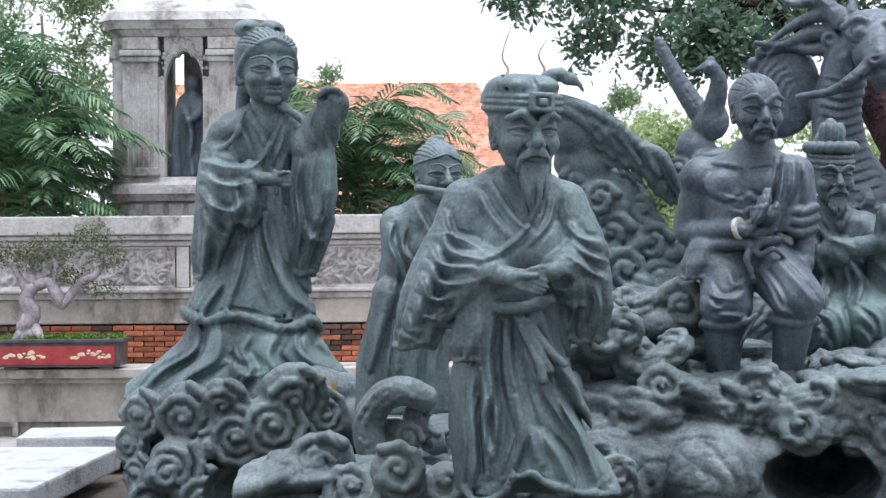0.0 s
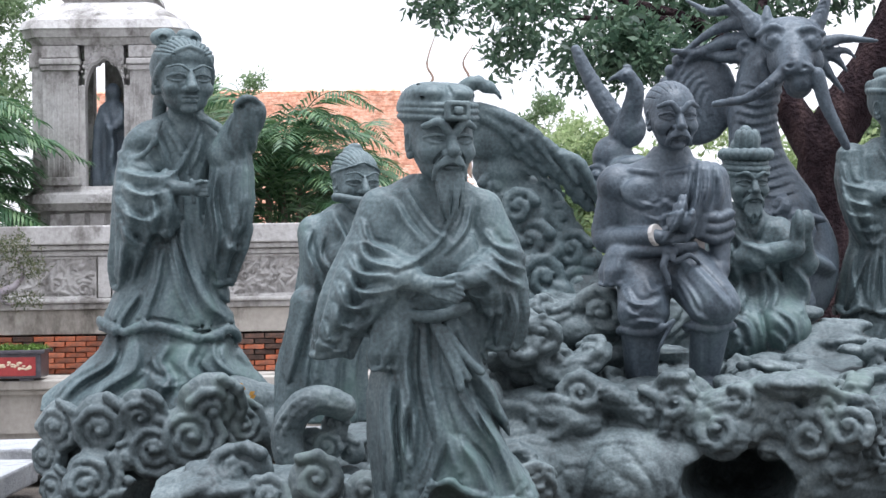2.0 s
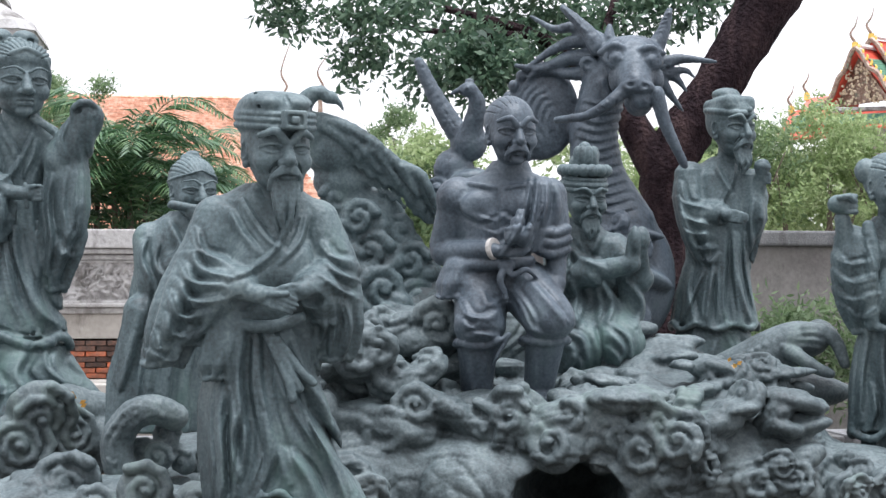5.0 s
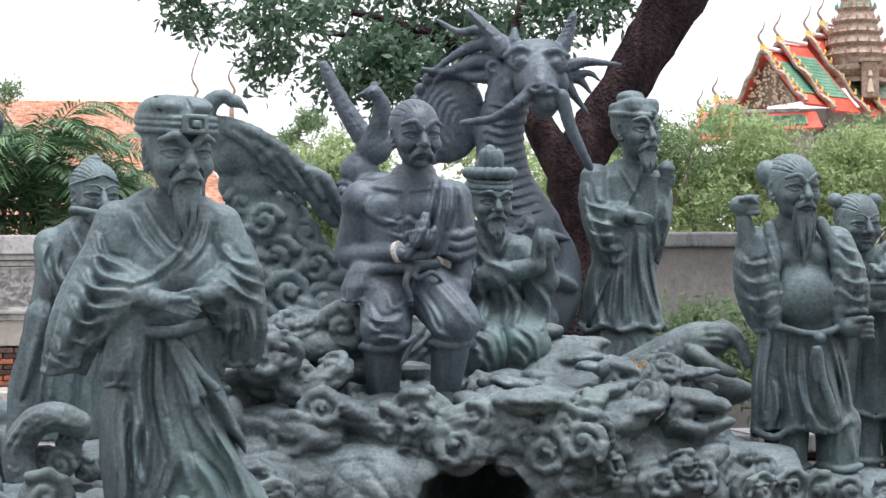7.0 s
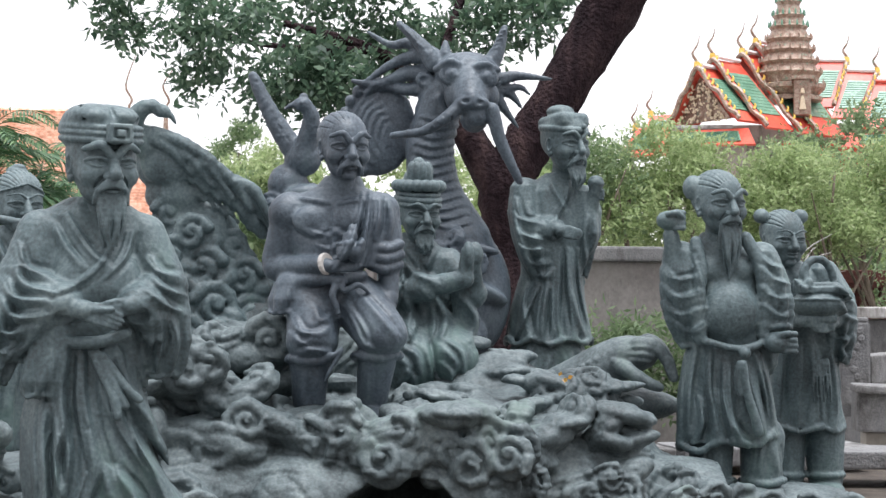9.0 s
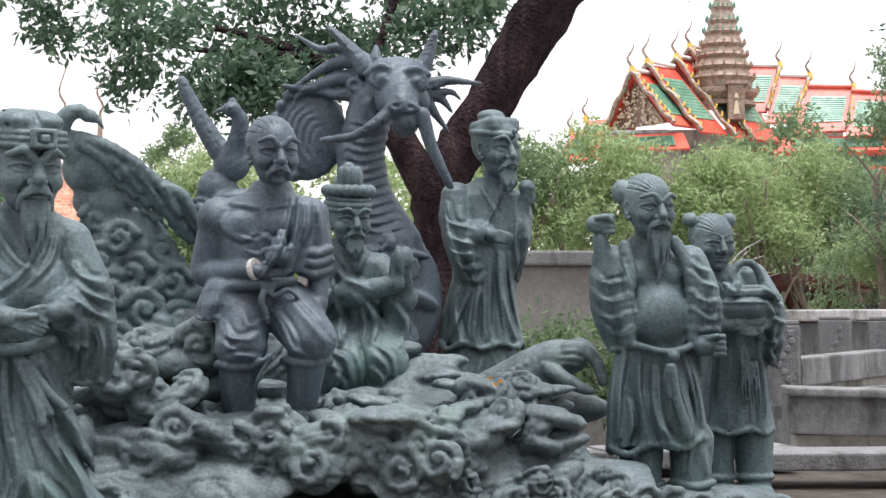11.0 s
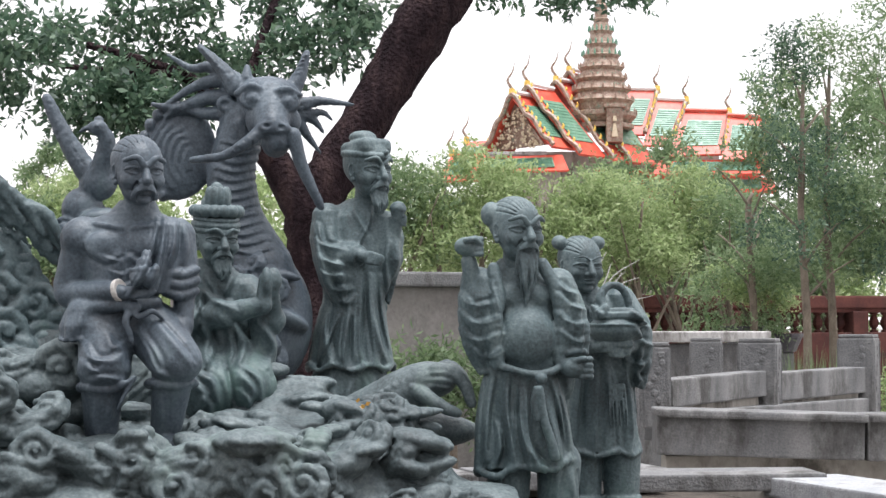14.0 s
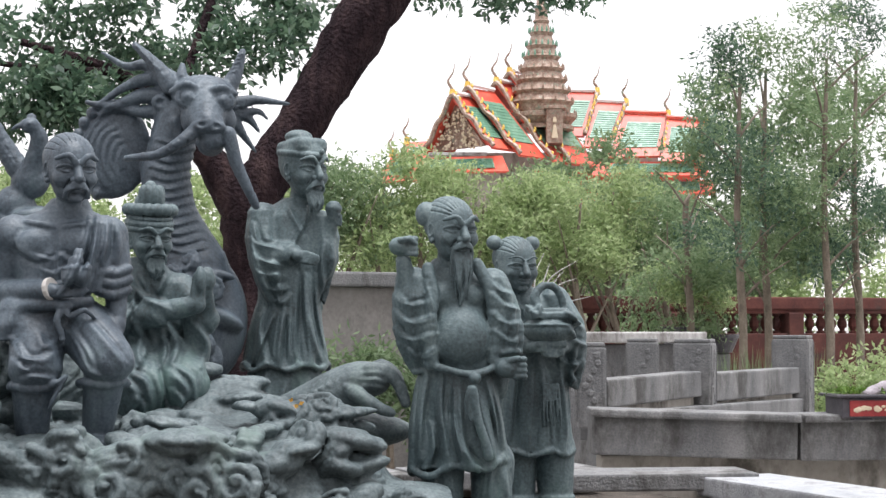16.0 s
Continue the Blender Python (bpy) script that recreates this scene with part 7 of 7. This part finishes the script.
part("cornice", prism(prism(prism(bmesh.new(), OCT, 4.1, 4.17, 1.0, 1.06), OCT, 4.17, 4.25, 1.1, 1.14), OCT, 4.25, 4.34, 1.17, 1.12), STONE, shrine)
part("roof_tier", prism(prism(prism(prism(bmesh.new(), OCT, 4.34, 4.44, 1.1, 0.9), OCT, 4.44, 4.56, 0.9, 0.66), OCT, 4.56, 4.62, 0.62, 0.62), OCT, 4.62, 4.68, 0.68, 0.66), STONE, shrine)
part("roof_tier", prism(prism(prism(bmesh.new(), OCT, 4.68, 4.8, 0.55, 0.48), OCT, 4.8, 4.9, 0.54, 0.5), OCT, 4.9, 5.4, 0.42, 0.2), STONE, shrine)
for ob in shrine.children_recursive:
    for vert in ob.data.vertices:
        if vert.co.z > 2.7:
            vert.co.z = 2.7 + (vert.co.z - 2.7) * 1.17
c = Clay((0, 0), (-30, -25, -110), (30, 25, 6), 2.0)
c.robe([(0, 0, 0, 20, 14), (-30, -2, 0, 17, 13), (-60, 0, 0, 18, 13), (-80, 2, 0, 14, 11), (-86, 2, 0, 7, 7)], 7, 2.2, 5)
c.blob((2, -2, -94), (8, 9, 10), 3).limb((14, -4, -74), (4, -16, -58), 6, 5, 4)
folds(c, [[(12, -10, -76), (16, -13, -50), (10, -14, -20)], [(-6, -12, -70), (4, -14, -40), (-4, -14, -10)]], 2, 2)
cast("niche_figure", c.skin(), 0.0118, pose(-2.97, 20.25, 2.7), BRONZE_DARK, "small dark weathered robed figure inside the stone shrine niche", "statue")

# orange tiled hall roof
hall = thing("orange_roof_hall", pose(-0.15, 41, 0.26), "hall with a steep orange clay tile roof", "building")
part("wall", boxes(((-2.0, 3.0, 1.2), (10.0, 5.0, 3.2))), PLASTER, hall)
v, f = [], []
for side, (xa, xb, za, zb) in enumerate([(-7.0, 1.1, 6.05, 2.6)]):
    for i in range(44):
        t0, t1 = i / 44, (i + 1) / 44
        for j in range(96):
            x0 = xa + (xb + 2.3 * t0 - xa) * (j + 0.5 * (i % 2)) / 96
            x1 = xa + (xb + 2.3 * t0 - xa) * (j + 0.97 + 0.5 * (i % 2)) / 96
            z0, z1 = za + (zb - za) * t0, za + (zb - za) * t1
            y0, y1 = -3.0 * t0 + 2.8, -3.0 * t1 + 2.8
            n = len(v)
            v += [(x0, y0, z0 + 0.0), (x1, y0, z0 + 0.0), (x1, y1 - 0.05, z1 + 0.06), (x0, y1 - 0.05, z1 + 0.06), (x1, y1 - 0.05, z1), (x0, y1 - 0.05, z1)]
            f += [(n, n + 3, n + 2, n + 1), (n + 3, n + 5, n + 4, n + 2)]
tiles = raw("roof_tiles", v, f, ORANGETILE, hall)
tagged(tiles, "", "", "", "stuff")
slope = bmesh.new()
slope.faces.new([slope.verts.new(p) for p in ((-7.0, 2.83, 6.0), (1.1, 2.83, 6.0), (3.4, -0.17, 2.55), (-7.0, -0.17, 2.55))])
part("roof_slope", slope, ORANGETILE, hall)
part("roof_bed", prism(bmesh.new(), [(-7.0, 3.4), (1.0, 3.4), (3.3, 0.2), (-7.0, 0.2)], 2.2, 2.5), ORANGETILE, hall)
part("verge_board", tube(bmesh.new(), [(1.1, 2.75, 6.1, 0.09), (1.9, 1.6, 4.8, 0.09), (2.6, 0.8, 3.7, 0.09), (3.4, -0.2, 2.6, 0.09)], 6, 3), WHITEPAINT, hall)
part("ridge_cap", tube(bmesh.new(), [(-7.0, 2.85, 6.08, 0.08), (-3, 2.85, 6.08, 0.08), (1.1, 2.85, 6.08, 0.08)], 6, 2), ORANGETILE, hall)
bm = bmesh.new()
for x, h in ((2.35, 1.6), (3.6, 1.1)):
    tube(bm, [(x, 18, 0, 0.3), (x, 18, 7.0, 0.1), (x, 18, 7.9, 0.05), (x + 0.1, 18, 8.2, 0.045), (x - 0.1, 18, 8.7, 0.035), (x + 0.25, 18, 8.2 + h, 0.012)], 6, 4)
part("finial", bm, GILTBROWN, hall)

# temple with tiered red and green roofs and a ringed spire
temple = thing("temple", pose(30.85, 70, 0, 0, 0, -20.45), "temple hall with tiered red and green roofs, gilded gables and spire", "temple")
K, ZB = 0.02463, 8.6


def tp(u, v, w=0.0):
    """Temple elevation grid: u across, v down from the eaves line, w back in metres."""
    return Vector(((u - 950) * K, w, ZB + (300 - v) * K))


AX, AY = math.sin(radians(38)), math.cos(radians(38))


def slab(points, thick, material, name):
    """A roof plane with thickness."""
    bm = bmesh.new()
    p = [Vector(q) for q in points]
    nrm = (p[1] - p[0]).cross(p[2] - p[0]).normalized()
    if nrm.z < 0:
        nrm = -nrm
    a = [bm.verts.new(q) for q in p]
    b = [bm.verts.new(q - nrm * thick) for q in p]
    n = len(p)
    for i in range(n):
        bm.faces.new((a[i], a[(i + 1) % n], b[(i + 1) % n], b[i]))
    bm.faces.new(a)
    bm.faces.new(b[::-1])
    bmesh.ops.recalc_face_normals(bm, faces=bm.faces)
    return part(name, bm, material, temple), nrm


def roof_plane(a, b, c_, d):
    """Red border with a raised green field; a-b along the ridge, d-c along the eaves."""
    ob, nrm = slab((a, b, c_, d), 0.12, REDTILE, "roof_plane")
    def at(s, t):
        return a.lerp(b, s).lerp(d.lerp(c_, s), t) + nrm * 0.05
    g, _ = slab((at(0.14, 0.2), at(0.88, 0.2), at(0.88, 0.8), at(0.14, 0.8)), 0.04, GREENTILE, "tile_field")
    g.parent = ob
    bm = bmesh.new()
    for i in range(1, 12):
        q0, q1 = at(0.15, 0.2 + 0.05 * i) + nrm * 0.005, at(0.87, 0.2 + 0.05 * i) + nrm * 0.005
        tube(bm, [(*q0, 0.018), (*q1, 0.018)], 4, 1)
    part("tile_course", bm, GREENTILE, ob)


def bargeboard(a, b, gold=GOLD, teeth=9, big=1.0):
    """A serpentine gable edge with flame teeth and a slender finial."""
    d = b - a
    bm = bmesh.new()
    tube(bm, [(*(a + d * t + Vector((0, -0.1, 0.1 * math.sin(t * 15)))), 0.11 * big) for t in np.linspace(0, 1, 16)], 6, 2)
    ob = part("bargeboard", bm, GILTBROWN, temple)
    bm = bmesh.new()
    for k in range(teeth):
        p = a + d * ((k + 0.6) / teeth)
        tube(bm, [(p.x, p.y - 0.12, p.z + 0.05, 0.07 * big), (p.x + 0.06, p.y - 0.12, p.z + 0.2, 0.05 * big), (p.x + 0.02, p.y - 0.12, p.z + 0.3, 0.012)], 5, 2)
    tagged(part("flame_teeth", bm, gold, ob), kind="stuff")
    return ob


def finial(p, h=1.0):
    bm = tube(bmesh.new(), [(p.x, p.y, p.z - 0.1, 0.16), (p.x, p.y, p.z + 0.25, 0.12)], 6, 2)
    ob = part("finial", bm, GOLD, temple)
    bm = tube(bmesh.new(), [(p.x, p.y, p.z + 0.25, 0.07), (p.x - 0.18 * h, p.y, p.z + 0.6 * h, 0.055), (p.x + 0.02, p.y, p.z + 0.95 * h, 0.035), (p.x + 0.12 * h, p.y, p.z + 1.35 * h, 0.015)], 6, 4)
    part("finial_tip", bm, GILTBROWN, ob)


apex = [tp(796, 187, -4), tp(823, 168, -3.1), tp(875, 150, -1.4), tp(900, 128, -0.6)]
foot = [tp(865, 282, -5.3), tp(912, 292, -4.6), tp(972, 297, -3.2), tp(1002, 297, -2.4)]
left = [tp(745, 284, -3.0), tp(770, 262, -2.0), tp(815, 250, -0.4), tp(840, 230, 0.4)]
for k in range(4):
    run = Vector((AX, AY, 0)) * (1.9 if k < 3 else 2.2)
    roof_plane(apex[k], apex[k] + run, foot[k] + run, foot[k])
    roof_plane(apex[k], apex[k] + run, left[k] + run, left[k])
    bargeboard(apex[k], foot[k], GOLD, 10)
    bargeboard(apex[k], left[k], GOLD, 10)
    finial(apex[k], 1.0)
    part("ridge_cap", tube(bmesh.new(), [(*(apex[k] + Vector((0.2, 0.1, 0.12))), 0.1), (*(apex[k] + run + Vector((0, 0, 0.1))), 0.1)], 6, 1), WHITEPAINT, temple)
# pediment with gilt scrolls
slab((apex[0] + Vector((0.1, 0.35, -0.3)), foot[0] + Vector((-0.35, 0.4, 0.1)), left[0] + Vector((0.3, 0.4, 0.1))), 0.1, GILTBROWN, "pediment")
bm = bmesh.new()
r = random.Random(4)
for k in range(170):
    s, t = r.random(), r.random() ** 0.7
    p = apex[0].lerp(left[0].lerp(foot[0], 0.12 + 0.76 * s), 0.2 + 0.75 * t) + Vector((0, 0.16, -0.05))
    bmesh.ops.create_icosphere(bm, subdivisions=1, radius=r.uniform(0.03, 0.075), matrix=Matrix.Translation(p))
tagged(part("pediment_relief", bm, CREAMGLAZE, temple), kind="stuff")
part("pediment_base", boxes((tuple((left[0] + foot[0]) / 2 + Vector((0, 0.3, -0.12))), (2.5, 0.3, 0.14), 0.03)), STONE, temple)
# stepped roofs of the cross arm
arm = [((1000, 150), (1066, 152), (1036, 240), (960, 240)), ((1064, 172), (1117, 175), (1078, 262), (1030, 262)), ((1112, 196), (1192, 199), (1170, 280), (1074, 282)), ((1186, 208), (1260, 214), (1240, 290), (1165, 292))]
for k, (a, b, c_, d) in enumerate(arm):
    w0 = 1.6 - 0.5 * k
    roof_plane(tp(*a, w0), tp(*b, w0), tp(*c_, w0 - 1.8), tp(*d, w0 - 1.8))
    bargeboard(tp(*b, w0), tp(*c_, w0 - 1.8), GOLD, 8)
    finial(tp(*b, w0), 0.9)
    part("ridge_cap", tube(bmesh.new(), [(*(tp(*a, w0) + Vector((0, 0, 0.1))), 0.1), (*(tp(*b, w0) + Vector((0, 0, 0.1))), 0.1)], 6, 1), WHITEPAINT if k < 2 else REDTILE, temple)
for k, (u0, u1, v0, v1) in enumerate(((1040, 1250, 290, 318), (1050, 1260, 322, 350))):
    roof_plane(tp(u0 + 20, v0, -1), tp(u1, v0, -1), tp(u1, v1, -2), tp(u0, v1, -2))
# left arm, far side
for a, b, c_, d in (((712, 238), (790, 232), (760, 300), (690, 300)), ((684, 262), (720, 256), (700, 300), (668, 300))):
    roof_plane(tp(*a, 3), tp(*b, 3), tp(*c_, 1.5), tp(*d, 1.5))
    finial(tp(*a, 3), 0.9)
part("hall_body", boxes((tuple(tp(975, 458, 4)), (10.0, 5.0, 9.6), 0.05)), PLASTER, temple)
part("gable_wall", boxes((tuple(tp(815, 330, -2.6)), (3.2, 0.6, 2.2), 0.05)), PLASTER, temple)
roof_plane(tp(735, 292, -3.2), tp(880, 296, -5.2), tp(890, 325, -6.0), tp(715, 320, -4.0))
roof_plane(tp(690, 272, 0.5), tp(770, 270, 0.0), tp(750, 325, -1.5), tp(660, 325, -1.0))
part("hall_frieze", boxes((tuple(tp(1100, 335, 2.5)), (7.5, 2.5, 1.8), 0.05)), REDTILE, temple)
bm = bmesh.new()
prof = [(58, 235), (58, 228), (50, 226), (62, 214), (62, 207), (50, 204), (53, 192), (58, 186), (52, 182), (46, 172), (52, 166), (47, 162), (41, 152), (46, 146), (41, 142), (36, 132), (41, 126), (36, 122), (30, 110), (34, 104), (29, 101), (25, 90), (28, 84), (24, 81), (19, 66), (22, 60), (18, 57), (13, 44), (15, 38), (12, 36), (11, 20), (13, 14), (9, 10), (7, -20), (3, -70), (1, -110)]
prof = [(a * K, (300 - b) * K) for a, b in prof]
lathe(bm, prof, 14, (0.15, -1.2, ZB))
spire = part("spire", bm, GILTBROWN, temple, "ringed gilded spire")
for v0, rr in ((210, 62), (186, 57), (166, 51), (146, 45), (126, 40), (104, 34), (84, 28), (60, 22)):
    bm = bmesh.new()
    for k in range(16):
        a = 2 * math.pi * k / 16
        p = Vector((0.15 + rr * K * math.cos(a), -1.2 + rr * K * math.sin(a), ZB + (300 - v0) * K))
        tube(bm, [(*p, 0.06), (p.x, p.y, p.z + 0.16, 0.05), (p.x, p.y, p.z + 0.26, 0.01)], 4, 1)
    tagged(part("antefix_ring", bm, GILTBROWN if v0 % 4 else GREENTILE, spire), kind="stuff")
part("spire_niche", boxes(((0.6, -2.6, ZB + 1.6), (0.7, 0.9, 1.5), 0.04), ((0.6, -2.7, ZB + 2.4), (0.95, 1.0, 0.14), 0.03)), GILTBROWN, temple)
part("niche_relief", boxes(((0.6, -3.1, ZB + 1.35), (0.3, 0.1, 0.6), 0.04, 0, 0.4), ((0.6, -3.1, ZB + 1.85), (0.2, 0.1, 0.24), 0.04, 0, 0.6)), CREAMGLAZE, temple)
# unseen roofed blocks added behind the viewer to hold back frontal skylight
for x, w, h in ((-9.0, 9.0, 7.5), (1.0, 10.0, 6.5), (11.0, 9.0, 8.0)):
    e = thing("court_building", pose(x, -11, 0), "unseen roofed block added behind the viewer to cut frontal skylight", "building", "court buildings")
    part("wall", boxes(((0, 0, h / 2 - 0.6), (w, 4.0, h - 1.2))), GREYWALL, e)
    part("roof", boxes(((0, 0, h - 0.6), (w + 0.8, 5.0, 1.2), 0.05, 0, 0.6)), REDBRICK, e)

# ---- bonsai trays, pots and fallen petals ----
def tray(m, L, D, H, label):
    e = thing("bonsai_tray", m, label, "bonsai tray", "bonsai trays")
    part("body", boxes(((0, 0, H * 0.48), (L, D, H * 0.8), 0.012)), GLAZE, e)
    part("rim", boxes(((0, -D / 2, H * 0.92), (L + 0.08, 0.05, H * 0.12), 0.01), ((0, D / 2, H * 0.92), (L + 0.08, 0.05, H * 0.12), 0.01), ((-L / 2, 0, H * 0.92), (0.05, D - 0.052, H * 0.12), 0.01), ((L / 2, 0, H * 0.92), (0.05, D - 0.052, H * 0.12), 0.01)), GLAZE, e)
    p = part("red_panel", boxes(((0, -D / 2 - 0.004, H * 0.46), (L * 0.92, 0.012, H * 0.6), 0.004)), REDGLAZE, e, "red glazed front panel")
    bm = bmesh.new()
    r = random.Random(3)
    for cx in (-0.27, 0.27):
        for k in range(26):
            t = r.uniform(-1, 1)
            bmesh.ops.create_icosphere(bm, subdivisions=1, radius=1.0, matrix=Matrix.Translation((L * cx + t * L * 0.16, -D / 2 - 0.012, H * (0.36 + 0.3 * r.random() * (1 - abs(t)) + 0.05 * r.random()))) @ Matrix.Diagonal((0.014 + 0.02 * r.random(), 0.004, 0.006 + 0.014 * r.random(), 1)))
    tagged(part("painted_landscape", bm, CREAMGLAZE, p), kind="stuff")
    for s in (-1, 1):
        part("foot", boxes(((s * L * 0.38, 0, H * 0.04), (0.14, D * 0.9, H * 0.08), 0.008)), GLAZE, e)
    part("soil", boxes(((0, 0, H * 0.9), (L - 0.05, D - 0.05, 0.03))), EARTH, e)
    leaves("moss", [(x * L / 2, 0, H * 1.0, L * 0.12, D * 0.4, 0.03) for x in (-0.8, -0.4, 0, 0.4, 0.8)], 1200, 0.03, MOSS, e, 5, 4, 0.02, -0.5)
    return e


tray(pose(-3.72, 16.75, 0.66), 1.2, 0.42, 0.3, "dark glazed bonsai tray with a red front panel")
tray(pose(7.12, 9.45, 1.0, 0, 0, -14), 1.15, 0.34, 0.17, "dark glazed bonsai tray with a red front panel")
bonsai = thing("bonsai_tree", pose(-4.02, 16.75, 0.95), "gnarled grey bonsai with sparse small leaves in a tray", "bonsai", "bonsais")
for k, pts in enumerate(([(0.0, 0, -0.05, 0.12), (-0.05, 0, 0.1, 0.1), (0.0, 0, 0.25, 0.085), (-0.05, 0, 0.42, 0.07), (0.04, 0, 0.52, 0.06)], [(0.04, 0, 0.52, 0.06), (0.18, -0.02, 0.54, 0.055), (0.26, -0.03, 0.42, 0.06), (0.3, -0.02, 0.33, 0.05), (0.4, 0, 0.45, 0.045), (0.5, 0, 0.56, 0.04), (0.62, 0, 0.62, 0.035), (0.7, 0, 0.74, 0.022), (0.64, 0, 0.9, 0.012)], [(-0.04, 0, 0.46, 0.05), (-0.12, 0, 0.6, 0.035), (-0.2, 0.02, 0.72, 0.022), (-0.4, 0, 0.84, 0.01)], [(0.2, 0, 0.54, 0.03), (0.24, 0, 0.68, 0.022), (0.2, 0, 0.85, 0.01)], [(0.45, 0, 0.5, 0.02), (0.56, 0, 0.44, 0.014), (0.66, 0, 0.46, 0.008)], [(-0.05, 0, 0.1, 0.06), (-0.12, -0.06, 0.02, 0.05), (-0.2, -0.1, -0.06, 0.03)], [(0.02, 0, 0.12, 0.06), (0.08, -0.08, 0.05, 0.05), (0.12, -0.1, -0.05, 0.04)])):
    part("trunk" if k == 0 else "branch", tube(bmesh.new(), pts, 8, 5, 0.3, k), BONSAI, bonsai, "", True)
leaves("foliage", [(-0.45, 0, 0.85, 0.3, 0.2, 0.14), (-0.1, 0, 0.8, 0.25, 0.2, 0.14), (0.2, 0, 0.85, 0.25, 0.2, 0.16), (0.6, 0, 0.98, 0.26, 0.2, 0.16), (0.75, 0, 0.78, 0.2, 0.15, 0.12), (0.66, 0, 0.48, 0.22, 0.15, 0.08), (0.35, 0, 0.62, 0.2, 0.15, 0.08), (-0.55, 0, 0.6, 0.2, 0.15, 0.12)], 1000, 0.03, LEAF_BONSAI, bonsai, 31, 6, 0.07, 0.0)
bonsai2 = thing("bonsai_tree", pose(7.15, 9.45, 1.15), "gnarled low bonsai root in the red tray", "bonsai", "bonsais")
part("trunk", tube(bmesh.new(), [(-0.45, 0, 0.0, 0.035), (-0.3, 0, 0.05, 0.05), (-0.1, 0, 0.08, 0.07), (0.1, 0, 0.16, 0.06), (0.2, 0, 0.3, 0.04), (0.35, 0, 0.4, 0.02)], 8, 5, 0.3, 7), BONSAI, bonsai2, "", True)
leaves("foliage", [(0.35, 0, 0.42, 0.25, 0.15, 0.1)], 90, 0.028, LEAF_BONSAI, bonsai2, 33, 6, 0.07, 0.0)
for k, (x, y, z, s) in enumerate(((11.05, 20, 1.35, 1.0), (11.45, 19.8, 1.25, 1.15))):
    e = thing("potted_plant", pose(x, y, z), "small leafy plant in a dark red pot on a stand", "potted plant", "potted plants")
    part("pot", lathe(bmesh.new(), [(0.16 * s, 0), (0.2 * s, 0.02), (0.27 * s, 0.2), (0.3 * s, 0.21), (0.3 * s, 0.25), (0.25 * s, 0.25), (0.24 * s, 0.2)], 16), GLAZE, e)
    part("stand", boxes(((0, 0, -z / 2), (0.3, 0.3, z), 0.02)), STONE_GREY, e)
    part("stem", tube(bmesh.new(), [(0, 0, 0.2, 0.04), (0.06, 0, 0.35, 0.03), (-0.05, 0, 0.55, 0.02)], 6, 3), PALEBARK, e)
    leaves("foliage", [(-0.05, 0, 0.75, 0.35, 0.3, 0.22), (-0.2, 0, 0.95, 0.25, 0.2, 0.15)], 260, 0.06, LEAF_FAR, e, 230 + k)
lamp = thing("garden_lamp", pose(6.88, 30, 0), "white garden lamp post with a small roofed lantern", "garden lamp")
part("post", lathe(bmesh.new(), [(0.08, 0), (0.06, 0.2), (0.05, 3.2), (0.07, 3.25)], 8), WHITEPAINT, lamp)
part("lantern", lathe(bmesh.new(), [(0.08, 3.25), (0.11, 3.3), (0.12, 3.5), (0.2, 3.52), (0.1, 3.62), (0.02, 3.72)], 8), WHITEPAINT, lamp)


def petals(m, label, seed):
    r = random.Random(seed)
    bm = bmesh.new()
    for k in range(5):
        a = r.uniform(0, 6.28)
        p = Vector((r.uniform(-0.02, 0.02), r.uniform(-0.01, 0.01), 0.006 + 0.011 * k))
        q = Vector((math.cos(a), math.sin(a) * 0.5, 0.5)).normalized()
        s = q.cross(Vector((0, 1, 0.2))).normalized()
        bm.faces.new([bm.verts.new(w) for w in (p, p + q * 0.013 + s * 0.009, p + q * 0.028, p + q * 0.013 - s * 0.009)])
    ob = part("fallen_flower", bm, PETAL)
    ob.matrix_world = m
    return tagged(ob, label, "flower", "fallen flowers")


petals(pose(2.099, 6.582, 1.255), "dried yellow flower fallen on the bronze rock", 1)
petals(pose(-0.456, 6.669, 1.135), "dried yellow flower fallen on the cloud base", 2)

# bricks of the band in the back wall
r = random.Random(12)
bm = bmesh.new()
box(bm, (0, 0, 0), (0.2, 0.1, 0.047), 0.005)
brick_mesh = bpy.data.meshes.new("brick")
bm.to_mesh(brick_mesh)
bm.free()
brick_mesh.materials.append(BRICK)
sooty_mesh = brick_mesh.copy()
sooty_mesh.materials.clear()
sooty_mesh.materials.append(SOOTBRICK)
for row in range(7):
    for k in range(43):
        x = -7.3 + 0.212 * k
        soot = math.sin(x * 2.3) + math.sin(x * 5.1 + 1.0) + 0.35 * (row - 3) + r.uniform(-0.8, 0.8) > 0.7
        ob = new("brick", sooty_mesh if soot else brick_mesh)
        ob.parent = back_wall
        ob.matrix_world = pose(-7.3 + 0.212 * k + (0.106 if row % 2 else 0), WY + 0.06 + r.uniform(-0.012, 0.012), 0.695 + 0.0545 * row, 0, 0, r.uniform(-0.8, 0.8))
